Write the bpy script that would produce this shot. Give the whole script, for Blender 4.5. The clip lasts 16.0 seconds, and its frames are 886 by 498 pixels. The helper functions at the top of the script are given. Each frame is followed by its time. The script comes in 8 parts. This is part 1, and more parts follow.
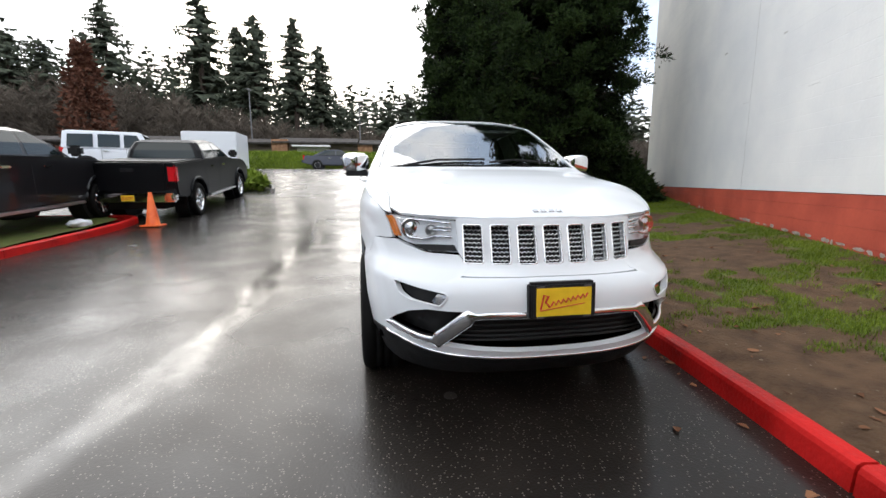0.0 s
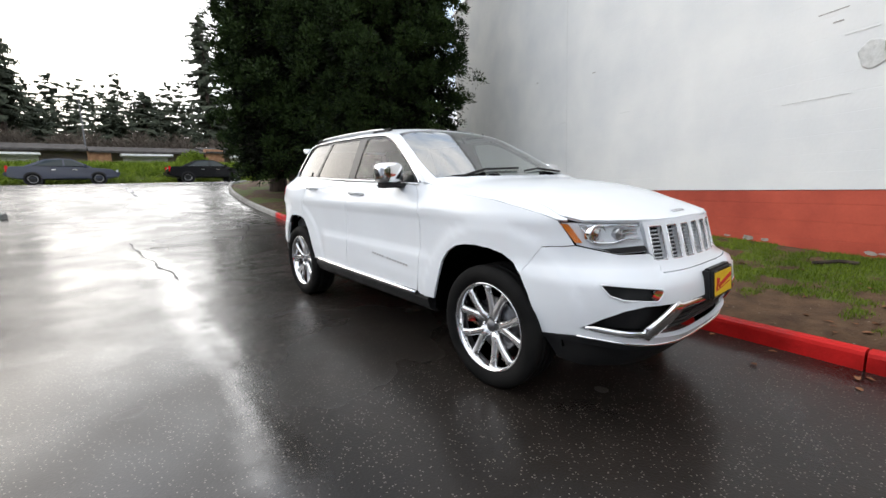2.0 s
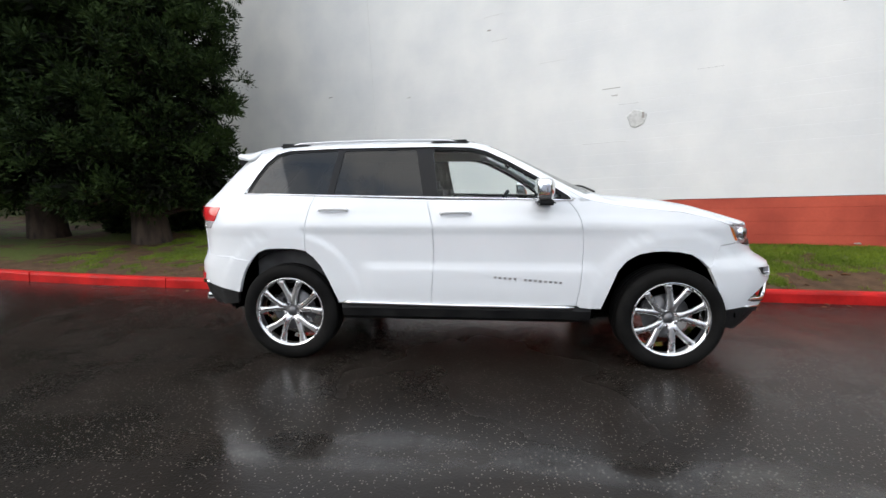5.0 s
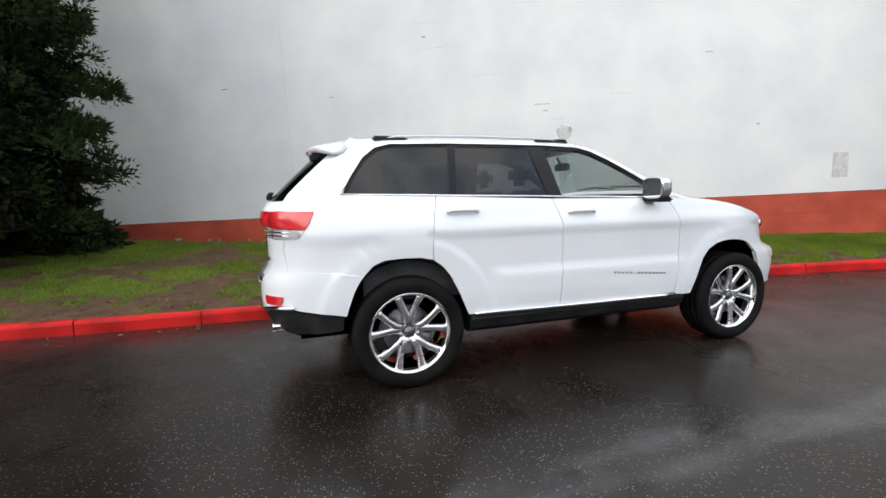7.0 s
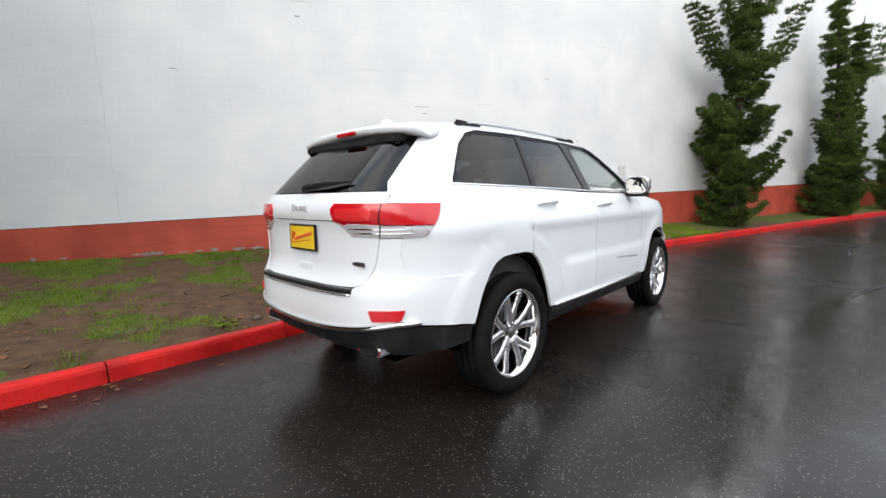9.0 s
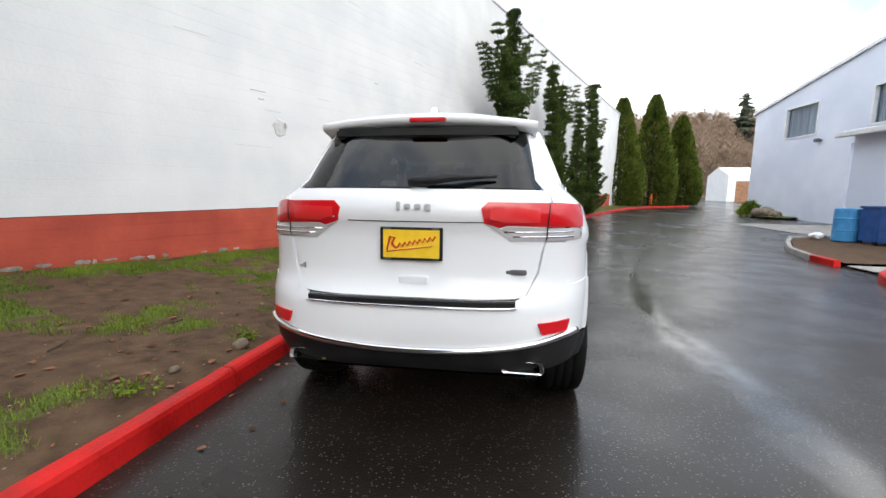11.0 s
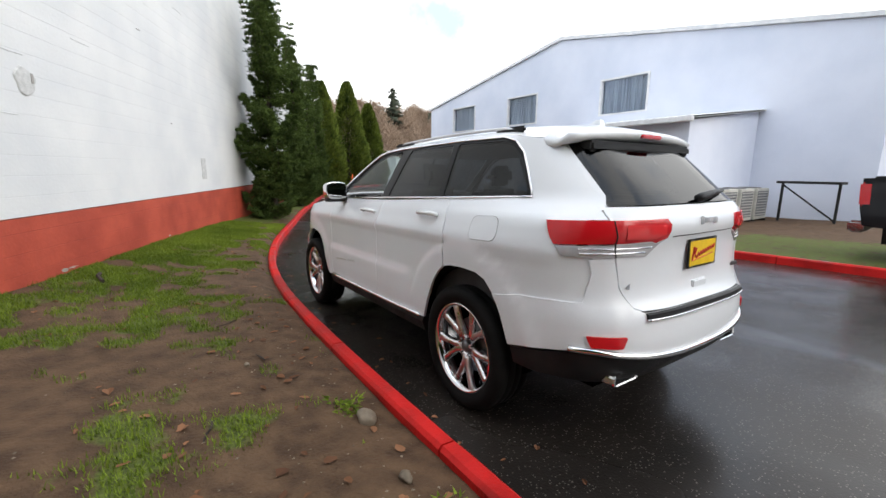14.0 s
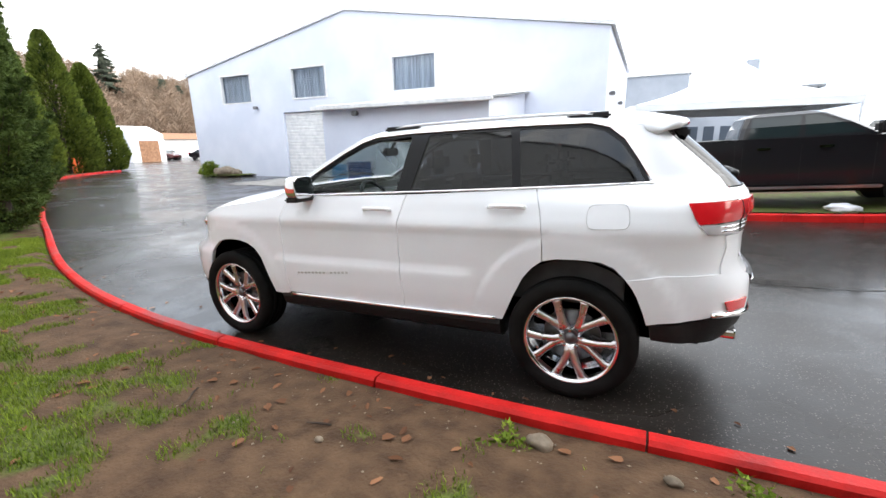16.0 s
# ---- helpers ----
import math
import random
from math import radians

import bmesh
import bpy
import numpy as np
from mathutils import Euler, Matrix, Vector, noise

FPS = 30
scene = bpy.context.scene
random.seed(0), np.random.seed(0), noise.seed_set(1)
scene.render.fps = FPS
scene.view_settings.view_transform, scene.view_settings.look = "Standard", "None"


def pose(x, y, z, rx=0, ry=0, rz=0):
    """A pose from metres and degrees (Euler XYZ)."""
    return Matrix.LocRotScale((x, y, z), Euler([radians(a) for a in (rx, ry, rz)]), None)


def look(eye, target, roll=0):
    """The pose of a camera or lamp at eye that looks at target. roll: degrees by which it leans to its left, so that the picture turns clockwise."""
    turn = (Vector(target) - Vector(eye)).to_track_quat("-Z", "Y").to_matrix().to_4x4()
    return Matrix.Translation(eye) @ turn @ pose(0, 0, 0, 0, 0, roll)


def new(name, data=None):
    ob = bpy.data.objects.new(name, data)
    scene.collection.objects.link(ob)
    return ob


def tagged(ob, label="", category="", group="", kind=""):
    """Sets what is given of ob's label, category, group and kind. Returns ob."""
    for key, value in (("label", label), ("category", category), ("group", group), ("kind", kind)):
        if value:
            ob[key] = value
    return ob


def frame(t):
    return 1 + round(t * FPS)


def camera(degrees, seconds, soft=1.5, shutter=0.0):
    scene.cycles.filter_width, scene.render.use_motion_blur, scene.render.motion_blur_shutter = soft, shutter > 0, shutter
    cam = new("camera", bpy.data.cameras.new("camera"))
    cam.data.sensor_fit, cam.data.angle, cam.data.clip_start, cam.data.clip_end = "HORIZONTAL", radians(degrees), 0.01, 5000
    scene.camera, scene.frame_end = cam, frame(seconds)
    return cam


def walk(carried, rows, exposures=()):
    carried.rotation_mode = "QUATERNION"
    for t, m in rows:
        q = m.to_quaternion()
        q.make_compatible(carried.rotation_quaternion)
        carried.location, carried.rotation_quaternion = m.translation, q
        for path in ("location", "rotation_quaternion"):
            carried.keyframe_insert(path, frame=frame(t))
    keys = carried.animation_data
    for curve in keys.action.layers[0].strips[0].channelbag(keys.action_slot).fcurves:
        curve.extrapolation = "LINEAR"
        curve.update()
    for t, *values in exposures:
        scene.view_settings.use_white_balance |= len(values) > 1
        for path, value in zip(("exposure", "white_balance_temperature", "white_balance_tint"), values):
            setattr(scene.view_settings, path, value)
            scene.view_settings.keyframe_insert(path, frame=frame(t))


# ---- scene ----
cam = camera(92.7, 16.0)
PATH = [
    (0, (4.237, -0.866, 1.165), (2.289, -0.538, 0.851), -0.1),
    (0.5, (4.117, -1.354, 1.169), (2.221, -0.774, 0.911), 0.6),
    (1, (3.907, -1.843, 1.171), (2.1, -1.02, 0.932), -0.9),
    (1.5, (3.608, -2.292, 1.196), (1.942, -1.233, 0.877), -1.7),
    (2, (3.252, -2.744, 1.211), (1.734, -1.475, 0.919), -2.1),
    (2.5, (2.818, -3.101, 1.25), (1.531, -1.599, 0.953), -2.6),
    (3, (2.329, -3.458, 1.269), (1.246, -1.804, 0.972), -1.7),
    (3.2, (2.143, -3.567, 1.256), (1.142, -1.862, 0.955), -1.8),
    (5.3, (-0.202, -4.075, 1.368), (-0.292, -2.097, 1.086), -3.3),
    (5.5, (-0.421, -4.051, 1.357), (-0.438, -2.071, 1.072), -3.8),
    (6, (-0.976, -3.954, 1.368), (-0.771, -1.98, 1.116), -2.8),
    (6.5, (-1.526, -3.831, 1.37), (-1.139, -1.886, 1.114), -2.7),
    (7, (-2.03, -3.626, 1.378), (-1.439, -1.734, 1.109), -2.9),
    (7.5, (-2.506, -3.402, 1.391), (-1.691, -1.596, 1.119), -2.1),
    (8, (-2.917, -3.088, 1.396), (-1.913, -1.381, 1.117), -2.7),
    (8.5, (-3.322, -2.753, 1.401), (-2.107, -1.191, 1.11), -2.6),
    (9, (-3.638, -2.349, 1.376), (-2.188, -1.003, 1.085), -2.2),
    (9.5, (-3.932, -1.923, 1.379), (-2.283, -0.819, 1.135), -1.2),
    (9.7, (-4.032, -1.722, 1.39), (-2.322, -0.718, 1.133), -1.1),
    (11.8, (-4.295, 0.382, 1.359), (-2.322, 0.312, 1.038), -0.4),
    (12, (-4.283, 0.603, 1.38), (-2.318, 0.46, 1.035), -1.0),
    (12.5, (-4.135, 1.104, 1.406), (-2.214, 0.697, 1.023), -1.8),
    (13, (-3.976, 1.579, 1.459), (-2.114, 0.957, 1.081), -2.2),
    (13.5, (-3.74, 2.033, 1.481), (-1.961, 1.172, 1.175), -1.5),
    (14, (-3.438, 2.403, 1.529), (-1.806, 1.307, 1.161), 0.6),
    (14.5, (-3.114, 2.736, 1.568), (-1.706, 1.404, 1.075), 0.6),
    (15, (-2.714, 3.005, 1.597), (-1.465, 1.531, 1.079), -0.8),
    (15.5, (-2.269, 3.239, 1.613), (-1.255, 1.604, 1.067), -0.7),
    (16, (-1.779, 3.385, 1.623), (-0.941, 1.635, 1.138), -1.0),
]
walk(cam, [(t, look(*p)) for t, *p in PATH], [(0, 0.68), (1.5, 0.55), (3.0, 0.54), (5.5, 0.58), (7.5, 0.62), (9.5, 0.72), (12.5, 0.64), (13.5, 0.62), (14.5, 0.76), (16, 1.27)])

# ---- world and sun: overcast winter sky ----
world = bpy.data.worlds.new("world")
scene.world = world
world.use_nodes = True
wn = world.node_tree.nodes
sky = wn.new("ShaderNodeTexSky")
sky.sky_type = "NISHITA"
sky.sun_disc = False
sky.sun_elevation, sky.sun_rotation = radians(21), radians(255)
sky.air_density, sky.dust_density, sky.ozone_density = 1.0, 3.0, 1.0
# a closed cover of bright cloud with thinner patches lies over the clear sky
geo, cover = wn.new("ShaderNodeTexCoord"), wn.new("ShaderNodeTexNoise")
cover.inputs["Scale"].default_value, cover.inputs["Detail"].default_value, cover.inputs["Roughness"].default_value = 2.6, 8, 0.58
ramp = wn.new("ShaderNodeValToRGB")
ramp.color_ramp.elements[0].position, ramp.color_ramp.elements[1].position = 0.38, 0.56
ramp.color_ramp.elements[0].color, ramp.color_ramp.elements[1].color = (4.4, 5.5, 7.2, 1), (11.0, 11.0, 10.9, 1)
mixer = wn.new("ShaderNodeMix")
mixer.data_type = "RGBA"
mixer.inputs[0].default_value = 0.85
wl = world.node_tree.links
wl.new(geo.outputs["Generated"], cover.inputs["Vector"])
wl.new(cover.outputs["Fac"], ramp.inputs[0])
wl.new(sky.outputs[0], mixer.inputs["A"])
# an overcast sky is brighter overhead than at the horizon
split, rise, scale_c = wn.new("ShaderNodeSeparateXYZ"), wn.new("ShaderNodeMapRange"), wn.new("ShaderNodeVectorMath")
rise.inputs["To Min"].default_value, rise.inputs["To Max"].default_value = 1.04, 1.40
scale_c.operation = "SCALE"
wl.new(geo.outputs["Generated"], split.inputs[0])
wl.new(split.outputs["Z"], rise.inputs["Value"])
wl.new(ramp.outputs[0], scale_c.inputs[0])
wl.new(rise.outputs[0], scale_c.inputs["Scale"])
wl.new(scale_c.outputs[0], mixer.inputs["B"])
wl.new(mixer.outputs["Result"], wn["Background"].inputs["Color"])
wn["Background"].inputs["Strength"].default_value = 0.12
sun_data = bpy.data.lights.new("sun", "SUN")
sun_data.energy, sun_data.angle, sun_data.color = 1.22, radians(62), (1.0, 0.985, 0.965)
sun = new("sun", sun_data)
sun.matrix_world = look((-12, -3.2, 4.7), (0, 0, 0))


# ---- helpers of this scene ----
def mat(name, base, rough=0.6, metal=0.0, spec=0.5):
    m = bpy.data.materials.new(name)
    m.use_nodes = True
    b = m.node_tree.nodes["Principled BSDF"]
    b.inputs["Base Color"].default_value = (*base, 1)
    b.inputs["Roughness"].default_value = rough
    b.inputs["Metallic"].default_value = metal
    b.inputs["Specular IOR Level"].default_value = spec
    return m


def link_mesh(name, bm, material, parent=None, label="", smooth=False):
    me = bpy.data.meshes.new(name)
    bmesh.ops.recalc_face_normals(bm, faces=bm.faces)
    bm.to_mesh(me)
    bm.free()
    for q in me.polygons:
        q.use_smooth = smooth
    for m in (material if isinstance(material, (list, tuple)) else [material]):
        me.materials.append(m)
    ob = new(name, me)
    if parent:
        ob.parent = parent
    if label:
        ob["label"] = label
    return ob


part = link_mesh


def box(bm, x0, x1, y0, y1, z0, z1, m=None, bevel=0.0):
    vs = [bm.verts.new((x, y, z)) for x in (x0, x1) for y in (y0, y1) for z in (z0, z1)]
    fs = [bm.faces.new([vs[i] for i in q]) for q in ((0, 1, 3, 2), (4, 6, 7, 5), (0, 4, 5, 1), (2, 3, 7, 6), (0, 2, 6, 4), (1, 5, 7, 3))]
    if bevel:
        es = {e for f in fs for e in f.edges}
        r = bmesh.ops.bevel(bm, geom=list(es), offset=bevel, segments=2, affect="EDGES")
        vs = list({v for f in r["faces"] for v in f.verts} | {v for v in vs if v.is_valid})
    if m:
        bmesh.ops.transform(bm, matrix=m, verts=vs)
    return vs


def ground_z(x):
    """Height of the road: a slope that falls towards +x and levels out."""
    if x > 1.0:
        e = min(x, 4.0) - 1.0
        return -0.0355 - 0.0355 * e + 0.0059 * e * e
    if x > -2:
        return -0.0355 * x
    d = min(-2 - x, 14.0)
    z = 0.071 + 0.0355 * d + 0.0042 * d * d
    if x < -16:
        d = -16 - x
        z += 0.153 * 3.5 * (1 - math.exp(-d / 3.5)) + 0.012 * d
    return z


KERB = [(-30, 9.0), (-22, 5.6), (-18.5, 3.0), (-16.5, 2.0), (-13, 1.52), (-9, 1.34), (-6, 1.26), (-3, 1.255), (-1, 1.25), (1, 1.19), (2.5, 1.07), (4, 0.83), (5.5, 0.45), (7, -0.05), (9, -0.80), (12.4, -2.06), (20, -5.2), (27, -8.4), (30.5, -10.4), (33.9, -14.2), (35.5, -18), (37, -26)]


def along(pts, x):
    """y of a smooth curve through the points at x (Catmull-Rom)."""
    n = len(pts)
    i = max(0, min(n - 2, next((k for k in range(n - 1) if x < pts[k + 1][0]), n - 2)))
    p0, p1, p2, p3 = pts[max(i - 1, 0)], pts[i], pts[i + 1], pts[min(i + 2, n - 1)]
    u = (x - p1[0]) / (p2[0] - p1[0])
    m1 = (p2[1] - p0[1]) / (p2[0] - p0[0]) * (p2[0] - p1[0])
    m2 = (p3[1] - p1[1]) / (p3[0] - p1[0]) * (p2[0] - p1[0])
    return (2 * u**3 - 3 * u * u + 1) * p1[1] + (u**3 - 2 * u * u + u) * m1 + (3 * u * u - 2 * u**3) * p2[1] + (u**3 - u * u) * m2


def kerb_y(x):
    return along(KERB, x)


def wall_y(x):
    return 4.55 - 0.4245 * x


# ---- materials ----
def tint(m, lo, hi, scale=6.0, detail=6.0, fine=0.0, coords="Object", rough=None, bump=0.0, bump_scale=60.0, w=(0.35, 0.65), stretch=(1, 1, 1), dist=0.01):
    """Noise between two colours at one scale, grain at a second, and relief."""
    nt, b = m.node_tree, m.node_tree.nodes["Principled BSDF"]
    tc, mp = nt.nodes.new("ShaderNodeTexCoord"), nt.nodes.new("ShaderNodeMapping")
    mp.inputs["Scale"].default_value = stretch
    nt.links.new(tc.outputs[coords], mp.inputs[0])
    n1, n2 = nt.nodes.new("ShaderNodeTexNoise"), nt.nodes.new("ShaderNodeTexNoise")
    n1.inputs["Scale"].default_value, n1.inputs["Detail"].default_value = scale, detail
    n2.inputs["Scale"].default_value, n2.inputs["Detail"].default_value = bump_scale, 4
    for n in (n1, n2):
        nt.links.new(mp.outputs[0], n.inputs["Vector"])
    r = nt.nodes.new("ShaderNodeValToRGB")
    r.color_ramp.elements[0].position, r.color_ramp.elements[1].position = w
    r.color_ramp.elements[0].color, r.color_ramp.elements[1].color = (*lo, 1), (*hi, 1)
    nt.links.new(n1.outputs["Fac"], r.inputs[0])
    out = r.outputs[0]
    if fine:
        mx = nt.nodes.new("ShaderNodeMix")
        mx.data_type, mx.blend_type = "RGBA", "OVERLAY"
        mx.inputs[0].default_value = fine
        nt.links.new(out, mx.inputs["A"])
        nt.links.new(n2.outputs["Color"], mx.inputs["B"])
        hs = nt.nodes.new("ShaderNodeHueSaturation")
        hs.inputs["Saturation"].default_value = 0.0
        nt.links.new(n2.outputs["Color"], hs.inputs["Color"])
        nt.links.new(hs.outputs[0], mx.inputs["B"])
        out = mx.outputs["Result"]
    nt.links.new(out, b.inputs["Base Color"])
    if rough:
        mr = nt.nodes.new("ShaderNodeMapRange")
        mr.inputs["To Min"].default_value, mr.inputs["To Max"].default_value = rough
        mr.inputs["From Min"].default_value, mr.inputs["From Max"].default_value = w
        nt.links.new(n1.outputs["Fac"], mr.inputs["Value"])
        nt.links.new(mr.outputs[0], b.inputs["Roughness"])
    if bump:
        bp = nt.nodes.new("ShaderNodeBump")
        bp.inputs["Strength"].default_value, bp.inputs["Distance"].default_value = bump, dist
        nt.links.new(n2.outputs["Fac"], bp.inputs["Height"])
        nt.links.new(bp.outputs[0], b.inputs["Normal"])
    return m


def glass(name, colour, ior=1.45, rough=0.02):
    """A thin pane: tinted, see-through, with a gloss that grows at a slant."""
    m = bpy.data.materials.new(name)
    m.use_nodes = True
    nt = m.node_tree
    nt.nodes.remove(nt.nodes["Principled BSDF"])
    tr, gl, lw, mx = (nt.nodes.new("ShaderNode" + k) for k in ("BsdfTransparent", "BsdfGlossy", "LayerWeight", "MixShader"))
    pw, ad = nt.nodes.new("ShaderNodeMath"), nt.nodes.new("ShaderNodeMath")
    pw.operation, ad.operation = "POWER", "MULTIPLY_ADD"
    tr.inputs[0].default_value = (*colour, 1)
    gl.inputs["Roughness"].default_value = rough
    f0 = ((ior - 1) / (ior + 1)) ** 2
    lw.inputs["Blend"].default_value = 0.5
    pw.inputs[1].default_value = 5.0
    ad.inputs[1].default_value, ad.inputs[2].default_value = 1 - f0, f0
    nt.links.new(lw.outputs["Facing"], pw.inputs[0])
    nt.links.new(pw.outputs[0], ad.inputs[0])
    nt.links.new(ad.outputs[0], mx.inputs[0])
    nt.links.new(tr.outputs[0], mx.inputs[1])
    nt.links.new(gl.outputs[0], mx.inputs[2])
    nt.links.new(mx.outputs[0], nt.nodes["Material Output"].inputs[0])
    return m


def coated(name, base, rough=0.4, coat=1.0):
    m = mat(name, base, rough)
    b = m.node_tree.nodes["Principled BSDF"]
    b.inputs["Coat Weight"].default_value, b.inputs["Coat Roughness"].default_value = coat, 0.03
    return m


paint = coated("white_car_paint", (0.80, 0.80, 0.81), 0.6)
tint(paint, (0.765, 0.785, 0.81), (0.80, 0.82, 0.845), 1.5, 3)
paint.node_tree.nodes["Principled BSDF"].inputs["Coat Weight"].default_value = 0.85
paint.node_tree.nodes["Principled BSDF"].inputs["Specular IOR Level"].default_value = 0.2
paint_chrome = coated("white_handle", (0.78, 0.78, 0.78), 0.25)
chrome = mat("chrome", (0.82, 0.82, 0.83), 0.07, 1.0)
satin_metal = mat("satin_metal", (0.55, 0.55, 0.56), 0.3, 1.0)
dark_metal = tint(mat("dark_metal", (0.16, 0.16, 0.17), 0.4, 0.8), (0.12, 0.12, 0.125), (0.2, 0.2, 0.21), 12)
mirror_m = mat("mirror", (0.85, 0.87, 0.9), 0.01, 1.0)
rubber = tint(mat("rubber", (0.018, 0.018, 0.018), 0.6), (0.006, 0.006, 0.006), (0.014, 0.0135, 0.013), 5, 5, rough=(0.6, 0.85), bump=0.3, bump_scale=120)
rubber.node_tree.nodes["Principled BSDF"].inputs["Specular IOR Level"].default_value = 0.06
black_plastic = tint(mat("black_plastic", (0.015, 0.015, 0.016), 0.5), (0.011, 0.011, 0.012), (0.022, 0.022, 0.022), 8, 4, rough=(0.4, 0.6), bump=0.15, bump_scale=300)
black_plastic.node_tree.nodes["Principled BSDF"].inputs["Specular IOR Level"].default_value = 0.22
wheel_chrome = tint(mat("wheel_chrome", (0.78, 0.78, 0.79), 0.26, 1.0), (0.74, 0.74, 0.75), (0.82, 0.82, 0.83), 9, 4, rough=(0.2, 0.32))
black_trim = coated("black_gloss", (0.008, 0.008, 0.009), 0.35, 0.1)
black_trim.node_tree.nodes["Principled BSDF"].inputs["Specular IOR Level"].default_value = 0.15
clear_glass = glass("clear_glass", (0.91, 0.95, 0.94), 1.36)
screen_glass = glass("windscreen_glass", (0.48, 0.56, 0.54), 3.5)
tinted_glass = glass("tinted_glass", (0.05, 0.055, 0.06), 1.56)
lens_glass = glass("lens_glass", (0.93, 0.94, 0.95), 1.45)
smoke_lens = coated("clear_lower_lens", (0.42, 0.41, 0.42), 0.12)
lamp_grey = mat("lamp_grey", (0.8, 0.81, 0.83), 0.35, 0.0)
amber = coated("amber_lens", (0.75, 0.20, 0.02), 0.25)
red_lens = coated("red_lens", (0.60, 0.008, 0.014), 0.25, 0.55)
red_glow = coated("bright_red_lens", (0.72, 0.028, 0.032), 0.25, 0.55)
interior_grey = tint(mat("interior_grey", (0.03, 0.03, 0.032), 0.75), (0.022, 0.022, 0.024), (0.045, 0.045, 0.047), 6)
interior_light = mat("interior_light", (0.45, 0.44, 0.42), 0.9)
yellow = tint(mat("yellow_plate", (0.85, 0.55, 0.02), 0.4), (0.80, 0.52, 0.02), (0.88, 0.60, 0.03), 20)
red_ink = mat("red_ink", (0.55, 0.03, 0.02), 0.5)
lamp_seam = mat("seam_grey", (0.22, 0.22, 0.225), 0.6)
# blacker than plastic: shade of arches, floor and pipes is in the colour
recess_shade_m = mat("recess_shade", (0.0025, 0.0025, 0.0025), 1.0, spec=0.0)
badge_m = mat("bright_badge", (0.62, 0.62, 0.63), 0.25, 0.35)


# ---- the white car: surfaces in its own frame (x ahead, y to its left, z up) ----
from mathutils.geometry import delaunay_2d_cdt

HALF_W = [(0.2, 0.87), (0.36, 0.905), (0.47, 0.925), (0.6, 0.935), (0.8, 0.934), (0.95, 0.935), (1.035, 0.937), (1.058, 0.951), (1.09, 0.940), (1.15, 0.918), (1.22, 0.898), (1.27, 0.875), (1.32, 0.852), (1.5, 0.762), (1.66, 0.675), (1.72, 0.62), (1.8, 0.54)]
NOSE = [(0.2, 2.16), (0.3, 2.27), (0.4, 2.345), (0.5, 2.385), (0.62, 2.41), (0.72, 2.40), (0.78, 2.375), (0.8, 2.345), (0.85, 2.31), (0.95, 2.28), (1.04, 2.255), (1.08, 2.24), (1.4, 2.0)]
TAIL = [(0.2, -2.15), (0.36, -2.30), (0.45, -2.385), (0.52, -2.42), (0.62, -2.435), (0.76, -2.43), (0.80, -2.40), (0.86, -2.375), (1.0, -2.375), (1.12, -2.385), (1.14, -2.41), (1.22, -2.405), (1.28, -2.36), (1.45, -2.19), (1.6, -2.03), (1.7, -1.93), (1.8, -1.85)]
SHOULDER = [(-2.2, 1.40), (-1.95, 1.60), (-1.8, 1.645), (-1.55, 1.685), (-1.1, 1.70), (-0.3, 1.70), (0.0, 1.69), (0.12, 1.665), (0.256, 1.60), (0.516, 1.455), (0.737, 1.315), (0.85, 1.262), (1.0, 1.235), (1.25, 1.20), (1.5, 1.175), (1.75, 1.115), (1.87, 1.075), (2.3, 1.066)]
CROWN = [(-2.2, 1.62), (-1.95, 1.71), (-1.8, 1.745), (-1.4, 1.778), (-0.8, 1.788), (-0.25, 1.775), (0.0, 1.752), (0.15, 1.715), (0.4, 1.60), (0.7, 1.452), (1.0, 1.312), (1.06, 1.298), (1.25, 1.282), (1.5, 1.255), (1.75, 1.212), (1.97, 1.15), (2.1, 1.107), (2.2, 1.078), (2.3, 1.067)]
XF, XR, AXLE, HUB_Z = 1.2, -1.5, 1.4575, 0.387


def interp(table, v):
    return float(np.interp(v, [p[0] for p in table], [p[1] for p in table]))


def soft_interp(table, v, w=0.014):
    return (interp(table, v - w) + 2 * interp(table, v) + interp(table, v + w)) / 4


def sstep(a, b, v):
    u = min(1, max(0, (v - a) / (b - a)))
    return u * u * (3 - 2 * u)


def flare(x, z):
    """The raised lip round the wheel arches and the swelling of the lower doors."""
    r = min(math.hypot(x - AXLE, (z - HUB_Z) * 0.96), math.hypot(x + AXLE, (z - HUB_Z) * 0.96))
    doors = sstep(-0.90, -0.74, x) * sstep(0.95, 0.84, x) * sstep(0.785, 0.752, z)
    crease = 0.006 * sstep(1.065, 1.10, z) * sstep(1.20, 1.12, z) * sstep(-2.0, -1.6, x) * sstep(1.5, 0.9, x)
    return 0.013 * sstep(0.632, 0.612, r) + 0.017 * doors + crease


def nose_n(z):
    return 3.6 - 1.2 * sstep(0.78, 0.83, z)


def tail_n(z):
    return 3.8 + 2.2 * sstep(1.2, 1.35, z)


def rear_taper(x, z):
    return (1 - 0.10 * (max(0, -x - 0.6) / 1.3) ** 2 * sstep(1.2, 1.34, z)) * (1 - 0.022 * sstep(-0.9, -2.1, x))


def half_w(x, z):
    """Half width of the body at x and z."""
    w = soft_interp(HALF_W, z, 0.008)
    w *= rear_taper(x, z)
    if x > XF:
        u = min(1, (x - XF) / (soft_interp(NOSE, z) - XF))
        w *= (1 - u**2.5) ** (1 / nose_n(z))
    if x < XR:
        u = min(1, (XR - x) / (XR - soft_interp(TAIL, z)))
        w *= (1 - u**3.0) ** (1 / tail_n(z))
    return w


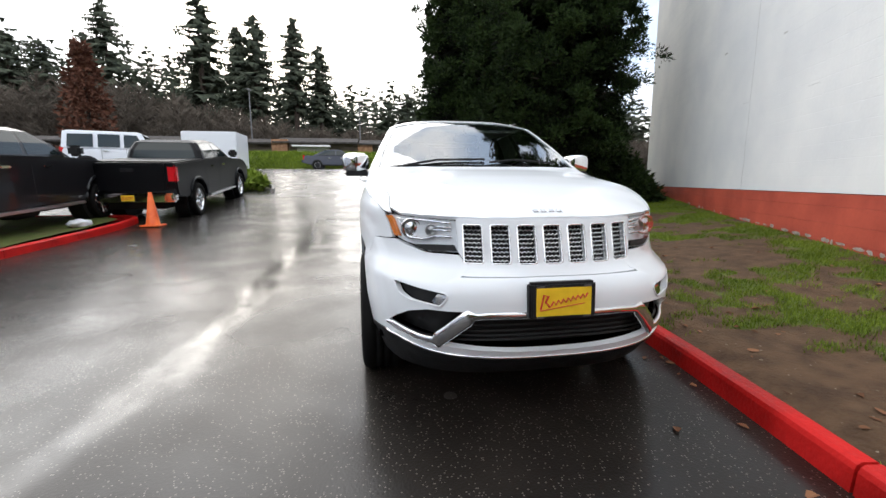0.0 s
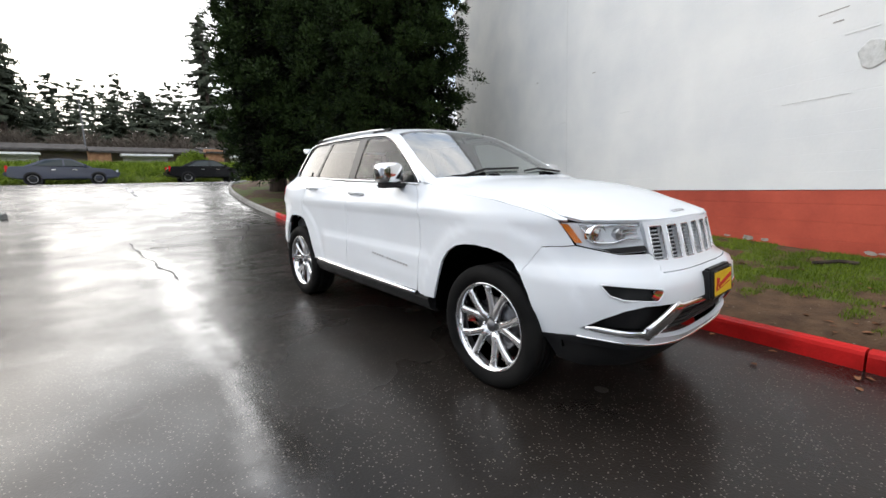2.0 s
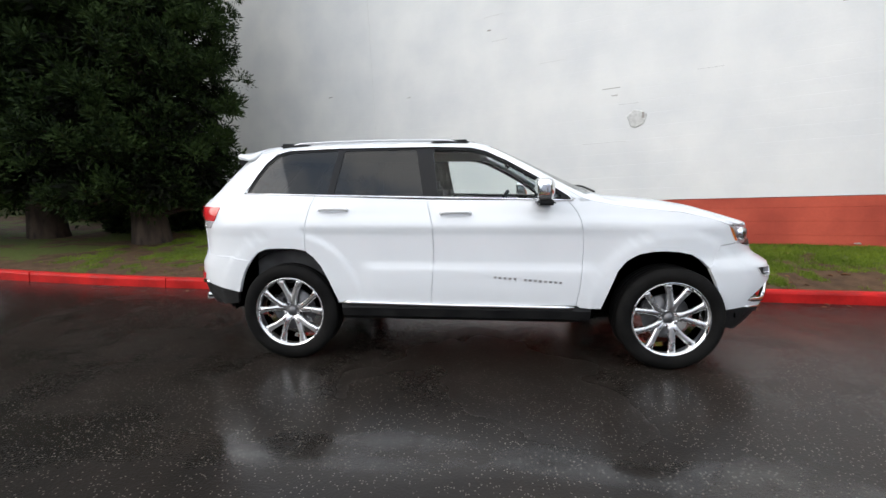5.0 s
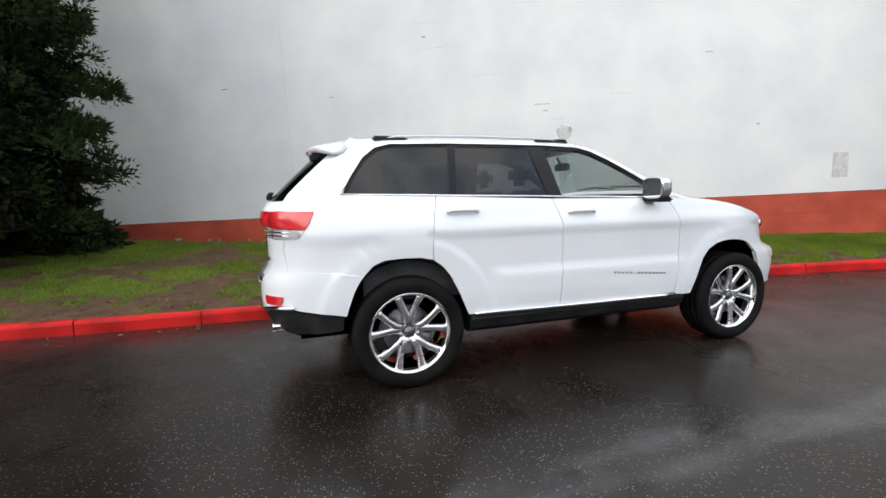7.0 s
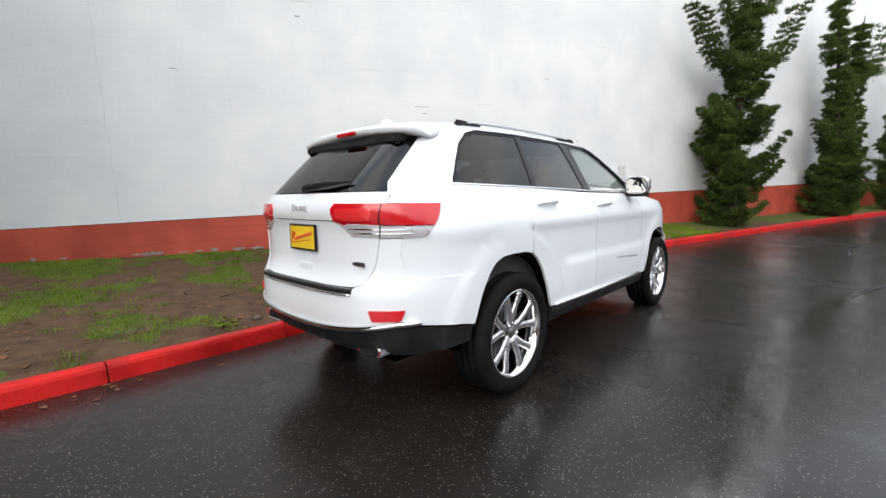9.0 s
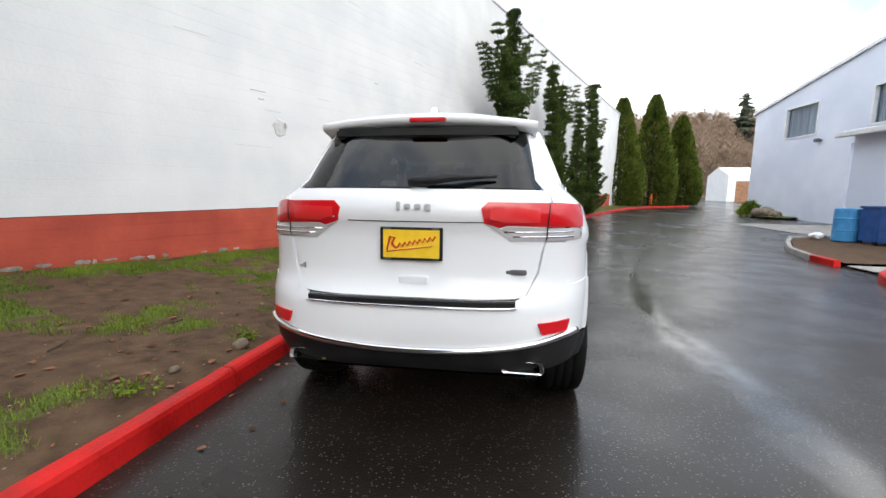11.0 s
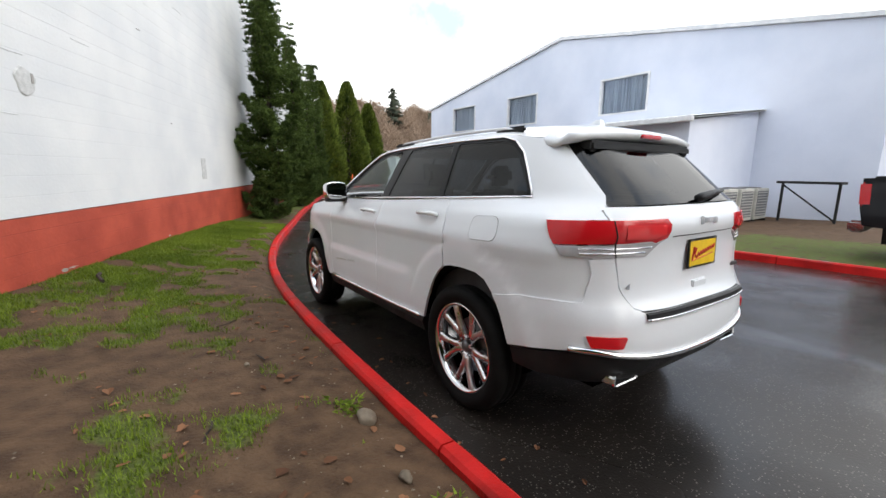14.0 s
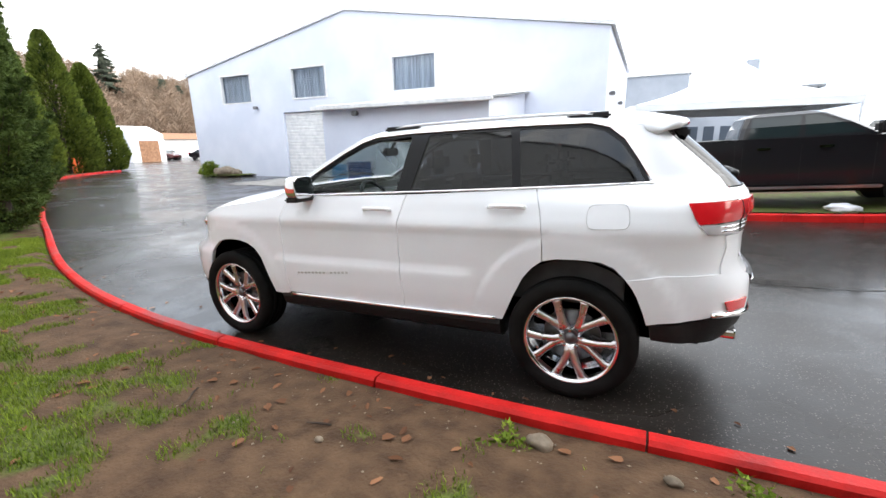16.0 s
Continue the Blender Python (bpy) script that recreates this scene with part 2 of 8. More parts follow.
def side(s):
    """The body side, from (x, z); s: -1 the right side, 1 the left."""
    return lambda x, z: Vector((x, s * (half_w(x, z) + flare(x, z)), z))


def nose(p, z):
    """The front, wrapped from its middle (p 0) to either side (p 1.57, at the front wheel)."""
    w, a = soft_interp(HALF_W, z, 0.008), min(abs(p), math.pi / 2)
    x = XF + (soft_interp(NOSE, z) - XF) * max(0, math.cos(a)) ** (2 / 2.5)
    y = w * math.sin(a) ** (2 / nose_n(z)) + flare(x, z) * sstep(0.5, 0.9, a)
    return Vector((x, math.copysign(y, p), z))


def nose_y(y, z):
    w = soft_interp(HALF_W, z, 0.008)
    return (math.copysign(math.asin(min(1, abs(y) / w) ** (nose_n(z) / 2)), y), z)


def nose_x(x, z, s=1):
    return (s * math.acos(min(1, max(0, (x - XF) / (soft_interp(NOSE, z) - XF))) ** 1.25), z)


def tail(p, z):
    w, a = soft_interp(HALF_W, z, 0.008), min(abs(p), math.pi / 2)
    x = XR - (XR - soft_interp(TAIL, z)) * max(0, math.cos(a)) ** (2 / 3.0)
    w *= rear_taper(x, z)
    y = w * math.sin(a) ** (2 / tail_n(z)) + flare(x, z) * sstep(0.5, 0.9, a)
    return Vector((x, math.copysign(y, p), z))


def tail_y(y, z):
    w, p = soft_interp(HALF_W, z, 0.008), 0
    for _ in range(4):
        x = tail(p, z)[0]
        t = w * rear_taper(x, z)
        p = math.asin(min(1, abs(y) / t) ** (tail_n(z) / 2))
    return (math.copysign(p, y), z)


def tail_x(x, z, s=1):
    return (s * math.acos(min(1, max(0, (XR - x) / (XR - soft_interp(TAIL, z)))) ** 1.5), z)


def top(x, y):
    """Bonnet, windscreen and roof, from (x, y)."""
    zs, zc = soft_interp(SHOULDER, x, 0.03), soft_interp(CROWN, x, 0.03)
    ye = max(1e-3, half_w(x, zs))
    return Vector((x, y, zs + (zc - zs) * max(0, 1 - min(1, abs(y) / ye) ** 2.8) ** 0.75))


def edge_y(x):
    return half_w(x, soft_interp(SHOULDER, x, 0.03))


def rounded(pts, r=0.02, n=4):
    """A closed outline with its corners rounded."""
    out, k = [], len(pts)
    for i in range(k):
        p, a, b = Vector(pts[i]), Vector(pts[i - 1]), Vector(pts[(i + 1) % k])
        d1, d2 = a - p, b - p
        q = min(r, d1.length * 0.45, d2.length * 0.45)
        s, e = p + d1.normalized() * q, p + d2.normalized() * q
        for j in range(n + 1):
            u = j / n
            out.append(tuple((1 - u) ** 2 * s + 2 * u * (1 - u) * p + u * u * e))
    return out


def inside(pt, poly):
    x, y, hit = pt[0], pt[1], False
    for (x0, y0), (x1, y1) in zip(poly, poly[1:] + poly[:1]):
        if (y0 > y) != (y1 > y) and x < (x1 - x0) * (y - y0) / (y1 - y0) + x0:
            hit = not hit
    return hit


def normal_at(surf, u, v):
    a, b, c, d = surf(u + 1e-3, v), surf(u - 1e-3, v), surf(u, v + 1e-3), surf(u, v - 1e-3)
    n = (a - b).cross(c - d)
    return n.normalized() if n.length > 1e-12 else Vector((0, 0, 1))


def panel(name, outline, surf, material, parent, step=0.06, thick=0.018, lift=0.0, holes=(), label="", inner=Vector((0, 0, 0.6))):
    """A sheet of bodywork: an outline in the surface's own two coordinates, bent onto the surface, with a folded-in rim."""
    loops = [[tuple(p) for p in outline]] + [[tuple(p) for p in h] for h in holes]
    pts, edges = [], []
    for k, lp in enumerate(loops):
        dense = []
        for a, b in zip(lp, lp[1:] + lp[:1]):
            n = max(1, int(math.hypot(b[0] - a[0], b[1] - a[1]) / (step * 0.8)))
            dense += [(a[0] + (b[0] - a[0]) * i / n, a[1] + (b[1] - a[1]) * i / n) for i in range(n)]
        s0 = len(pts)
        pts += dense
        edges += [(s0 + i, s0 + (i + 1) % len(dense)) for i in range(len(dense))]
        loops[k] = dense
    us, vs = [p[0] for p in loops[0]], [p[1] for p in loops[0]]
    rim_pts = np.array(pts)
    u = min(us) + step / 2
    while u < max(us):
        v = min(vs) + step / 2
        while v < max(vs):
            if inside((u, v), loops[0]) and not any(inside((u, v), h) for h in loops[1:]):
                if np.min(np.hypot(rim_pts[:, 0] - u, rim_pts[:, 1] - v)) > step * 0.35:
                    pts.append((u, v))
            v += step
        u += step
    vco, _, faces, _, _, _ = delaunay_2d_cdt([Vector(p) for p in pts], edges, [], 2, 1e-6)
    bm = bmesh.new()
    place = [surf(*p) for p in vco]
    norms = [normal_at(surf, *p) for p in vco]
    mid = sum(place, Vector()) / len(place)
    k = len(place) // 2
    sign = 1 if sum(n.dot(p - inner) for n, p in zip(norms, place)) > 0 else -1
    norms = [n * sign for n in norms]
    bv = [bm.verts.new(p + n * lift) for p, n in zip(place, norms)]
    for f in faces:
        c = sum((vco[i] for i in f), Vector((0, 0))) / len(f)
        if any(inside(c, h) for h in loops[1:]) or not inside(c, loops[0]):
            continue
        q = [bv[i] for i in f]
        nn = (q[1].co - q[0].co).cross(q[2].co - q[0].co)
        if nn.dot(norms[f[0]]) < 0:
            q.reverse()
        if len(set(q)) == len(q):
            bm.faces.new(q)
    rim = [e for e in bm.edges if len(e.link_faces) == 1]
    if thick:
        low = {}
        nor = {v: n for v, n in zip(bv, norms)}
        for e in rim:
            for v in e.verts:
                if v not in low:
                    low[v] = bm.verts.new(v.co - nor[v] * thick)
        for e in rim:
            a, b = e.verts
            bm.faces.new((a, b, low[b], low[a]))
            e.smooth = False
    me = bpy.data.meshes.new(name)
    bmesh.ops.recalc_face_normals(bm, faces=[f for f in bm.faces if len(f.verts) == 4])
    bm.to_mesh(me)
    bm.free()
    for q in me.polygons:
        q.use_smooth = True
    me.materials.append(material)
    ob = new(name, me)
    ob.parent = parent
    if label:
        ob["label"] = label
    return ob


def tube(bm, pts, r, seg=8, closed=False, flat=None):
    """A round (or, with flat, an oval) bar along the points."""
    pts = [Vector(p) for p in pts]
    rings, n = [], len(pts)
    for i, p in enumerate(pts):
        a, b = pts[i - 1] if i or closed else p, pts[(i + 1) % n] if i < n - 1 or closed else p
        d = (b - a).normalized()
        sidev = d.cross(Vector((0, 0, 1)) if abs(d.z) < 0.95 else Vector((1, 0, 0))).normalized()
        up = sidev.cross(d)
        rr = r[i] if isinstance(r, (list, tuple)) else r
        rings.append([bm.verts.new(p + (sidev * math.cos(t) + up * math.sin(t) * (flat or 1)) * rr) for t in (2 * math.pi * k / seg for k in range(seg))])
    for a, b in zip(rings, rings[1:] + (rings[:1] if closed else [])):
        for k in range(seg):
            bm.faces.new((a[k], a[(k + 1) % seg], b[(k + 1) % seg], b[k]))
    if not closed:
        bm.faces.new(rings[0])
        bm.faces.new(rings[-1][::-1])


def lathe(bm, profile, seg, m, closed=False):
    """A profile of (radius, height) turned round the z axis of m."""
    rings = [[bm.verts.new(m @ Vector((r * math.cos(t), r * math.sin(t), h))) for t in (2 * math.pi * k / seg for k in range(seg))] for r, h in profile]
    for a, b in zip(rings, rings[1:] + (rings[:1] if closed else [])):
        for k in range(seg):
            bm.faces.new((a[k], a[(k + 1) % seg], b[(k + 1) % seg], b[k]))


def tyre_profile(R, rim, w):
    h = w / 2
    return [(rim, h * 0.78), (rim + 0.012, h * 0.93), ((R + rim) / 2, h), (R - 0.03, h * 0.96), (R - 0.008, h * 0.86), (R, h * 0.72), (R, h * 0.42), (R - 0.008, h * 0.40), (R - 0.008, h * 0.34), (R, h * 0.32), (R, h * 0.04), (R - 0.008, h * 0.03), (R - 0.008, -h * 0.03), (R, -h * 0.04), (R, -h * 0.32), (R - 0.008, -h * 0.34), (R - 0.008, -h * 0.4), (R, -h * 0.42), (R, -h * 0.72), (R - 0.008, -h * 0.86), (R - 0.03, -h * 0.96), ((R + rim) / 2, -h), (rim, -h * 0.8)]


def build_wheel(parent, x, y, z, s, R=0.387, rim=0.279, w=0.26, spokes=5, pair=18, spoke_m=None, turn=0, width=1.0):
    """A wheel with its tyre, rim, spokes, hub and brake disc; s: the side it faces (-1 right, 1 left)."""
    wheel = new("wheel")
    wheel.parent = parent
    wheel.matrix_basis = pose(x, y, z, 90 if s < 0 else -90, 0, 0)
    I = Matrix.Identity(4)
    bm = bmesh.new()
    lathe(bm, tyre_profile(R, rim, w), 56, I, closed=True)
    part("tyre", bm, rubber, wheel, "black rubber tyre", True)
    bm = bmesh.new()
    h = w / 2
    lathe(bm, [(rim + 0.006, h * 0.80), (rim + 0.004, h * 0.88), (rim - 0.006, h * 0.88), (rim - 0.018, h * 0.72), (rim - 0.03, h * 0.2), (rim - 0.035, -h * 0.7), (rim + 0.004, -h * 0.8)], 56, I)
    part("rim", bm, spoke_m or chrome, wheel, "", True)
    bm = bmesh.new()
    lathe(bm, [(0.0, h * 0.1), (0.17, h * 0.1), (0.175, h * 0.0), (0.0, 0.0)], 40, I)
    part("brake_disc", bm, dark_metal, wheel, "", True)
    bm = bmesh.new()
    box(bm, 0.10, 0.20, -0.06, 0.06, -0.02, h * 0.35, pose(0, 0, 0, 0, 0, 160), 0.012)
    part("brake_caliper", bm, dark_metal, wheel)
    face = h * 0.62
    for k in range(spokes):
        for sg in (-1, 1):
            a0, a1 = 360 / spokes * k + turn + sg * pair * 0.42, 360 / spokes * k + turn + sg * pair
            bm = bmesh.new()
            rows = []
            for r, a, wd, zt, dp in ((0.03, a0 * 0.3 + (360 / spokes * k + turn) * 0.7, 0.021, face - 0.012, 0.04), (0.10, a0, 0.015, face - 0.004, 0.036), (0.17, (a0 + a1) / 2 + sg * 1.0, 0.013, face + 0.004, 0.03), (rim - 0.035, a1, 0.015, face + 0.012, 0.028), (rim - 0.012, a1 + sg, 0.021, face + 0.012, 0.03)):
                c, t = radians(a), wd * width * 1.45
                d, q = Vector((math.cos(c), math.sin(c), 0)), Vector((-math.sin(c), math.cos(c), 0))
                rows.append([bm.verts.new(d * r + q * o + Vector((0, 0, zz))) for o, zz in ((-t * 1.1, zt - dp), (-t, zt - 0.009), (-t * 0.55, zt), (t * 0.55, zt), (t, zt - 0.009), (t * 1.1, zt - dp))])
            for a, b in zip(rows, rows[1:]):
                for j in range(6):
                    bm.faces.new((a[j], a[(j + 1) % 6], b[(j + 1) % 6], b[j]))
            bm.faces.new(rows[0])
            bm.faces.new(rows[-1])
            part("spoke", bm, spoke_m or wheel_chrome, wheel, "", True)
    bm = bmesh.new()
    lathe(bm, [(0.0, face + 0.002), (0.024, face + 0.001), (0.028, face - 0.004), (0.05, face - 0.018), (0.066, face - 0.026), (0.068, face - 0.06), (0.0, face - 0.06)], 32, I)
    part("hub", bm, dark_metal, wheel, "grey centre cap", True)
    for k in range(5):
        bm = bmesh.new()
        c = radians(72 * k + 36 + turn)
        lathe(bm, [(0.0, face + 0.002), (0.008, face + 0.001), (0.011, face - 0.004), (0.011, face - 0.03)], 6, pose(0.057 * math.cos(c), 0.057 * math.sin(c), 0))
        part("wheel_nut", bm, chrome, wheel)
    return wheel


def arch(hub_x, z_lo):
    """The outline of a wheel opening, from its rear foot to its front foot."""
    front = [(-0.508, 0.466), (-0.47, 0.57), (-0.40, 0.755), (-0.34, 0.83), (-0.26, 0.876), (-0.17, 0.895), (-0.09, 0.90), (0.02, 0.893), (0.115, 0.872), (0.19, 0.828), (0.245, 0.77), (0.30, 0.665), (0.345, 0.555), (0.378, 0.451)]
    rear = [(-0.415, 0.545), (-0.36, 0.705), (-0.30, 0.80), (-0.235, 0.868), (-0.16, 0.898), (-0.04, 0.905), (0.08, 0.902), (0.165, 0.883), (0.225, 0.84), (0.285, 0.768), (0.345, 0.65), (0.412, 0.49)]
    return [(hub_x + a, b) for a, b in (front if hub_x > 0 else rear)]


def on(surf, pts, lift=0.0, n=6):
    """Points along a polyline of surface coordinates, lifted off the surface (outwards from the car's middle)."""
    out = []
    for a, b in zip(pts, pts[1:]):
        for i in range(n):
            u = (a[0] + (b[0] - a[0]) * i / n, a[1] + (b[1] - a[1]) * i / n)
            out.append(u)
    out.append(pts[-1])
    res = []
    for u in out:
        p, nn = surf(*u), normal_at(surf, *u)
        if nn.dot(p - Vector((0, 0, 0.6))) < 0:
            nn = -nn
        res.append(p + nn * lift)
    return res


def build_suv():
    car = tagged(new("sport_utility_vehicle"), "glossy white sport utility vehicle with chrome wheels on wet asphalt", "car")
    car.matrix_world = pose(0, 0, 0, 0, 2.03, 0)
    G = 0.0028
    gap_f = [(0.700, 1.262), (0.755, 1.19), (0.785, 1.12), (0.803, 1.03), (0.808, 0.94), (0.803, 0.77), (0.79, 0.62), (0.768, 0.489)]
    gap_m = [(-0.352, 1.275), (-0.315, 1.16), (-0.298, 1.08), (-0.291, 0.90), (-0.295, 0.75), (-0.317, 0.477)]
    gap_r = [(-1.238, 1.305), (-1.268, 1.2), (-1.285, 1.1), (-1.293, 0.97), (-1.291, 0.906)]
    af, ar = arch(AXLE, 0), arch(-AXLE, 0)
    for s in (-1, 1):
        S = side(s)
        # front wing: behind the headlamp, over the arch
        out = [(x + G, z) for x, z in gap_f] + [(0.80, 0.470), (0.949, 0.466)] + af[1:13]
        seam = [(1.80, 0.93), (1.90, 0.936), (1.947, 0.944), (1.868, 1.072)]
        shoulder = [(x, interp(SHOULDER, x)) for x in (1.75, 1.6, 1.45, 1.3, 1.15, 1.0, 0.88, 0.80)]
        panel("front_wing", out[:-2] + seam + shoulder, S, paint, car, 0.035)
        # strip of the wing above the shoulder, up to the bonnet's seam
        strip = [(x, s * (edge_y(x) - 0.001)) for x in (0.80, 1.0, 1.2, 1.4, 1.6, 1.75, 1.86, 1.905)] + [(x, s * (edge_y(x) - d)) for x, d in ((1.905, 0.012), (1.86, 0.03), (1.75, 0.075), (1.6, 0.095), (1.4, 0.10), (1.2, 0.105), (1.0, 0.11), (0.86, 0.10))]
        panel("wing_top", strip, top, paint, car, 0.035)
        panel("front_door", [(x - G, z) for x, z in gap_f] + [(x + G, z) for x, z in gap_m[::-1]], S, paint, car, 0.03)
        panel("rear_door", [(x - G, z) for x, z in gap_m] + [(-1.04, 0.482)] + [(x, z) for x, z in ar[::-1][1:4]] + [(-1.2885, 0.881)] + [(x + G, z) for x, z in gap_r[::-1]], S, paint, car, 0.03)
        # rear quarter with the rearmost pillar, round the fixed window
        q = [(-1.297, 0.886), (-1.298, 0.97), (-1.289, 1.1), (-1.272, 1.2), (-1.24, 1.308), (-1.86, 1.322), (-1.79, 1.455), (-1.715, 1.565), (-1.63, 1.64), (-1.52, 1.672), (-1.08, 1.686), (-1.08, 1.70), (-1.55, 1.685), (-1.80, 1.645), (-1.90, 1.615), (-2.0, 1.53), (-2.1, 1.435), (-2.2, 1.335), (-2.235, 1.28)]
        tl = [(-2.225, 1.225), (-2.04, 1.222), (-2.075, 1.14), (-2.14, 1.05), (-2.23, 1.045)]
        q += tl + [(-2.24, 0.98), (-2.22, 0.828), (-1.93, 0.828), (-1.79, 0.79)] + ar[2:7]
        panel("quarter_panel", q, S, paint, car, 0.04)
        # side rail of the roof and windscreen pillar
        rail = [(-1.08, 1.684), (-0.3, 1.684), (-0.02, 1.672), (0.10, 1.642), (0.25, 1.572), (0.50, 1.43), (0.70, 1.30), (0.80, 1.255), (0.86, 1.262), (0.737, 1.316), (0.516, 1.456), (0.256, 1.60), (0.12, 1.664), (0.0, 1.689), (-0.3, 1.699), (-1.08, 1.70)]
        panel("roof_side_rail", rail, S, paint, car, 0.035)
        # the inner shell that shows as a fine grey line in the gaps
        shell = [(-1.04, 0.495), (0.95, 0.48)] + af[1:11] + [(1.79, 0.92), (1.86, 1.055)] + [(x, interp(SHOULDER, x) - 0.008) for x in (1.75, 1.5, 1.25, 1.0, 0.86)] + [(0.70, 1.25), (-0.35, 1.28), (-1.24, 1.295), (-2.19, 1.30), (-2.19, 0.84), (-1.93, 0.84), (-1.79, 0.80)] + ar[2:11]
        panel("body_shell", shell, S, paint, car, 0.06, 0.0, -0.012)
        if s > 0:
            fl = rounded([(-1.54, 1.215), (-1.755, 1.222), (-1.765, 1.09), (-1.54, 1.085)], 0.045)
            flap = panel("fuel_flap", fl, S, paint, car, 0.05, 0.0, 0.002)
            bm = bmesh.new()
            tube(bm, on(S, fl + fl[:1], 0.0005, 1)[:-1], 0.0022, 4, True)
            part("flap_seam", bm, lamp_seam, flap, "fine grey seam")
        # windows
        glass_out = {"quarter_window": [(-1.83, 1.338), (-1.76, 1.465), (-1.69, 1.56), (-1.60, 1.628), (-1.51, 1.655), (-1.088, 1.668), (-1.138, 1.322)], "rear_door_window": [(-1.085, 1.322), (-1.035, 1.664), (-0.45, 1.668), (-0.375, 1.304)], "front_door_window": [(-0.262, 1.30), (-0.315, 1.666), (-0.03, 1.655), (0.10, 1.622), (0.25, 1.552), (0.49, 1.415), (0.655, 1.30), (0.66, 1.278)]}
        surround = [(-1.868, 1.326), (-1.787, 1.46), (-1.71, 1.572), (-1.62, 1.645), (-1.51, 1.674), (-1.08, 1.684), (-0.3, 1.684), (-0.02, 1.672), (0.10, 1.642), (0.25, 1.572), (0.50, 1.43), (0.70, 1.30), (0.735, 1.262), (0.2, 1.278), (-0.35, 1.29), (-1.1, 1.307)]
        panel("window_surround", surround, S, black_trim, car, 0.05, 0.03, -0.004, holes=[rounded(o, 0.02) for o in glass_out.values()], label="gloss black window surround")
        for nm, o in glass_out.items():
            gm = clear_glass if nm.startswith("front") else tinted_glass
            panel(nm, rounded(o, 0.02), S, gm, car, 0.08, 0.0, -0.009, label="clear glass" if gm is clear_glass else "dark tinted glass")
        bm = bmesh.new()
        tube(bm, on(S, surround + surround[:1], 0.002, 3)[:-1], 0.0075, 6, True)
        part("window_trim", bm, chrome, car, "bright chrome strip", True)
        bm = bmesh.new()
        tube(bm, on(S, [(-1.0, 0.487), (-0.3, 0.478), (0.75, 0.472)], 0.008, 10), 0.014, 8)
        part("sill_strip", bm, chrome, car, "chrome strip", True)
        bm = bmesh.new()
        prof = [(0.912, 0.475), (0.925, 0.44), (0.90, 0.37), (0.84, 0.33), (0.70, 0.33), (0.70, 0.47)]
        rows = [[bm.verts.new((x, s * (y + 0.012), z)) for y, z in prof] for x in [-1.02 + 0.1 * i for i in range(20)]]
        for a, b in zip(rows, rows[1:]):
            for j in range(6):
                bm.faces.new((a[j], a[(j + 1) % 6], b[(j + 1) % 6], b[j]))
        bm.faces.new(rows[0])
        bm.faces.new(rows[-1])
        part("sill", bm, black_plastic, car, "matt black plastic sill")
        # door handles
        for hx, hz in ((-0.125, 1.170), (-1.068, 1.198)):
            bm = bmesh.new()
            base = [(hx - 0.115, hz), (hx - 0.09, hz + 0.002), (hx, hz + 0.004), (hx + 0.09, hz + 0.002), (hx + 0.115, hz)]
            p = on(S, base, 0.03, 1)
            p[0], p[-1] = on(S, base[:1] + base[-1:], 0.002, 1)[0], on(S, base[:1] + base[-1:], 0.002, 1)[1]
            tube(bm, p, [0.012, 0.016, 0.017, 0.016, 0.012], 8, flat=0.9)
            part("door_handle", bm, paint_chrome, car, "white handle with chrome face", True)
        # mirror
        bm = bmesh.new()
        bmesh.ops.create_uvsphere(bm, u_segments=32, v_segments=20, radius=1)
        for v in bm.verts:
            c = [math.copysign(abs(k) ** 0.55, k) for k in v.co]
            v.co = (max(0.455, 0.50 + 0.088 * c[0] * (1 - 0.25 * abs(c[1]))), s * (0.985 + 0.108 * c[1]), 1.342 + 0.082 * c[2])
        mirror = part("wing_mirror", bm, chrome, car, "chrome wing mirror with black base", True)
        bm = bmesh.new()
        bmesh.ops.create_circle(bm, cap_ends=True, segments=24, radius=1, matrix=pose(0.4535, s * 0.985, 1.342, 0, 90, 0) @ Matrix.Diagonal((0.066, 0.092, 1, 1)))
        part("mirror_glass", bm, mirror_m, mirror, "mirror glass")
        bm = bmesh.new()
        box(bm, 0.46, 0.58, 0.84, 1.08, 1.235, 1.272, Matrix.Diagonal((1, s, 1, 1)), 0.014)
        part("mirror_base", bm, black_plastic, mirror, "black plastic")
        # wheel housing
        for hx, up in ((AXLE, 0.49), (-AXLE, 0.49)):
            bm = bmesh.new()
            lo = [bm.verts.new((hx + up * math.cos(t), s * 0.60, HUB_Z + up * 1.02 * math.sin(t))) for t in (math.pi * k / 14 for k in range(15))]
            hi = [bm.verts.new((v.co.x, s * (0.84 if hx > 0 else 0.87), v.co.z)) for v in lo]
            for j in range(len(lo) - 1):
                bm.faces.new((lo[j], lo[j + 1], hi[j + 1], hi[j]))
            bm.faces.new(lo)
            part("wheel_housing", bm, recess_shade_m, car, "plastic liner coloured near-black for the shade in the arch")
            build_wheel(car, hx, s * 0.815, HUB_Z, s, turn=(90 if hx < 0 else 78), width=1.12, pair=17)
    # bonnet, windscreen, roof
    hood = [(x, edge_y(x) - d) for x, d in ((0.90, 0.107), (1.0, 0.114), (1.2, 0.109), (1.4, 0.104), (1.6, 0.099), (1.75, 0.079), (1.86, 0.034))]
    lead = [(nose(*nose_y(y, 1.069)).x - 0.006, y) for y in (0.72, 0.62, 0.5, 0.35, 0.18, 0.0)]
    cowl = [(1.0, 0.0), (0.99, 0.35), (0.95, 0.6)]
    half = hood + lead
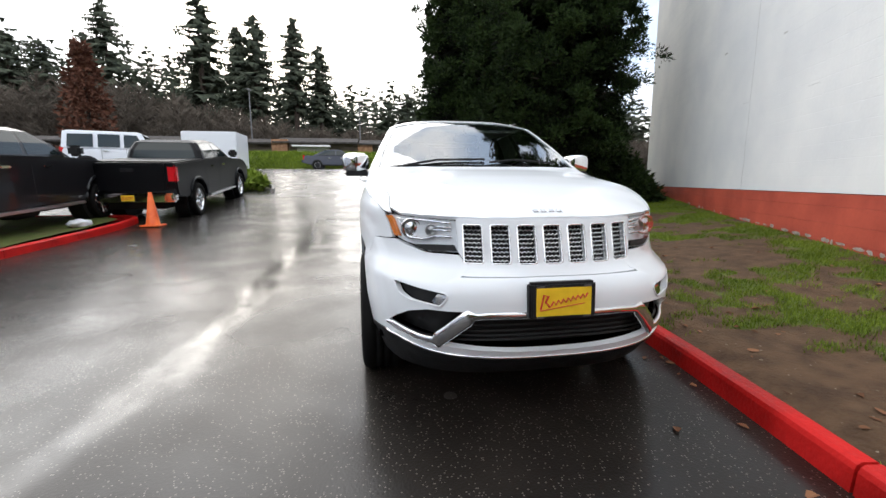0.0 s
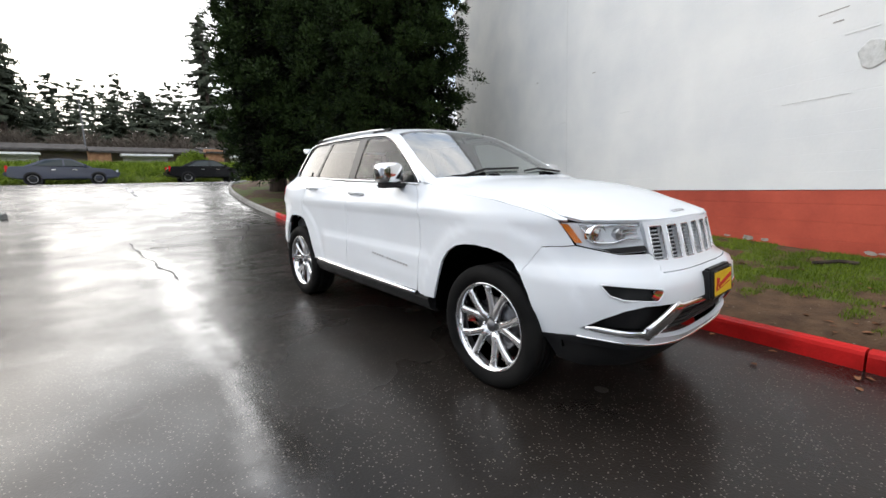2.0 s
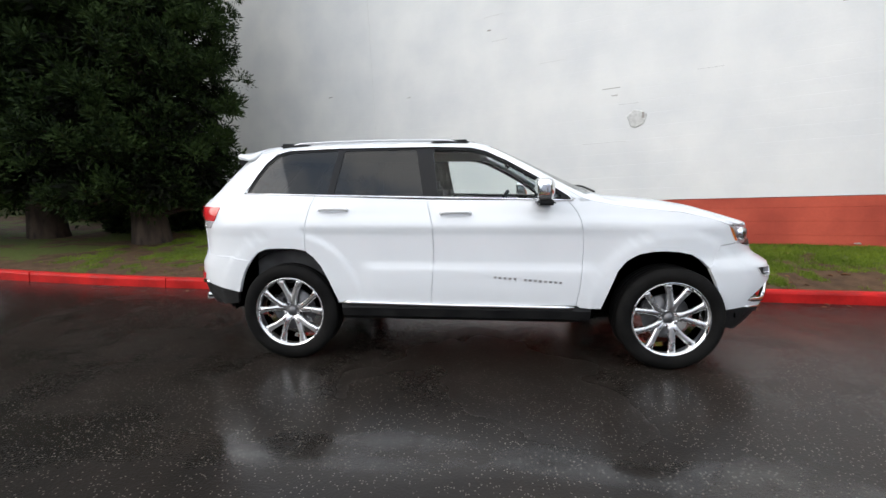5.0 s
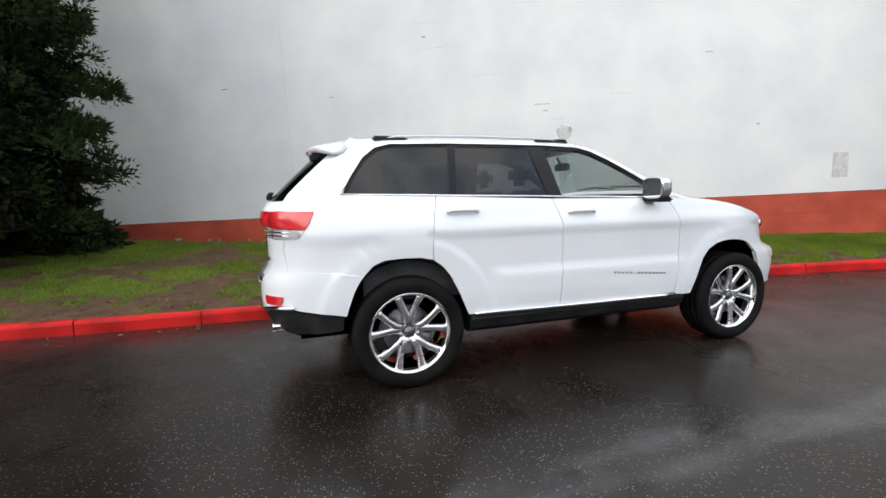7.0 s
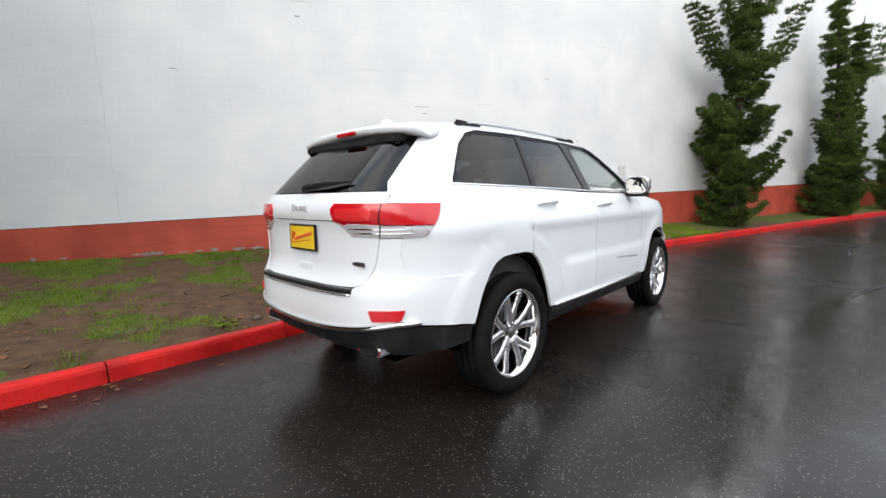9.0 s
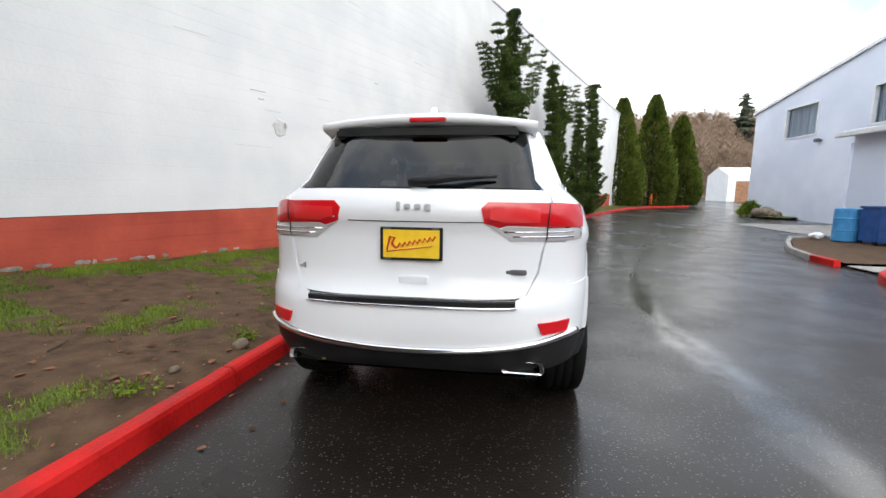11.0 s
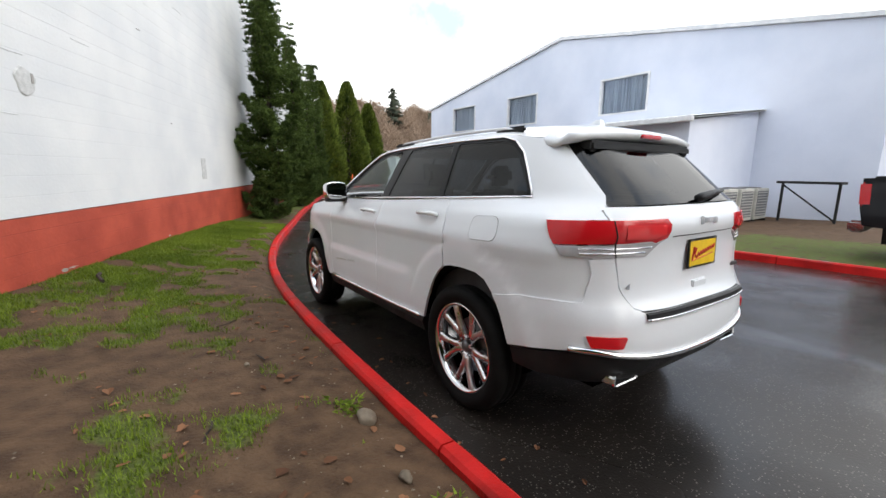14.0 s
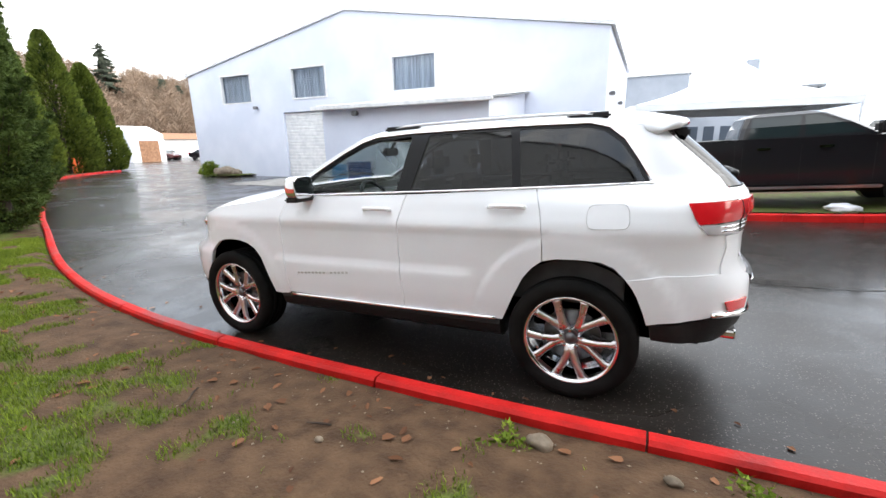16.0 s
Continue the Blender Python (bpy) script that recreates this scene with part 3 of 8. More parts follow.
    outline = half + [(x, -y) for x, y in half[::-1][1:]] + [(0.95, -0.6), (0.99, -0.35), (1.0, 0.0), (0.99, 0.35), (0.95, 0.6)]
    panel("bonnet", outline, top, paint, car, 0.06)
    ws = [(0.955, 0.0), (0.945, 0.35), (0.90, 0.60), (0.84, edge_y(0.84) - 0.075), (0.6, edge_y(0.6) - 0.055), (0.35, edge_y(0.35) - 0.05), (0.17, edge_y(0.17) - 0.055), (0.135, 0.4), (0.12, 0.0)]
    ring = ws + [(x, -y) for x, y in ws[::-1][1:-1]]
    panel("windscreen", rounded(ring, 0.03), top, screen_glass, car, 0.08, 0.0, -0.004, label="clear windscreen reflecting the sky")
    pil = [(0.93, 0.66), (0.84, edge_y(0.84) - 0.071), (0.6, edge_y(0.6) - 0.051), (0.35, edge_y(0.35) - 0.046), (0.17, edge_y(0.17) - 0.051), (0.10, edge_y(0.10) - 0.05)]
    for s in (-1, 1):
        o = [(x, s * y) for x, y in pil] + [(x, s * (edge_y(x) - 0.0005)) for x in (0.05, 0.17, 0.35, 0.5, 0.65, 0.80, 0.92)]
        panel("windscreen_pillar", o, top, paint, car, 0.03)
    roof = [(0.10, 0.0), (0.113, 0.4), (0.13, edge_y(0.13) - 0.052), (0.05, edge_y(0.05) - 0.0005)] + [(x, edge_y(x) - 0.0005) for x in (-0.2, -0.6, -1.0, -1.4, -1.7, -1.88)] + [(-1.9, 0.3), (-1.9, 0.0)]
    panel("roof", roof + [(x, -y) for x, y in roof[::-1][1:-1]], top, paint, car, 0.08)
    panel("sunroof", rounded([(0.0, 0.42), (-0.85, 0.44), (-0.85, -0.44), (0.0, -0.42)], 0.05), top, tinted_glass, car, 0.1, 0.0, 0.003, label="dark glass sunroof")
    bm = bmesh.new()
    box(bm, 0.93, 1.0, -0.66, 0.66, 1.235, 1.283, None, 0.01)
    part("cowl", bm, black_plastic, car, "black plastic cowl")
    for s, y0, y1 in ((-1, -0.62, 0.02), (1, 0.05, 0.60)):
        bm = bmesh.new()
        p = [top(0.945, y0) + Vector((0, 0, 0.012)), top(0.90, y0 * 0.6 + y1 * 0.4) + Vector((0, 0, 0.014)), top(0.90, y1) + Vector((0, 0, 0.014))]
        tube(bm, p, 0.009, 6)
        part("windscreen_wiper", bm, black_plastic, car, "black wiper")
    for s in (-1, 1):
        bm = bmesh.new()
        xs = [-1.55, -1.45, -1.2, -0.8, -0.4, -0.2, -0.1]
        tube(bm, [(x, s * (edge_y(x) - 0.055), top(x, edge_y(x) - 0.055).z + (0.0 if i in (0, 6) else 0.017)) for i, x in enumerate(xs)], [0.008, 0.011, 0.011, 0.011, 0.011, 0.011, 0.008], 8)
        rl = part("roof_rail", bm, satin_metal, car, "satin silver roof rail with black feet", True)
        for a, b in ((-1.62, -1.36), (-0.34, -0.04)):
            bm = bmesh.new()
            y = edge_y((a + b) / 2) - 0.055
            box(bm, a, b, -0.015, 0.015, -0.03, 0.012, Matrix.Translation((0, s * y, top((a + b) / 2, y).z + 0.012)), 0.014)
            part("rail_foot", bm, black_plastic, rl, "black plastic")
    # front: grille panel with seven slots, lamps, bumper
    slots = [[nose_y(c - 0.045, 1.037), nose_y(c + 0.045, 1.037), nose_y(c + 0.047, 0.855), nose_y(c - 0.047, 0.855)] for c in (-0.387 + 0.129 * k for k in range(7))]
    gp = [nose_y(y, 1.062) for y in (-0.462, -0.2, 0, 0.2, 0.462)] + [nose_y(0.455, 0.905), nose_y(0.462, 0.805)] + [nose_y(y, 0.803) for y in (0.2, 0, -0.2)] + [nose_y(-0.462, 0.805), nose_y(-0.455, 0.905)]
    gp_ob = panel("grille_panel", gp, nose, paint, car, 0.05, 0.03, 0, holes=[rounded(o, 0.012, 2) for o in slots])
    for k, o in enumerate(slots):
        c = -0.387 + 0.129 * k
        bm = bmesh.new()
        ro = rounded(o, 0.012, 2)
        tube(bm, on(nose, ro, -0.004, 1)[:-1], 0.006, 5, True)
        sl = part("grille_slot", bm, chrome, gp_ob, "silver-framed grille slot with honeycomb mesh", True)
        panel("slot_back", ro, nose, black_plastic, sl, 0.06, 0.0, -0.035)
        bm = bmesh.new()
        for r in range(9):
            z = 0.862 + 0.0205 * r
            zz = []
            for i in range(9):
                y = c - 0.042 + 0.0105 * i
                zz.append(nose(*nose_y(y, z + (0.007 if (i + r) % 2 else 0.0))) - Vector((0.016, 0, 0)))
            tube(bm, zz, 0.0032, 4)
        part("mesh_insert", bm, satin_metal, sl, "silver honeycomb")
    for s in (-1, 1):
        lamp = [nose_x(1.951 - 0.079 * k / 6, 0.945 + 0.125 * k / 6, s) for k in range(1, 7)] + [ nose_y(s * 0.70, 1.068), nose_y(s * 0.468, 1.056), nose_y(s * 0.458, 0.905), nose_y(s * 0.60, 0.898), nose_x(2.03, 0.925, s), nose_x(1.951, 0.945, s)]
        hl = panel("headlight", lamp, nose, lens_glass, car, 0.05, 0.02, -0.002, label="clear headlight lens with chrome and amber inside")
        back = [(p * 0.99, z) for p, z in lamp]
        panel("lamp_housing", back, nose, lamp_grey, hl, 0.06, 0.0, -0.028, label="grey lamp housing")
        panel("turn_signal", [nose_x(1.878, 1.056, s), nose_x(1.914, 1.052, s), nose_x(1.980, 0.956, s), nose_x(1.950, 0.955, s)], nose, amber, hl, 0.03, 0.02, -0.006, label="amber turn signal")
        panel("lamp_mask", [nose_y(s * 0.475, 0.938), nose_y(s * 0.462, 0.909), nose_y(s * 0.60, 0.902), nose_x(2.03, 0.93, s), nose_y(s * 0.66, 0.925), nose_y(s * 0.56, 0.934)], nose, black_plastic, hl, 0.04, 0.02, 0.0015, label="black lower mask")
        for y, r in ((0.665, 0.052), (0.57, 0.03)):
            c = nose(*nose_y(s * y, 1.0)) - Vector((0.028, 0, 0))
            bm = bmesh.new()
            lathe(bm, [(0.0, 0.012), (r * 0.55, 0.010), (r * 0.8, 0.0), (r, 0.02), (r * 1.08, 0.0), (r * 1.08, -0.03)], 28, Matrix.Translation(c) @ pose(0, 0, 0, 0, 90, 12 * s))
            part("projector", bm, chrome if r > 0.04 else satin_metal, hl, "round projector lens", True)
        bm = bmesh.new()
        tube(bm, on(nose, [nose_y(s * 0.485, 0.975), nose_y(s * 0.56, 0.975), nose_y(s * 0.62, 0.955), nose_y(s * 0.68, 0.955), nose_x(2.02, 0.965, s), nose_x(1.96, 1.045, s), nose_y(s * 0.60, 1.047), nose_y(s * 0.485, 1.04)], -0.012, 3), 0.006, 6)
        part("daytime_light_strip", bm, chrome, hl, "bright strip", True)
        bm = bmesh.new()
        for zz in (1.005, 1.022):
            tube(bm, on(nose, [nose_y(s * 0.49, zz), nose_y(s * 0.60, zz)], -0.02, 3), 0.006, 6)
        part("lamp_reflector", bm, chrome, hl, "", True)
    fog = {s: rounded([nose_y(s * 0.765, 0.757), nose_y(s * 0.535, 0.732), nose_y(s * 0.53, 0.712), nose_y(s * 0.562, 0.668), nose_y(s * 0.70, 0.678), nose_y(s * 0.745, 0.70)], 0.02) for s in (-1, 1)}
    low_half = [(0.80, 0.512), (0.755, 0.575), (0.70, 0.622), (0.62, 0.648), (0.45, 0.652), (0.2, 0.645), (0.0, 0.643)]
    low_bot = [(0.0, 0.425), (0.25, 0.435), (0.5, 0.46), (0.7, 0.485)]
    mouth = [nose_y(-y, z) for y, z in low_half] + [nose_y(y, z) for y, z in low_half[::-1][1:]] + [nose_y(y, z) for y, z in low_bot[::-1]] + [nose_y(-y, z) for y, z in low_bot[1:]]
    half = [nose_y(y, 0.8) for y in (0.0, 0.2, 0.45)] + [nose_y(0.462, 0.80), nose_y(0.455, 0.892), nose_y(0.60, 0.892), nose_x(2.03, 0.919), nose_x(1.955, 0.938), nose_x(1.90, 0.931)] + [nose_x(1.7035 + 0.0965 * k / 8, 0.768 + 0.157 * k / 8) for k in range(8, 0, -1)]
    fa = [(1.7035, 0.768), (1.757, 0.665), (1.80, 0.555), (1.838, 0.452)]
    half += [nose_x(a[0] + (b[0] - a[0]) * k / 4, a[1] + (b[1] - a[1]) * k / 4) for a, b in zip(fa, fa[1:]) for k in range(4)] + [nose_x(*fa[-1])] + [nose_y(0.80, 0.468), nose_y(0.6, 0.425), nose_y(0.3, 0.40), nose_y(0.0, 0.392)]
    panel("front_bumper", half + [(-p, z) for p, z in half[::-1][1:-1]], nose, paint, car, 0.045, 0.03, 0, holes=[fog[-1], fog[1], mouth])
    bumper = bpy.data.objects["front_bumper"]
    panel("lower_grille", mouth, nose, black_plastic, bumper, 0.08, 0.0, -0.07, label="black lower grille")
    for z in (0.47, 0.50, 0.53, 0.56, 0.59, 0.62):
        bm = bmesh.new()
        tube(bm, on(nose, [nose_y(y, z) for y in (-0.5 + (0.62 - z) * -0.3, 0, 0.5 + (0.62 - z) * 0.3)], -0.045, 8), 0.006, 5)
        part("grille_bar", bm, black_plastic, bumper)
    bm = bmesh.new()
    path = [(-0.79, 0.517), (-0.66, 0.489), (-0.575, 0.483), (-0.52, 0.54), (-0.43, 0.628), (-0.3, 0.634), (0, 0.631)]
    path = path + [(-y, z) for y, z in path[::-1][1:]]
    pp, w2 = [nose_y(y, z) for y, z in path], 0.017
    line = on(nose, pp, 0.0, 5)
    rows = []
    for i, p in enumerate(line):
        d = (line[min(i + 1, len(line) - 1)] - line[max(i - 1, 0)]).normalized()
        o = Vector((1, p.y * 0.6, 0)).normalized()
        u = o.cross(d).normalized()
        if u.z < 0:
            u = -u
        wd = w2 * (2.1 if abs(d.z) > 0.25 else 1.0) * (0.5 if i in (0, len(line) - 1) else 1)
        rows.append([bm.verts.new(p + u * a * wd + o * b) for a, b in ((-1.1, -0.03), (-1, 0.0), (-0.5, 0.006), (0.5, 0.006), (1, 0.0), (1.1, -0.03))])
    for a, b in zip(rows, rows[1:]):
        for j in range(6):
            bm.faces.new((a[j], a[(j + 1) % 6], b[(j + 1) % 6], b[j]))
    part("bumper_trim", bm, chrome, bumper, "polished chrome trim", True)
    for s in (-1, 1):
        fb = panel("fog_lamp", fog[s], nose, black_plastic, bumper, 0.05, 0.0, -0.04, label="black fog lamp pocket")
        bm = bmesh.new()
        tube(bm, on(nose, fog[s] + fog[s][:1], 0.001, 1)[:-1], 0.005, 5, True)
        part("fog_frame", bm, paint, fb, "", True)
        panel("fog_bezel", rounded([nose_y(s * 0.535, 0.724), nose_y(s * 0.572, 0.728), nose_y(s * 0.60, 0.688), nose_y(s * 0.565, 0.672), nose_y(s * 0.545, 0.69)], 0.008, 2), nose, chrome, fb, 0.02, 0.04, 0.001, label="chrome bezel")
    lip = [nose_x(1.838, 0.449), nose_y(0.80, 0.462), nose_y(0.6, 0.419), nose_y(0.3, 0.394), nose_y(0.0, 0.386)]
    lipb = [nose_y(0.0, 0.352), nose_y(0.3, 0.36), nose_y(0.6, 0.385), nose_y(0.8, 0.43), nose_x(1.838, 0.425)]
    panel("bumper_lip", lip + [(-p, z) for p, z in lip[::-1][1:]] + [(-p, z) for p, z in lipb[::-1]] + lipb[1:], nose, black_plastic, bumper, 0.06, 0.02, 0.004, label="black lower lip")
    bm = bmesh.new()
    ls = [nose_y(y, z) for y, z in ((-0.80, 0.468), (-0.6, 0.424), (-0.3, 0.399), (0, 0.391), (0.3, 0.399), (0.6, 0.424), (0.80, 0.468))]
    tube(bm, on(nose, ls, 0.002, 6), 0.0075, 6)
    part("lip_strip", bm, chrome, bumper, "thin bright strip along the lower lip", True)
    v1 = [nose_x(1.842, 0.43), nose_y(0.8, 0.43), nose_y(0.6, 0.385), nose_y(0.3, 0.36), nose_y(0.0, 0.352)]
    v2 = [nose_y(0.0, 0.25), nose_y(0.4, 0.255), nose_x(2.0, 0.262), nose_x(1.9, 0.30)]
    panel("front_valance", v1 + [(-p, z) for p, z in v1[::-1][1:]] + [(-p, z) for p, z in v2[::-1]] + v2[1:], nose, black_plastic, bumper, 0.06, 0.02, -0.004, label="matt black valance")
    # number plate at the front, in a black holder, and a raised maker's mark as a plain bar
    bm = bmesh.new()
    box(bm, -0.02, 0.03, -0.165, 0.165, -0.088, 0.088, pose(2.405, 0.0, 0.704, 0, -5, 0), 0.012)
    holder = part("plate_holder", bm, black_plastic, car, "black plate holder")
    dealer_plate(holder, pose(2.437, 0.0, 0.704, 0, -5, 0))
    bm = bmesh.new()
    for k in range(4):
        y = -0.07 + 0.042 * k
        box(bm, -0.013, 0.013, y, y + 0.03, 0, 0.008, Matrix.Translation(top(2.155, 0) + Vector((0, 0.01, 0.001))) @ pose(0, 0, 0, 0, 20, 0), 0.003)
    part("bonnet_emblem", bm, badge_m, car, "raised silver emblem")
    # rear: tailgate, window, lamps, bumper
    tg = [tail_y(y, 1.283) for y in (0.0, 0.3, 0.64)] + [tail_y(0.655, 1.225), tail_y(0.63, 1.05), tail_y(0.60, 0.90), tail_y(0.545, 0.80), tail_y(0.50, 0.782), tail_y(0.25, 0.775), tail_y(0.0, 0.775)]
    gate = panel("tailgate", tg + [(-p, z) for p, z in tg[::-1][1:-1]], tail, paint, car, 0.05)
    ts = [tail_y(0.0, 1.28), tail_y(0.4, 1.28), tail_y(0.72, 1.27), tail_y(0.72, 1.05), tail_y(0.68, 0.80), tail_y(0.4, 0.78), tail_y(0.0, 0.78)]
    panel("tail_shell", ts + [(-p, z) for p, z in ts[::-1][1:-1]], tail, paint, car, 0.06, 0.0, -0.014)
    rg = [tail_y(y, 1.292) for y in (0.0, 0.3, 0.615)] + [tail_y(0.60, 1.40), tail_y(0.57, 1.52), tail_y(0.54, 1.615)] + [tail_y(0.3, 1.625), tail_y(0, 1.625)]
    panel("rear_window", rg + [(-p, z) for p, z in rg[::-1][1:-1]], tail, tinted_glass, gate, 0.08, 0.0, -0.004, label="dark tinted rear window")
    for s in (-1, 1):
        o = [tail_y(s * 0.619, 1.287), tail_y(s * 0.604, 1.40), tail_y(s * 0.574, 1.52), tail_y(s * 0.544, 1.615), tail_x(-1.915, 1.615, s), tail_x(-2.0, 1.532, s), tail_x(-2.1, 1.437, s), tail_x(-2.2, 1.337, s), tail_x(-2.235, 1.283, s), tail_x(-2.222, 1.2265, s), tail_y(s * 0.662, 1.2265), tail_y(s * 0.647, 1.284)]
        panel("tailgate_frame", o, tail, paint, car, 0.04)
        red = [tail_y(s * 0.365, 1.222), tail_y(s * 0.335, 1.195), tail_y(s * 0.35, 1.13), tail_y(s * 0.42, 1.108), tail_y(s * 0.45, 1.12), tail_y(s * 0.6, 1.115), tail_x(-2.097, 1.108, s), tail_x(-2.077, 1.14, s), tail_x(-2.058, 1.18, s), tail_x(-2.042, 1.219, s)]
        rl = panel("tail_light", red, tail, red_lens, car, 0.04, 0.03, 0.006, label="red wraparound tail light with clear lower lens")
        clr = [tail_y(s * 0.355, 1.123), tail_y(s * 0.42, 1.102), tail_y(s * 0.45, 1.114), tail_y(s * 0.6, 1.109), tail_x(-2.101, 1.102, s), tail_x(-2.14, 1.053, s), tail_y(s * 0.74, 1.047), tail_y(s * 0.47, 1.045)]
        panel("reversing_lens", clr, tail, smoke_lens, rl, 0.04, 0.03, 0.004, label="clear smoked lens")
        for zz, yy0, yy1 in ((1.066, 0.48, 0.77), (1.088, 0.44, 0.77)):
            bm = bmesh.new()
            tube(bm, on(tail, [tail_y(s * yy0, zz), tail_y(s * yy1, zz)], 0.003, 5), 0.005, 6)
            part("lamp_bar", bm, chrome, rl, "", True)
        band = [tail_y(s * 0.375, 1.195), tail_y(s * 0.375, 1.15), tail_y(s * 0.44, 1.135), tail_y(s * 0.60, 1.138), tail_y(s * 0.60, 1.20)]
        bm = bmesh.new()
        tube(bm, on(tail, [tail_y(s * 0.645, 1.222), tail_y(s * 0.642, 1.16), tail_y(s * 0.637, 1.105), tail_y(s * 0.63, 1.048)], 0.006, 4), 0.0035, 5)
        part("lamp_seam", bm, black_plastic, rl, "fine dark seam")
        panel("light_band", band, tail, red_glow, rl, 0.04, 0.006, 0.0085, label="brighter red band")
    bq = [tail_y(y, 0.772) for y in (0.0, 0.25, 0.5)] + [tail_y(0.55, 0.793), tail_y(0.606, 0.895), tail_y(0.635, 1.04), tail_x(-2.23, 1.04), tail_x(-2.24, 0.97), tail_x(-2.22, 0.828), tail_x(-1.93, 0.828), tail_x(-1.80, 0.787)] + [tail_x(x, z) for x, z in ((-1.7575, 0.80), (-1.8175, 0.705), (-1.8725, 0.545))] + [tail_x(-1.95, 0.56), tail_y(0.75, 0.60), tail_y(0.55, 0.572), tail_y(0.3, 0.545), tail_y(0.0, 0.532)]
    bq = [p for i, p in enumerate(bq) if i not in (10,)]
    rb = panel("rear_bumper", bq + [(-p, z) for p, z in bq[::-1][1:-1]], tail, paint, car, 0.05, 0.03, 0.006)
    for s in (-1, 1):
        panel("reflector", rounded([tail_y(s * 0.60, 0.668), tail_y(s * 0.755, 0.672), tail_y(s * 0.74, 0.618), tail_y(s * 0.62, 0.612)], 0.01, 2), tail, red_lens, rb, 0.04, 0.01, 0.017, label="red reflector")
    bm = bmesh.new()
    cs = [tail_y(y, z) for y, z in ((0.80, 0.602), (0.72, 0.596), (0.55, 0.566), (0.3, 0.538), (0, 0.526), (-0.3, 0.538), (-0.55, 0.566), (-0.72, 0.596), (-0.80, 0.602))]
    tube(bm, on(tail, cs, 0.010, 5), 0.017, 8)
    part("bumper_strip", bm, chrome, rb, "polished chrome strip", True)
    lo = [tail_x(-1.885, 0.54), tail_x(-1.96, 0.545), tail_y(0.75, 0.586), tail_y(0.55, 0.555), tail_y(0.3, 0.527), tail_y(0.0, 0.514)]
    lb = [tail_y(0.0, 0.405), tail_y(0.4, 0.40), tail_y(0.7, 0.41), tail_x(-2.0, 0.435), tail_x(-1.90, 0.45)]
    panel("rear_valance", lo + [(-p, z) for p, z in lo[::-1][1:]] + [(-p, z) for p, z in lb[::-1]] + lb[1:], tail, black_plastic, rb, 0.06, 0.03, 0.003, label="matt black valance")
    bm = bmesh.new()
    rows = [[bm.verts.new((x, y, z)) for x, z in ((tail(*tail_y(y, 0.76)).x - 0.018, 0.745), (tail(*tail_y(y, 0.76)).x - 0.02, 0.768), (tail(*tail_y(y, 0.8)).x + 0.03, 0.79), (tail(*tail_y(y, 0.8)).x + 0.03, 0.745))] for y in [-0.50 + 0.1 * i for i in range(11)]]
    for a, b in zip(rows, rows[1:]):
        for j in range(4):
            bm.faces.new((a[j], a[(j + 1) % 4], b[(j + 1) % 4], b[j]))
    bm.faces.new(rows[0])
    bm.faces.new(rows[-1])
    part("step_pad", bm, black_plastic, rb, "ribbed black step pad")
    bm = bmesh.new()
    tube(bm, on(tail, [tail_y(-0.5, 0.742), tail_y(0, 0.738), tail_y(0.5, 0.742)], 0.018, 8), 0.006, 6)
    part("step_trim", bm, chrome, rb, "chrome edge", True)
    for s in (-1, 1):
        bm = bmesh.new()
        o = [(y, z) for y, z in rounded([(-0.105, -0.030), (0.105, -0.030), (0.095, 0.032), (-0.095, 0.032)], 0.02, 3)]
        m = pose(tail(*tail_y(0.56, 0.445)).x + 0.006, s * 0.545, 0.437)
        rings = [[bm.verts.new(m @ Vector((dx, y * f, z * f))) for y, z in o] for dx, f in ((0.12, 0.9), (-0.012, 1.0), (-0.02, 0.97), (-0.016, 0.80), (0.10, 0.74))]
        for a, b in zip(rings, rings[1:]):
            for j in range(len(o)):
                bm.faces.new((a[j], a[(j + 1) % len(o)], b[(j + 1) % len(o)], b[j]))
        tip = part("exhaust_tip", bm, chrome, car, "rectangular chrome exhaust tip")
        # a black sheet across the pipe stands for the shade inside
        bm = bmesh.new()
        bm.faces.new([bm.verts.new(m @ Vector((0.03, y * 0.79, z * 0.79))) for y, z in o])
        part("exhaust_bore", bm, recess_shade_m, tip, "black sheet standing for the shade inside the pipe")
    # tailgate details
    # a thin black bar draws the shadow line under the tailgate's fold
    bm = bmesh.new()
    tube(bm, on(tail, [tail_y(-0.40, 1.132), tail_y(0.0, 1.13), tail_y(0.30, 1.132)], 0.0, 8), 0.003, 5)
    part("crease_shadow", bm, black_trim, gate, "dark bar drawn as the shadow line under the tailgate lip")
    dealer_plate(gate, pose(-2.392, -0.01, 1.025, 0, 0, 180))
    bm = bmesh.new()
    box(bm, -0.008, 0.012, -0.072, 0.072, -0.022, 0.022, pose(-2.383, -0.02, 0.852), 0.006)
    part("tailgate_handle", bm, paint, gate, "white recessed handle")
    bm = bmesh.new()
    for k in range(4):
        y = 0.07 - 0.048 * k
        box(bm, -0.008, 0.008, y - 0.030, y - (0.012 if k in (0,) else 0.0), -0.022 if k in (0, 3) else -0.014, 0.022 if k == 0 else 0.012, pose(-2.41, 0, 1.20), 0.004)
    part("tailgate_emblem", bm, badge_m, gate, "raised chrome emblem")
    bm = bmesh.new()
    box(bm, -0.006, 0.006, -0.05, 0.05, -0.012, 0.012, pose(tail(*tail_y(-0.50, 0.90)).x - 0.004, -0.50, 0.90, 0, 0, 0), 0.004)
    part("trim_badge", bm, dark_metal, gate, "small dark badge")
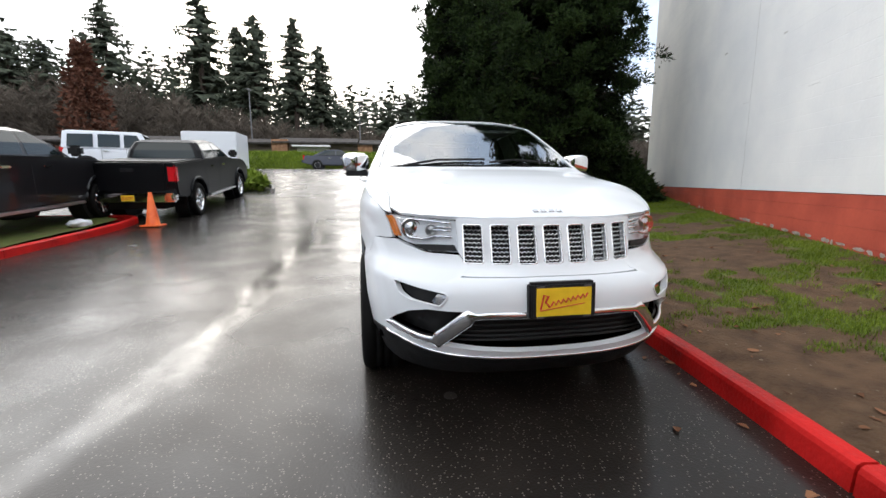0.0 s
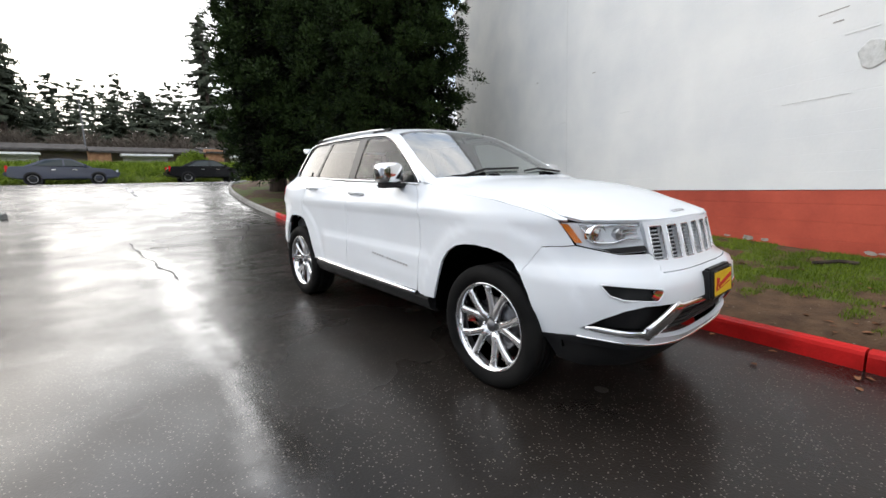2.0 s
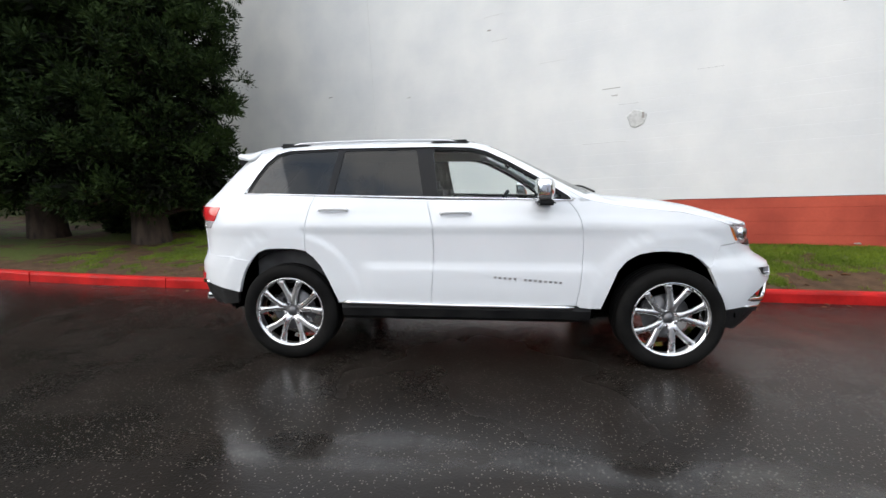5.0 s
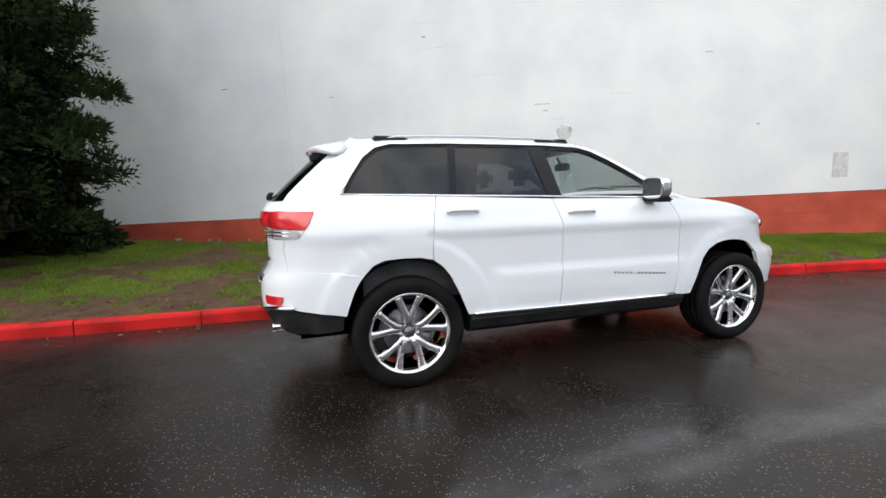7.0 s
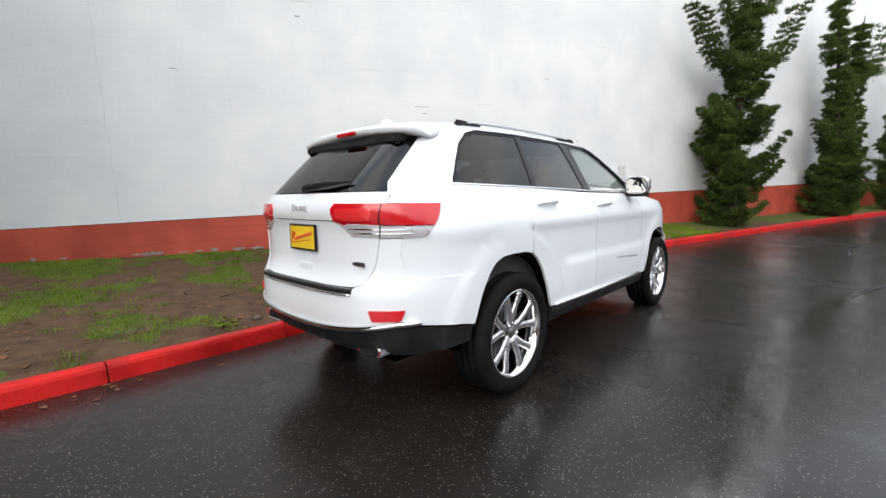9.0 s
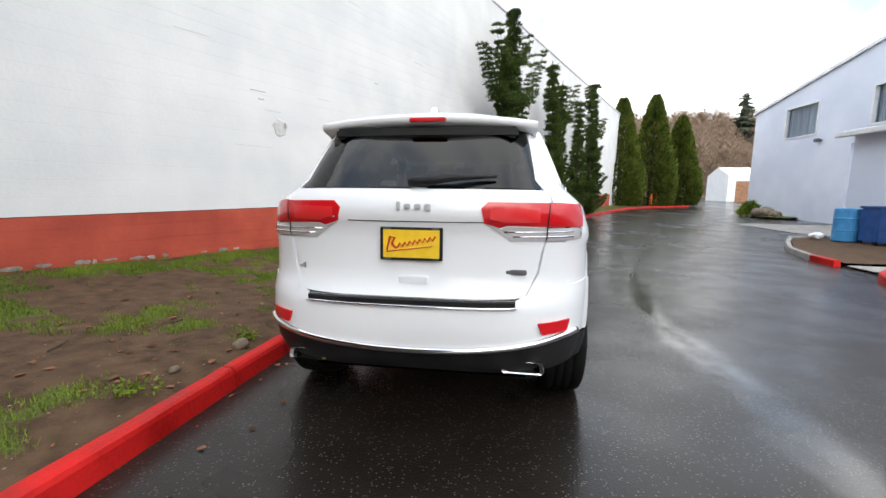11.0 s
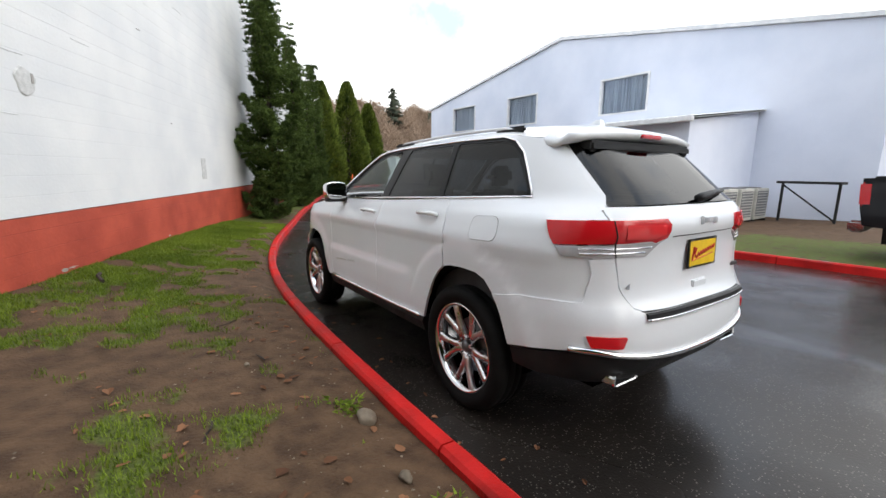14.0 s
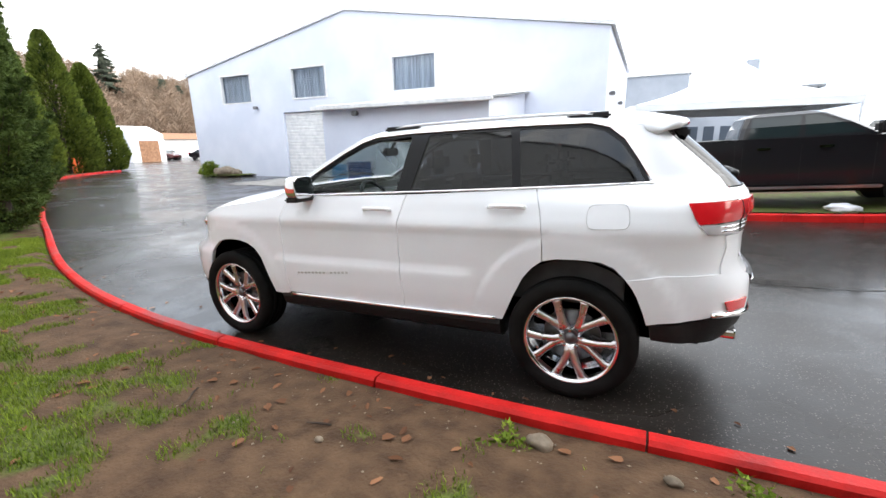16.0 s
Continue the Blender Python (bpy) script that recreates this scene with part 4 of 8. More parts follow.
    badge = text_mesh("four_wheel_drive_badge", "4x4", 0.042, satin_metal, gate, pose(tail(*tail_y(0.56, 0.885)).x - 0.008, 0.58, 0.885, 90, 0, -90) @ pose(0, 0, 0, 0, 7, 0) @ Matrix.Diagonal((2.0, 1, 1, 1)))
    # spoiler
    bm = bmesh.new()
    rows = []
    for i in range(17):
        y = -0.60 + 0.075 * i
        f = abs(y) / 0.60
        zt = top(-1.84, y * 0.98).z
        xe = -2.06 + 0.07 * f**3
        rows.append([bm.verts.new((x, y, z)) for x, z in ((-1.80, top(-1.80, y * 0.98).z + 0.002), (-1.90, zt - 0.012), (xe + 0.02, 1.688 - 0.03 * f**2), (xe, 1.672 - 0.03 * f**2), (xe + 0.012, 1.645 - 0.03 * f**2), (xe + 0.10, 1.628 - 0.03 * f**2), (-1.88, 1.618 - 0.03 * f**2), (-1.82, 1.64 - 0.03 * f**2))])
    for a, b in zip(rows, rows[1:]):
        for j in range(8):
            bm.faces.new((a[j], a[(j + 1) % 8], b[(j + 1) % 8], b[j]))
    bm.faces.new(rows[0])
    bm.faces.new(rows[-1])
    sp = part("spoiler", bm, paint, car, "white roof spoiler", True)
    bm = bmesh.new()
    box(bm, -2.068, -2.0, -0.12, 0.08, 1.645, 1.668, None, 0.006)
    part("brake_light", bm, red_lens, sp, "red high brake light")
    bm = bmesh.new()
    box(bm, -2.045, -1.93, -0.50, 0.50, 1.562, 1.622, None, 0.015)
    part("spoiler_underside", bm, black_plastic, sp, "black underside")
    bm = bmesh.new()
    a, b = tail(*tail_y(-0.02, 1.315)), tail(*tail_y(-0.40, 1.345))
    tube(bm, [a + Vector((-0.03, 0.03, -0.005)), a + Vector((-0.035, 0, 0)), (a + b) / 2 + Vector((-0.035, 0, 0.008)), b + Vector((-0.02, 0, 0))], [0.02, 0.026, 0.017, 0.006], 8)
    part("rear_wiper", bm, black_plastic, gate, "black rear wiper", True)
    bm = bmesh.new()
    fin = [(-1.60, 0.0), (-1.70, 0.045), (-1.73, 0.045), (-1.74, 0.0)]
    z0 = top(-1.7, 0).z - 0.004
    vs = [[bm.verts.new((x, sy * (0.028 - 0.25 * z), z0 + z)) for x, z in fin] for sy in (-1, 1)]
    bm.faces.new(vs[0]), bm.faces.new(vs[1][::-1])
    for j in range(4):
        bm.faces.new((vs[0][j], vs[0][(j + 1) % 4], vs[1][(j + 1) % 4], vs[1][j]))
    part("roof_antenna", bm, paint, car, "white antenna fin")
    # side lettering that cannot be read, as a thin grey bar
    for s in (-1, 1):
        bm = bmesh.new()
        n = 0
        for k in range(14):
            if k == 5:
                continue
            x = 0.17 + 0.037 * k
            z = 0.698 - 0.075 * (x - 0.15)
            p = side(s)(x, z)
            box(bm, -0.010, 0.010, -0.0025, 0.0025, -0.008, 0.008, Matrix.Translation(p))
        tagged(part("door_lettering", bm, satin_metal, car, "row of small grey bars"), kind="stuff")
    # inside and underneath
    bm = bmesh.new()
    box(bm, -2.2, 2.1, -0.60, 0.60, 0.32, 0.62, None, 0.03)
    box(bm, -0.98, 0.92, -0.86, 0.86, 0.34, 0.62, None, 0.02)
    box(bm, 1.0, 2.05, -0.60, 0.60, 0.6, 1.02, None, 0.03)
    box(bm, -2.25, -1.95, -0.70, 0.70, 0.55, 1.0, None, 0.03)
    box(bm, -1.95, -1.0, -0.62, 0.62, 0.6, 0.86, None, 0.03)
    part("underbody", bm, recess_shade_m, car, "chassis and floor coloured near-black for the shade beneath")
    bm = bmesh.new()
    box(bm, 0.42, 1.0, -0.78, 0.78, 0.95, 1.19, None, 0.05)
    box(bm, 0.36, 0.52, 0.22, 0.58, 1.1, 1.24, None, 0.03)
    part("dashboard", bm, interior_grey, car, "dark grey dashboard")
    for s in (-1, 1):
        bm = bmesh.new()
        box(bm, -1.75, 0.75, 0.79, 0.83, 0.6, 1.235, Matrix.Diagonal((1, s, 1, 1)), 0.01)
        part("door_lining", bm, interior_grey, car, "dark lining")
    bm = bmesh.new()
    lathe_ring(bm, 0.185, 0.016, pose(0.24, 0.36, 1.16, 0, -62, 0))
    tube(bm, [(0.24, 0.36, 1.16), (0.42, 0.36, 1.09)], 0.05, 10)
    tube(bm, [(0.24 - 0.0, 0.19, 1.16), (0.245, 0.36, 1.155), (0.24, 0.53, 1.16)], 0.018, 6)
    part("steering_wheel", bm, black_plastic, car, "black steering wheel", True)
    for sx, cols in ((-0.22, (-0.37, 0.37)), (-1.08, (-0.42, 0.0, 0.42))):
        for y in cols:
            seat = new("car_seat")
            seat.parent = car
            for nm, q in (("seat_cushion", (0.0, 0.52, -0.25, 0.25, 0.62, 0.80)), ("seat_back", (-0.16, 0.02, -0.24, 0.24, 0.76, 1.34)), ("headrest", (-0.20, -0.08, -0.13, 0.13, 1.38, 1.56))):
                bm = bmesh.new()
                box(bm, q[0] + sx, q[1] + sx, q[2] * (0.8 if len(cols) == 3 else 1) + y, q[3] * (0.8 if len(cols) == 3 else 1) + y, q[4], q[5] - (0.06 if len(cols) == 3 and nm == "headrest" else 0), None, 0.05)
                part(nm, bm, interior_grey, seat)
    bm = bmesh.new()
    box(bm, 0.28, 0.32, -0.11, 0.11, 1.53, 1.60, None, 0.012)
    tube(bm, [(0.30, 0, 1.58), (0.24, 0, 1.655)], 0.012, 6)
    part("inside_mirror", bm, black_plastic, car, "black interior mirror")
    bm = bmesh.new()
    box(bm, -1.85, 0.05, -0.56, 0.56, 1.64, 1.662, None, 0.005)
    part("headliner", bm, interior_light, car, "pale headliner")
    return car


def lathe_ring(bm, R, r, m, seg=32):
    tube(bm, [m @ Vector((R * math.cos(t), R * math.sin(t), 0)) for t in (2 * math.pi * k / seg for k in range(seg))], r, 8, True)


def text_mesh(name, body, size, material, parent, m):
    cu = bpy.data.curves.new(name, "FONT")
    cu.body, cu.size, cu.extrude, cu.align_x = body, size, 0.002, "LEFT"
    tmp = bpy.data.objects.new(name, cu)
    me = bpy.data.meshes.new_from_object(tmp)
    bpy.data.objects.remove(tmp)
    me.materials.append(material)
    ob = new(name, me)
    ob.parent = parent
    ob.matrix_basis = m
    return ob


def dealer_plate(parent, m):
    """A yellow dealer's plate; its flowing red mark is drawn as plain strokes."""
    bm = bmesh.new()
    box(bm, -0.004, 0.004, -0.15, 0.15, -0.078, 0.078, m, 0.003)
    plate = part("dealer_plate", bm, black_plastic, parent, "yellow dealer plate in a dark frame with a red mark")
    bm = bmesh.new()
    box(bm, 0.003, 0.006, -0.135, 0.135, -0.066, 0.066, m, 0.001)
    part("plate_face", bm, yellow, plate, "bright yellow")
    bm = bmesh.new()
    pts = [(-0.115, -0.032), (-0.10, 0.034), (-0.078, 0.028), (-0.092, 0.0), (-0.07, -0.022)]
    for sgn in (1,):
        tube(bm, [m @ Vector((0.008, y, z)) for y, z in pts], 0.0055, 5)
        tube(bm, [m @ Vector((0.008, -0.065 + 0.012 * k, -0.012 + 0.0025 * k + (0.012 if k % 2 else -0.006))) for k in range(16)], 0.0045, 5)
        tube(bm, [m @ Vector((0.008, -0.118, -0.038)), m @ Vector((0.008, 0.10, -0.010))], 0.0025, 5)
    part("plate_mark", bm, red_ink, plate, "red strokes")
    for z in (0.071, -0.071):
        for y in (-0.115, 0.115):
            bm = bmesh.new()
            box(bm, 0.004, 0.008, y - 0.018, y + 0.018, z - 0.004, z + 0.004, m)
            part("frame_tab", bm, dark_metal, plate)
    return plate


# ---- materials of the place ----
asphalt = mat("wet_asphalt", (0.035, 0.034, 0.033), 0.35)


def wet_asphalt(m):
    nt, b = m.node_tree, m.node_tree.nodes["Principled BSDF"]
    N = nt.nodes.new
    tc = N("ShaderNodeTexCoord")
    big, mid, grain, stones, cracks = N("ShaderNodeTexNoise"), N("ShaderNodeTexNoise"), N("ShaderNodeTexNoise"), N("ShaderNodeTexVoronoi"), N("ShaderNodeTexVoronoi")
    for n, sc, d in ((big, 0.35, 4), (mid, 1.6, 6), (grain, 90, 3)):
        n.inputs["Scale"].default_value, n.inputs["Detail"].default_value = sc, d
    stones.inputs["Scale"].default_value = 72
    for n in (big, mid, grain, stones):
        nt.links.new(tc.outputs["Object"], n.inputs["Vector"])
    # pale chips of stone in the dark binder
    chip = N("ShaderNodeMath")
    chip.operation = "LESS_THAN"
    chip.inputs[1].default_value = 0.30
    pick = N("ShaderNodeMath")
    pick.operation = "GREATER_THAN"
    pick.inputs[1].default_value = 0.74
    both = N("ShaderNodeMath")
    both.operation = "MULTIPLY"
    nt.links.new(stones.outputs["Distance"], chip.inputs[0])
    sep = N("ShaderNodeSeparateColor")
    nt.links.new(stones.outputs["Color"], sep.inputs[0])
    nt.links.new(sep.outputs[0], pick.inputs[0])
    nt.links.new(chip.outputs[0], both.inputs[0])
    nt.links.new(pick.outputs[0], both.inputs[1])
    r = N("ShaderNodeValToRGB")
    r.color_ramp.elements[0].color, r.color_ramp.elements[1].color = (0.0075, 0.0058, 0.0046, 1), (0.019, 0.0150, 0.0122, 1)
    r.color_ramp.elements[0].position, r.color_ramp.elements[1].position = 0.3, 0.7
    nt.links.new(mid.outputs["Fac"], r.inputs[0])
    mx = N("ShaderNodeMix")
    mx.data_type = "RGBA"
    mx.inputs["B"].default_value = (0.11, 0.098, 0.085, 1)
    nt.links.new(both.outputs[0], mx.inputs[0])
    nt.links.new(r.outputs[0], mx.inputs["A"])
    nt.links.new(mx.outputs["Result"], b.inputs["Base Color"])
    # film of water: smooth in the damp patches, dull where it has dried
    mr = N("ShaderNodeMapRange")
    mr.inputs["From Min"].default_value, mr.inputs["From Max"].default_value = 0.35, 0.65
    mr.inputs["To Min"].default_value, mr.inputs["To Max"].default_value = 0.45, 0.7
    nt.links.new(big.outputs["Fac"], mr.inputs["Value"])
    nt.links.new(mr.outputs[0], b.inputs["Roughness"])
    hs = N("ShaderNodeMath")
    hs.operation = "ADD"
    nt.links.new(grain.outputs["Fac"], hs.inputs[0])
    nt.links.new(stones.outputs["Distance"], hs.inputs[1])
    bp = N("ShaderNodeBump")
    bp.inputs["Strength"].default_value, bp.inputs["Distance"].default_value = 0.35, 0.004
    nt.links.new(hs.outputs[0], bp.inputs["Height"])
    nt.links.new(bp.outputs[0], b.inputs["Normal"])
    # the water itself: a thin coat with faint ripples, patchy where it drains
    fl = N("ShaderNodeMapRange")
    fl.inputs["From Min"].default_value, fl.inputs["From Max"].default_value = 0.38, 0.62
    fl.inputs["To Min"].default_value, fl.inputs["To Max"].default_value = 1.0, 0.7
    nt.links.new(mid.outputs["Fac"], fl.inputs["Value"])
    nt.links.new(fl.outputs[0], b.inputs["Coat Weight"])
    cr = N("ShaderNodeMapRange")
    cr.inputs["From Min"].default_value, cr.inputs["From Max"].default_value = 0.35, 0.65
    cr.inputs["To Min"].default_value, cr.inputs["To Max"].default_value = 0.16, 0.30
    nt.links.new(big.outputs["Fac"], cr.inputs["Value"])
    wet, wr = N("ShaderNodeAttribute"), N("ShaderNodeMix")
    wet.attribute_name = "wet"
    nt.links.new(wet.outputs["Fac"], wr.inputs[0])
    nt.links.new(cr.outputs[0], wr.inputs["A"])
    wr.inputs["B"].default_value = 0.11
    nt.links.new(wr.outputs["Result"], b.inputs["Coat Roughness"])
    film = N("ShaderNodeMapRange")
    film.inputs["To Min"].default_value, film.inputs["To Max"].default_value = 1.345, 1.75
    nt.links.new(wet.outputs["Fac"], film.inputs["Value"])
    nt.links.new(film.outputs[0], b.inputs["Coat IOR"])
    b.inputs["Specular IOR Level"].default_value = 0.08
    cb = N("ShaderNodeBump")
    cb.inputs["Strength"].default_value, cb.inputs["Distance"].default_value = 0.10, 0.004
    nt.links.new(hs.outputs[0], cb.inputs["Height"])
    calm = N("ShaderNodeMapRange")
    calm.inputs["To Min"].default_value, calm.inputs["To Max"].default_value = 0.10, 0.03
    nt.links.new(wet.outputs["Fac"], calm.inputs["Value"])
    nt.links.new(calm.outputs[0], cb.inputs["Strength"])
    nt.links.new(cb.outputs[0], b.inputs["Coat Normal"])


wet_asphalt(asphalt)
crack_m = tint(mat("crack_filler", (0.012, 0.012, 0.012), 0.5, spec=0.3), (0.008, 0.008, 0.008), (0.02, 0.02, 0.02), 6)
line_m = tint(mat("worn_line_paint", (0.5, 0.5, 0.48), 0.6), (0.10, 0.10, 0.10), (0.62, 0.62, 0.60), 5, 6, w=(0.4, 0.6))
concrete = tint(mat("concrete", (0.3, 0.29, 0.27), 0.8), (0.20, 0.19, 0.175), (0.34, 0.325, 0.30), 2.5, 6, 0.3, bump=0.3, bump_scale=60)
white_wall = tint(mat("white_wall_paint", (0.76, 0.77, 0.76), 0.75), (0.70, 0.71, 0.71), (0.80, 0.80, 0.78), 0.9, 6, 0.06, bump=0.25, bump_scale=24)
red_wall = tint(mat("red_wall_paint", (0.45, 0.07, 0.035), 0.7), (0.36, 0.050, 0.026), (0.52, 0.085, 0.045), 1.6, 6, 0.15, bump=0.3, bump_scale=26)
kerb_red = tint(mat("red_kerb_paint", (0.5, 0.02, 0.017), 0.5, spec=0.22), (0.29, 0.007, 0.006), (0.58, 0.014, 0.012), 3.0, 7, 0.25, rough=(0.35, 0.65), bump=0.4, bump_scale=45, w=(0.3, 0.6))
patch_m = tint(mat("plaster_patch", (0.62, 0.62, 0.60), 0.85), (0.52, 0.52, 0.50), (0.68, 0.68, 0.66), 14, 5, bump=0.6, bump_scale=50)
mark_m = mat("wall_scuff", (0.36, 0.34, 0.31), 0.9)
bark = tint(mat("bark", (0.06, 0.045, 0.035), 0.95), (0.020, 0.014, 0.011), (0.065, 0.046, 0.034), 9, 6, 0.3, bump=0.8, bump_scale=25, stretch=(1, 1, 0.25))


def leafy(name, lo, hi):
    """Foliage whose clumps differ in tone."""
    m = mat(name, hi, 0.8, spec=0.12)
    nt, b = m.node_tree, m.node_tree.nodes["Principled BSDF"]
    g, r = nt.nodes.new("ShaderNodeNewGeometry"), nt.nodes.new("ShaderNodeValToRGB")
    tc, n, ad = nt.nodes.new("ShaderNodeTexCoord"), nt.nodes.new("ShaderNodeTexNoise"), nt.nodes.new("ShaderNodeMath")
    n.inputs["Scale"].default_value = 1.1
    ad.operation = "MULTIPLY_ADD"
    ad.inputs[1].default_value = 0.45
    nt.links.new(tc.outputs["Object"], n.inputs["Vector"])
    nt.links.new(g.outputs["Random Per Island"], ad.inputs[0])
    nt.links.new(n.outputs["Fac"], ad.inputs[2])
    r.color_ramp.elements[0].position, r.color_ramp.elements[1].position = 0.4, 1.0
    r.color_ramp.elements[0].color, r.color_ramp.elements[1].color = (*lo, 1), (*hi, 1)
    nt.links.new(ad.outputs[0], r.inputs[0])
    nt.links.new(r.outputs[0], b.inputs["Base Color"])
    return m


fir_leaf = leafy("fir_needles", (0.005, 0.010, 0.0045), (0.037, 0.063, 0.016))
# near-black copy of the fir needles, coloured for the crown's inner shade
shaded_leaf = leafy("shaded_inner_needles", (0.003, 0.004, 0.0025), (0.009, 0.012, 0.005))
spruce_leaf = leafy("spruce_needles", (0.022, 0.038, 0.010), (0.095, 0.140, 0.032))
hedge_leaf = leafy("cypress_hedge", (0.028, 0.048, 0.008), (0.15, 0.19, 0.03))
# distant needles: haze is put into the colour, paler and greyer
hazed_leaf = leafy("far_fir", (0.038, 0.047, 0.036), (0.095, 0.108, 0.074))
# tan of dry brush, raised in colour to hold the distance haze
brush_m = leafy("hazed_tan_brush", (0.17, 0.12, 0.085), (0.40, 0.30, 0.22))
# brown twigs, lifted and greyed in colour to stand for haze
bare_m = leafy("hazed_bare_twigs", (0.06, 0.049, 0.040), (0.15, 0.124, 0.100))
rust_m = leafy("rust_leaves", (0.07, 0.03, 0.02), (0.16, 0.07, 0.045))
grass_blade = leafy("grass_blades", (0.060, 0.100, 0.010), (0.20, 0.265, 0.030))
dead_leaf = leafy("dead_leaves", (0.07, 0.032, 0.018), (0.26, 0.125, 0.065))
stone_m = tint(mat("stone", (0.25, 0.22, 0.18), 0.8), (0.11, 0.085, 0.058), (0.25, 0.20, 0.145), 9, 5, bump=0.5, bump_scale=40)


def turf(name, scale, bias):
    """Wet earth with worn patches of grass in it."""
    m = mat(name, (0.1, 0.1, 0.04), 0.9, spec=0.3)
    nt, b = m.node_tree, m.node_tree.nodes["Principled BSDF"]
    N = nt.nodes.new
    tc, n1, n2, n3, r1, r2, r3, mx, bp = N("ShaderNodeTexCoord"), N("ShaderNodeTexNoise"), N("ShaderNodeTexNoise"), N("ShaderNodeTexNoise"), N("ShaderNodeValToRGB"), N("ShaderNodeValToRGB"), N("ShaderNodeValToRGB"), N("ShaderNodeMix"), N("ShaderNodeBump")
    for n, sc, d in ((n1, scale, 5), (n2, 7, 6), (n3, 45, 4)):
        n.inputs["Scale"].default_value, n.inputs["Detail"].default_value = sc, d
        nt.links.new(tc.outputs["Object"], n.inputs["Vector"])
    at = N("ShaderNodeAttribute")
    at.attribute_name = "lush"
    ad = N("ShaderNodeMath")
    ad.operation = "ADD"
    nt.links.new(n1.outputs["Fac"], ad.inputs[0])
    nt.links.new(at.outputs["Fac"], ad.inputs[1])
    r1.color_ramp.elements[0].position, r1.color_ramp.elements[1].position = bias - 0.03, bias + 0.15
    nt.links.new(ad.outputs[0], r1.inputs[0])
    for r, lo, hi, src in ((r2, (0.055, 0.030, 0.0155), (0.114, 0.067, 0.036), n2), (r3, (0.042, 0.056, 0.011), (0.115, 0.140, 0.025), n3)):
        r.color_ramp.elements[0].position, r.color_ramp.elements[1].position = 0.33, 0.68
        r.color_ramp.elements[0].color, r.color_ramp.elements[1].color = (*lo, 1), (*hi, 1)
        nt.links.new(src.outputs["Fac"], r.inputs[0])
    mx.data_type = "RGBA"
    nt.links.new(r1.outputs[0], mx.inputs[0])
    nt.links.new(r2.outputs[0], mx.inputs["A"])
    nt.links.new(r3.outputs[0], mx.inputs["B"])
    nt.links.new(mx.outputs["Result"], b.inputs["Base Color"])
    bp.inputs["Strength"].default_value, bp.inputs["Distance"].default_value = 0.7, 0.02
    nt.links.new(n3.outputs["Fac"], bp.inputs["Height"])
    nt.links.new(bp.outputs[0], b.inputs["Normal"])
    return m


verge_m = turf("worn_turf", 6.0, 0.50)
siding = tint(mat("pale_siding", (0.66, 0.70, 0.80), 0.6), (0.60, 0.645, 0.75), (0.70, 0.735, 0.83), 0.5, 6, 0.08, bump=0.2, bump_scale=30)
grey_siding = tint(mat("grey_siding", (0.42, 0.45, 0.50), 0.7), (0.36, 0.39, 0.44), (0.47, 0.50, 0.55), 0.5, 6)
trim_m = tint(mat("white_trim", (0.72, 0.73, 0.74), 0.5), (0.64, 0.65, 0.66), (0.78, 0.78, 0.78), 4)
door_grey = tint(mat("grey_steel_door", (0.25, 0.26, 0.27), 0.5), (0.22, 0.23, 0.24), (0.29, 0.30, 0.31), 3)
roof_m = tint(mat("dark_roofing", (0.06, 0.055, 0.05), 0.95, spec=0.05), (0.04, 0.036, 0.034), (0.08, 0.073, 0.07), 2.5, 6, 0.2)
curtain = tint(mat("grey_curtain", (0.22, 0.22, 0.23), 0.9), (0.30, 0.31, 0.33), (0.62, 0.63, 0.66), 3, 3, stretch=(4, 4, 0.15))
pane_m = mat("window_glass", (0.10, 0.12, 0.15), 0.06)
pane_m.node_tree.nodes["Principled BSDF"].inputs["Specular IOR Level"].default_value = 0.8
brick_m = tint(mat("tan_brick", (0.30, 0.16, 0.09), 0.85), (0.24, 0.12, 0.065), (0.38, 0.21, 0.12), 4, 5, 0.2)
dark_paint = coated("black_truck_paint", (0.004, 0.004, 0.005), 0.4, 0.10)
grey_paint = coated("dark_grey_truck_paint", (0.011, 0.0105, 0.012), 0.3, 0.4)
blue_paint = coated("dark_blue_car_paint", (0.014, 0.02, 0.045), 0.35, 0.5)
white_paint = coated("white_vehicle_paint", (0.72, 0.74, 0.78), 0.4)
maroon_paint = coated("maroon_car_paint", (0.10, 0.012, 0.012), 0.3)
dark_glass = mat("dark_vehicle_glass", (0.016, 0.024, 0.025), 0.05)
dark_glass.node_tree.nodes["Principled BSDF"].inputs["Specular IOR Level"].default_value = 0.45
for _m in (dark_paint, grey_paint):
    _m.node_tree.nodes["Principled BSDF"].inputs["Specular IOR Level"].default_value = 0.16
orange = tint(mat("orange_plastic", (0.85, 0.13, 0.02), 0.5), (0.75, 0.10, 0.015), (0.9, 0.17, 0.03), 6)
canvas = tint(mat("white_canvas", (0.82, 0.83, 0.84), 0.7), (0.78, 0.79, 0.80), (0.85, 0.85, 0.85), 1)
blue_plastic = tint(mat("blue_bin_plastic", (0.012, 0.06, 0.22), 0.5), (0.01, 0.05, 0.18), (0.02, 0.08, 0.27), 5)
light_blue_plastic = tint(mat("light_blue_plastic", (0.04, 0.24, 0.50), 0.45), (0.03, 0.20, 0.44), (0.06, 0.28, 0.55), 5)
beige_metal = tint(mat("beige_metal", (0.50, 0.49, 0.44), 0.5), (0.44, 0.43, 0.38), (0.55, 0.54, 0.49), 4)
white_bag = tint(mat("white_plastic_bag", (0.75, 0.76, 0.78), 0.45), (0.65, 0.66, 0.68), (0.82, 0.82, 0.84), 8, bump=0.8, bump_scale=20)

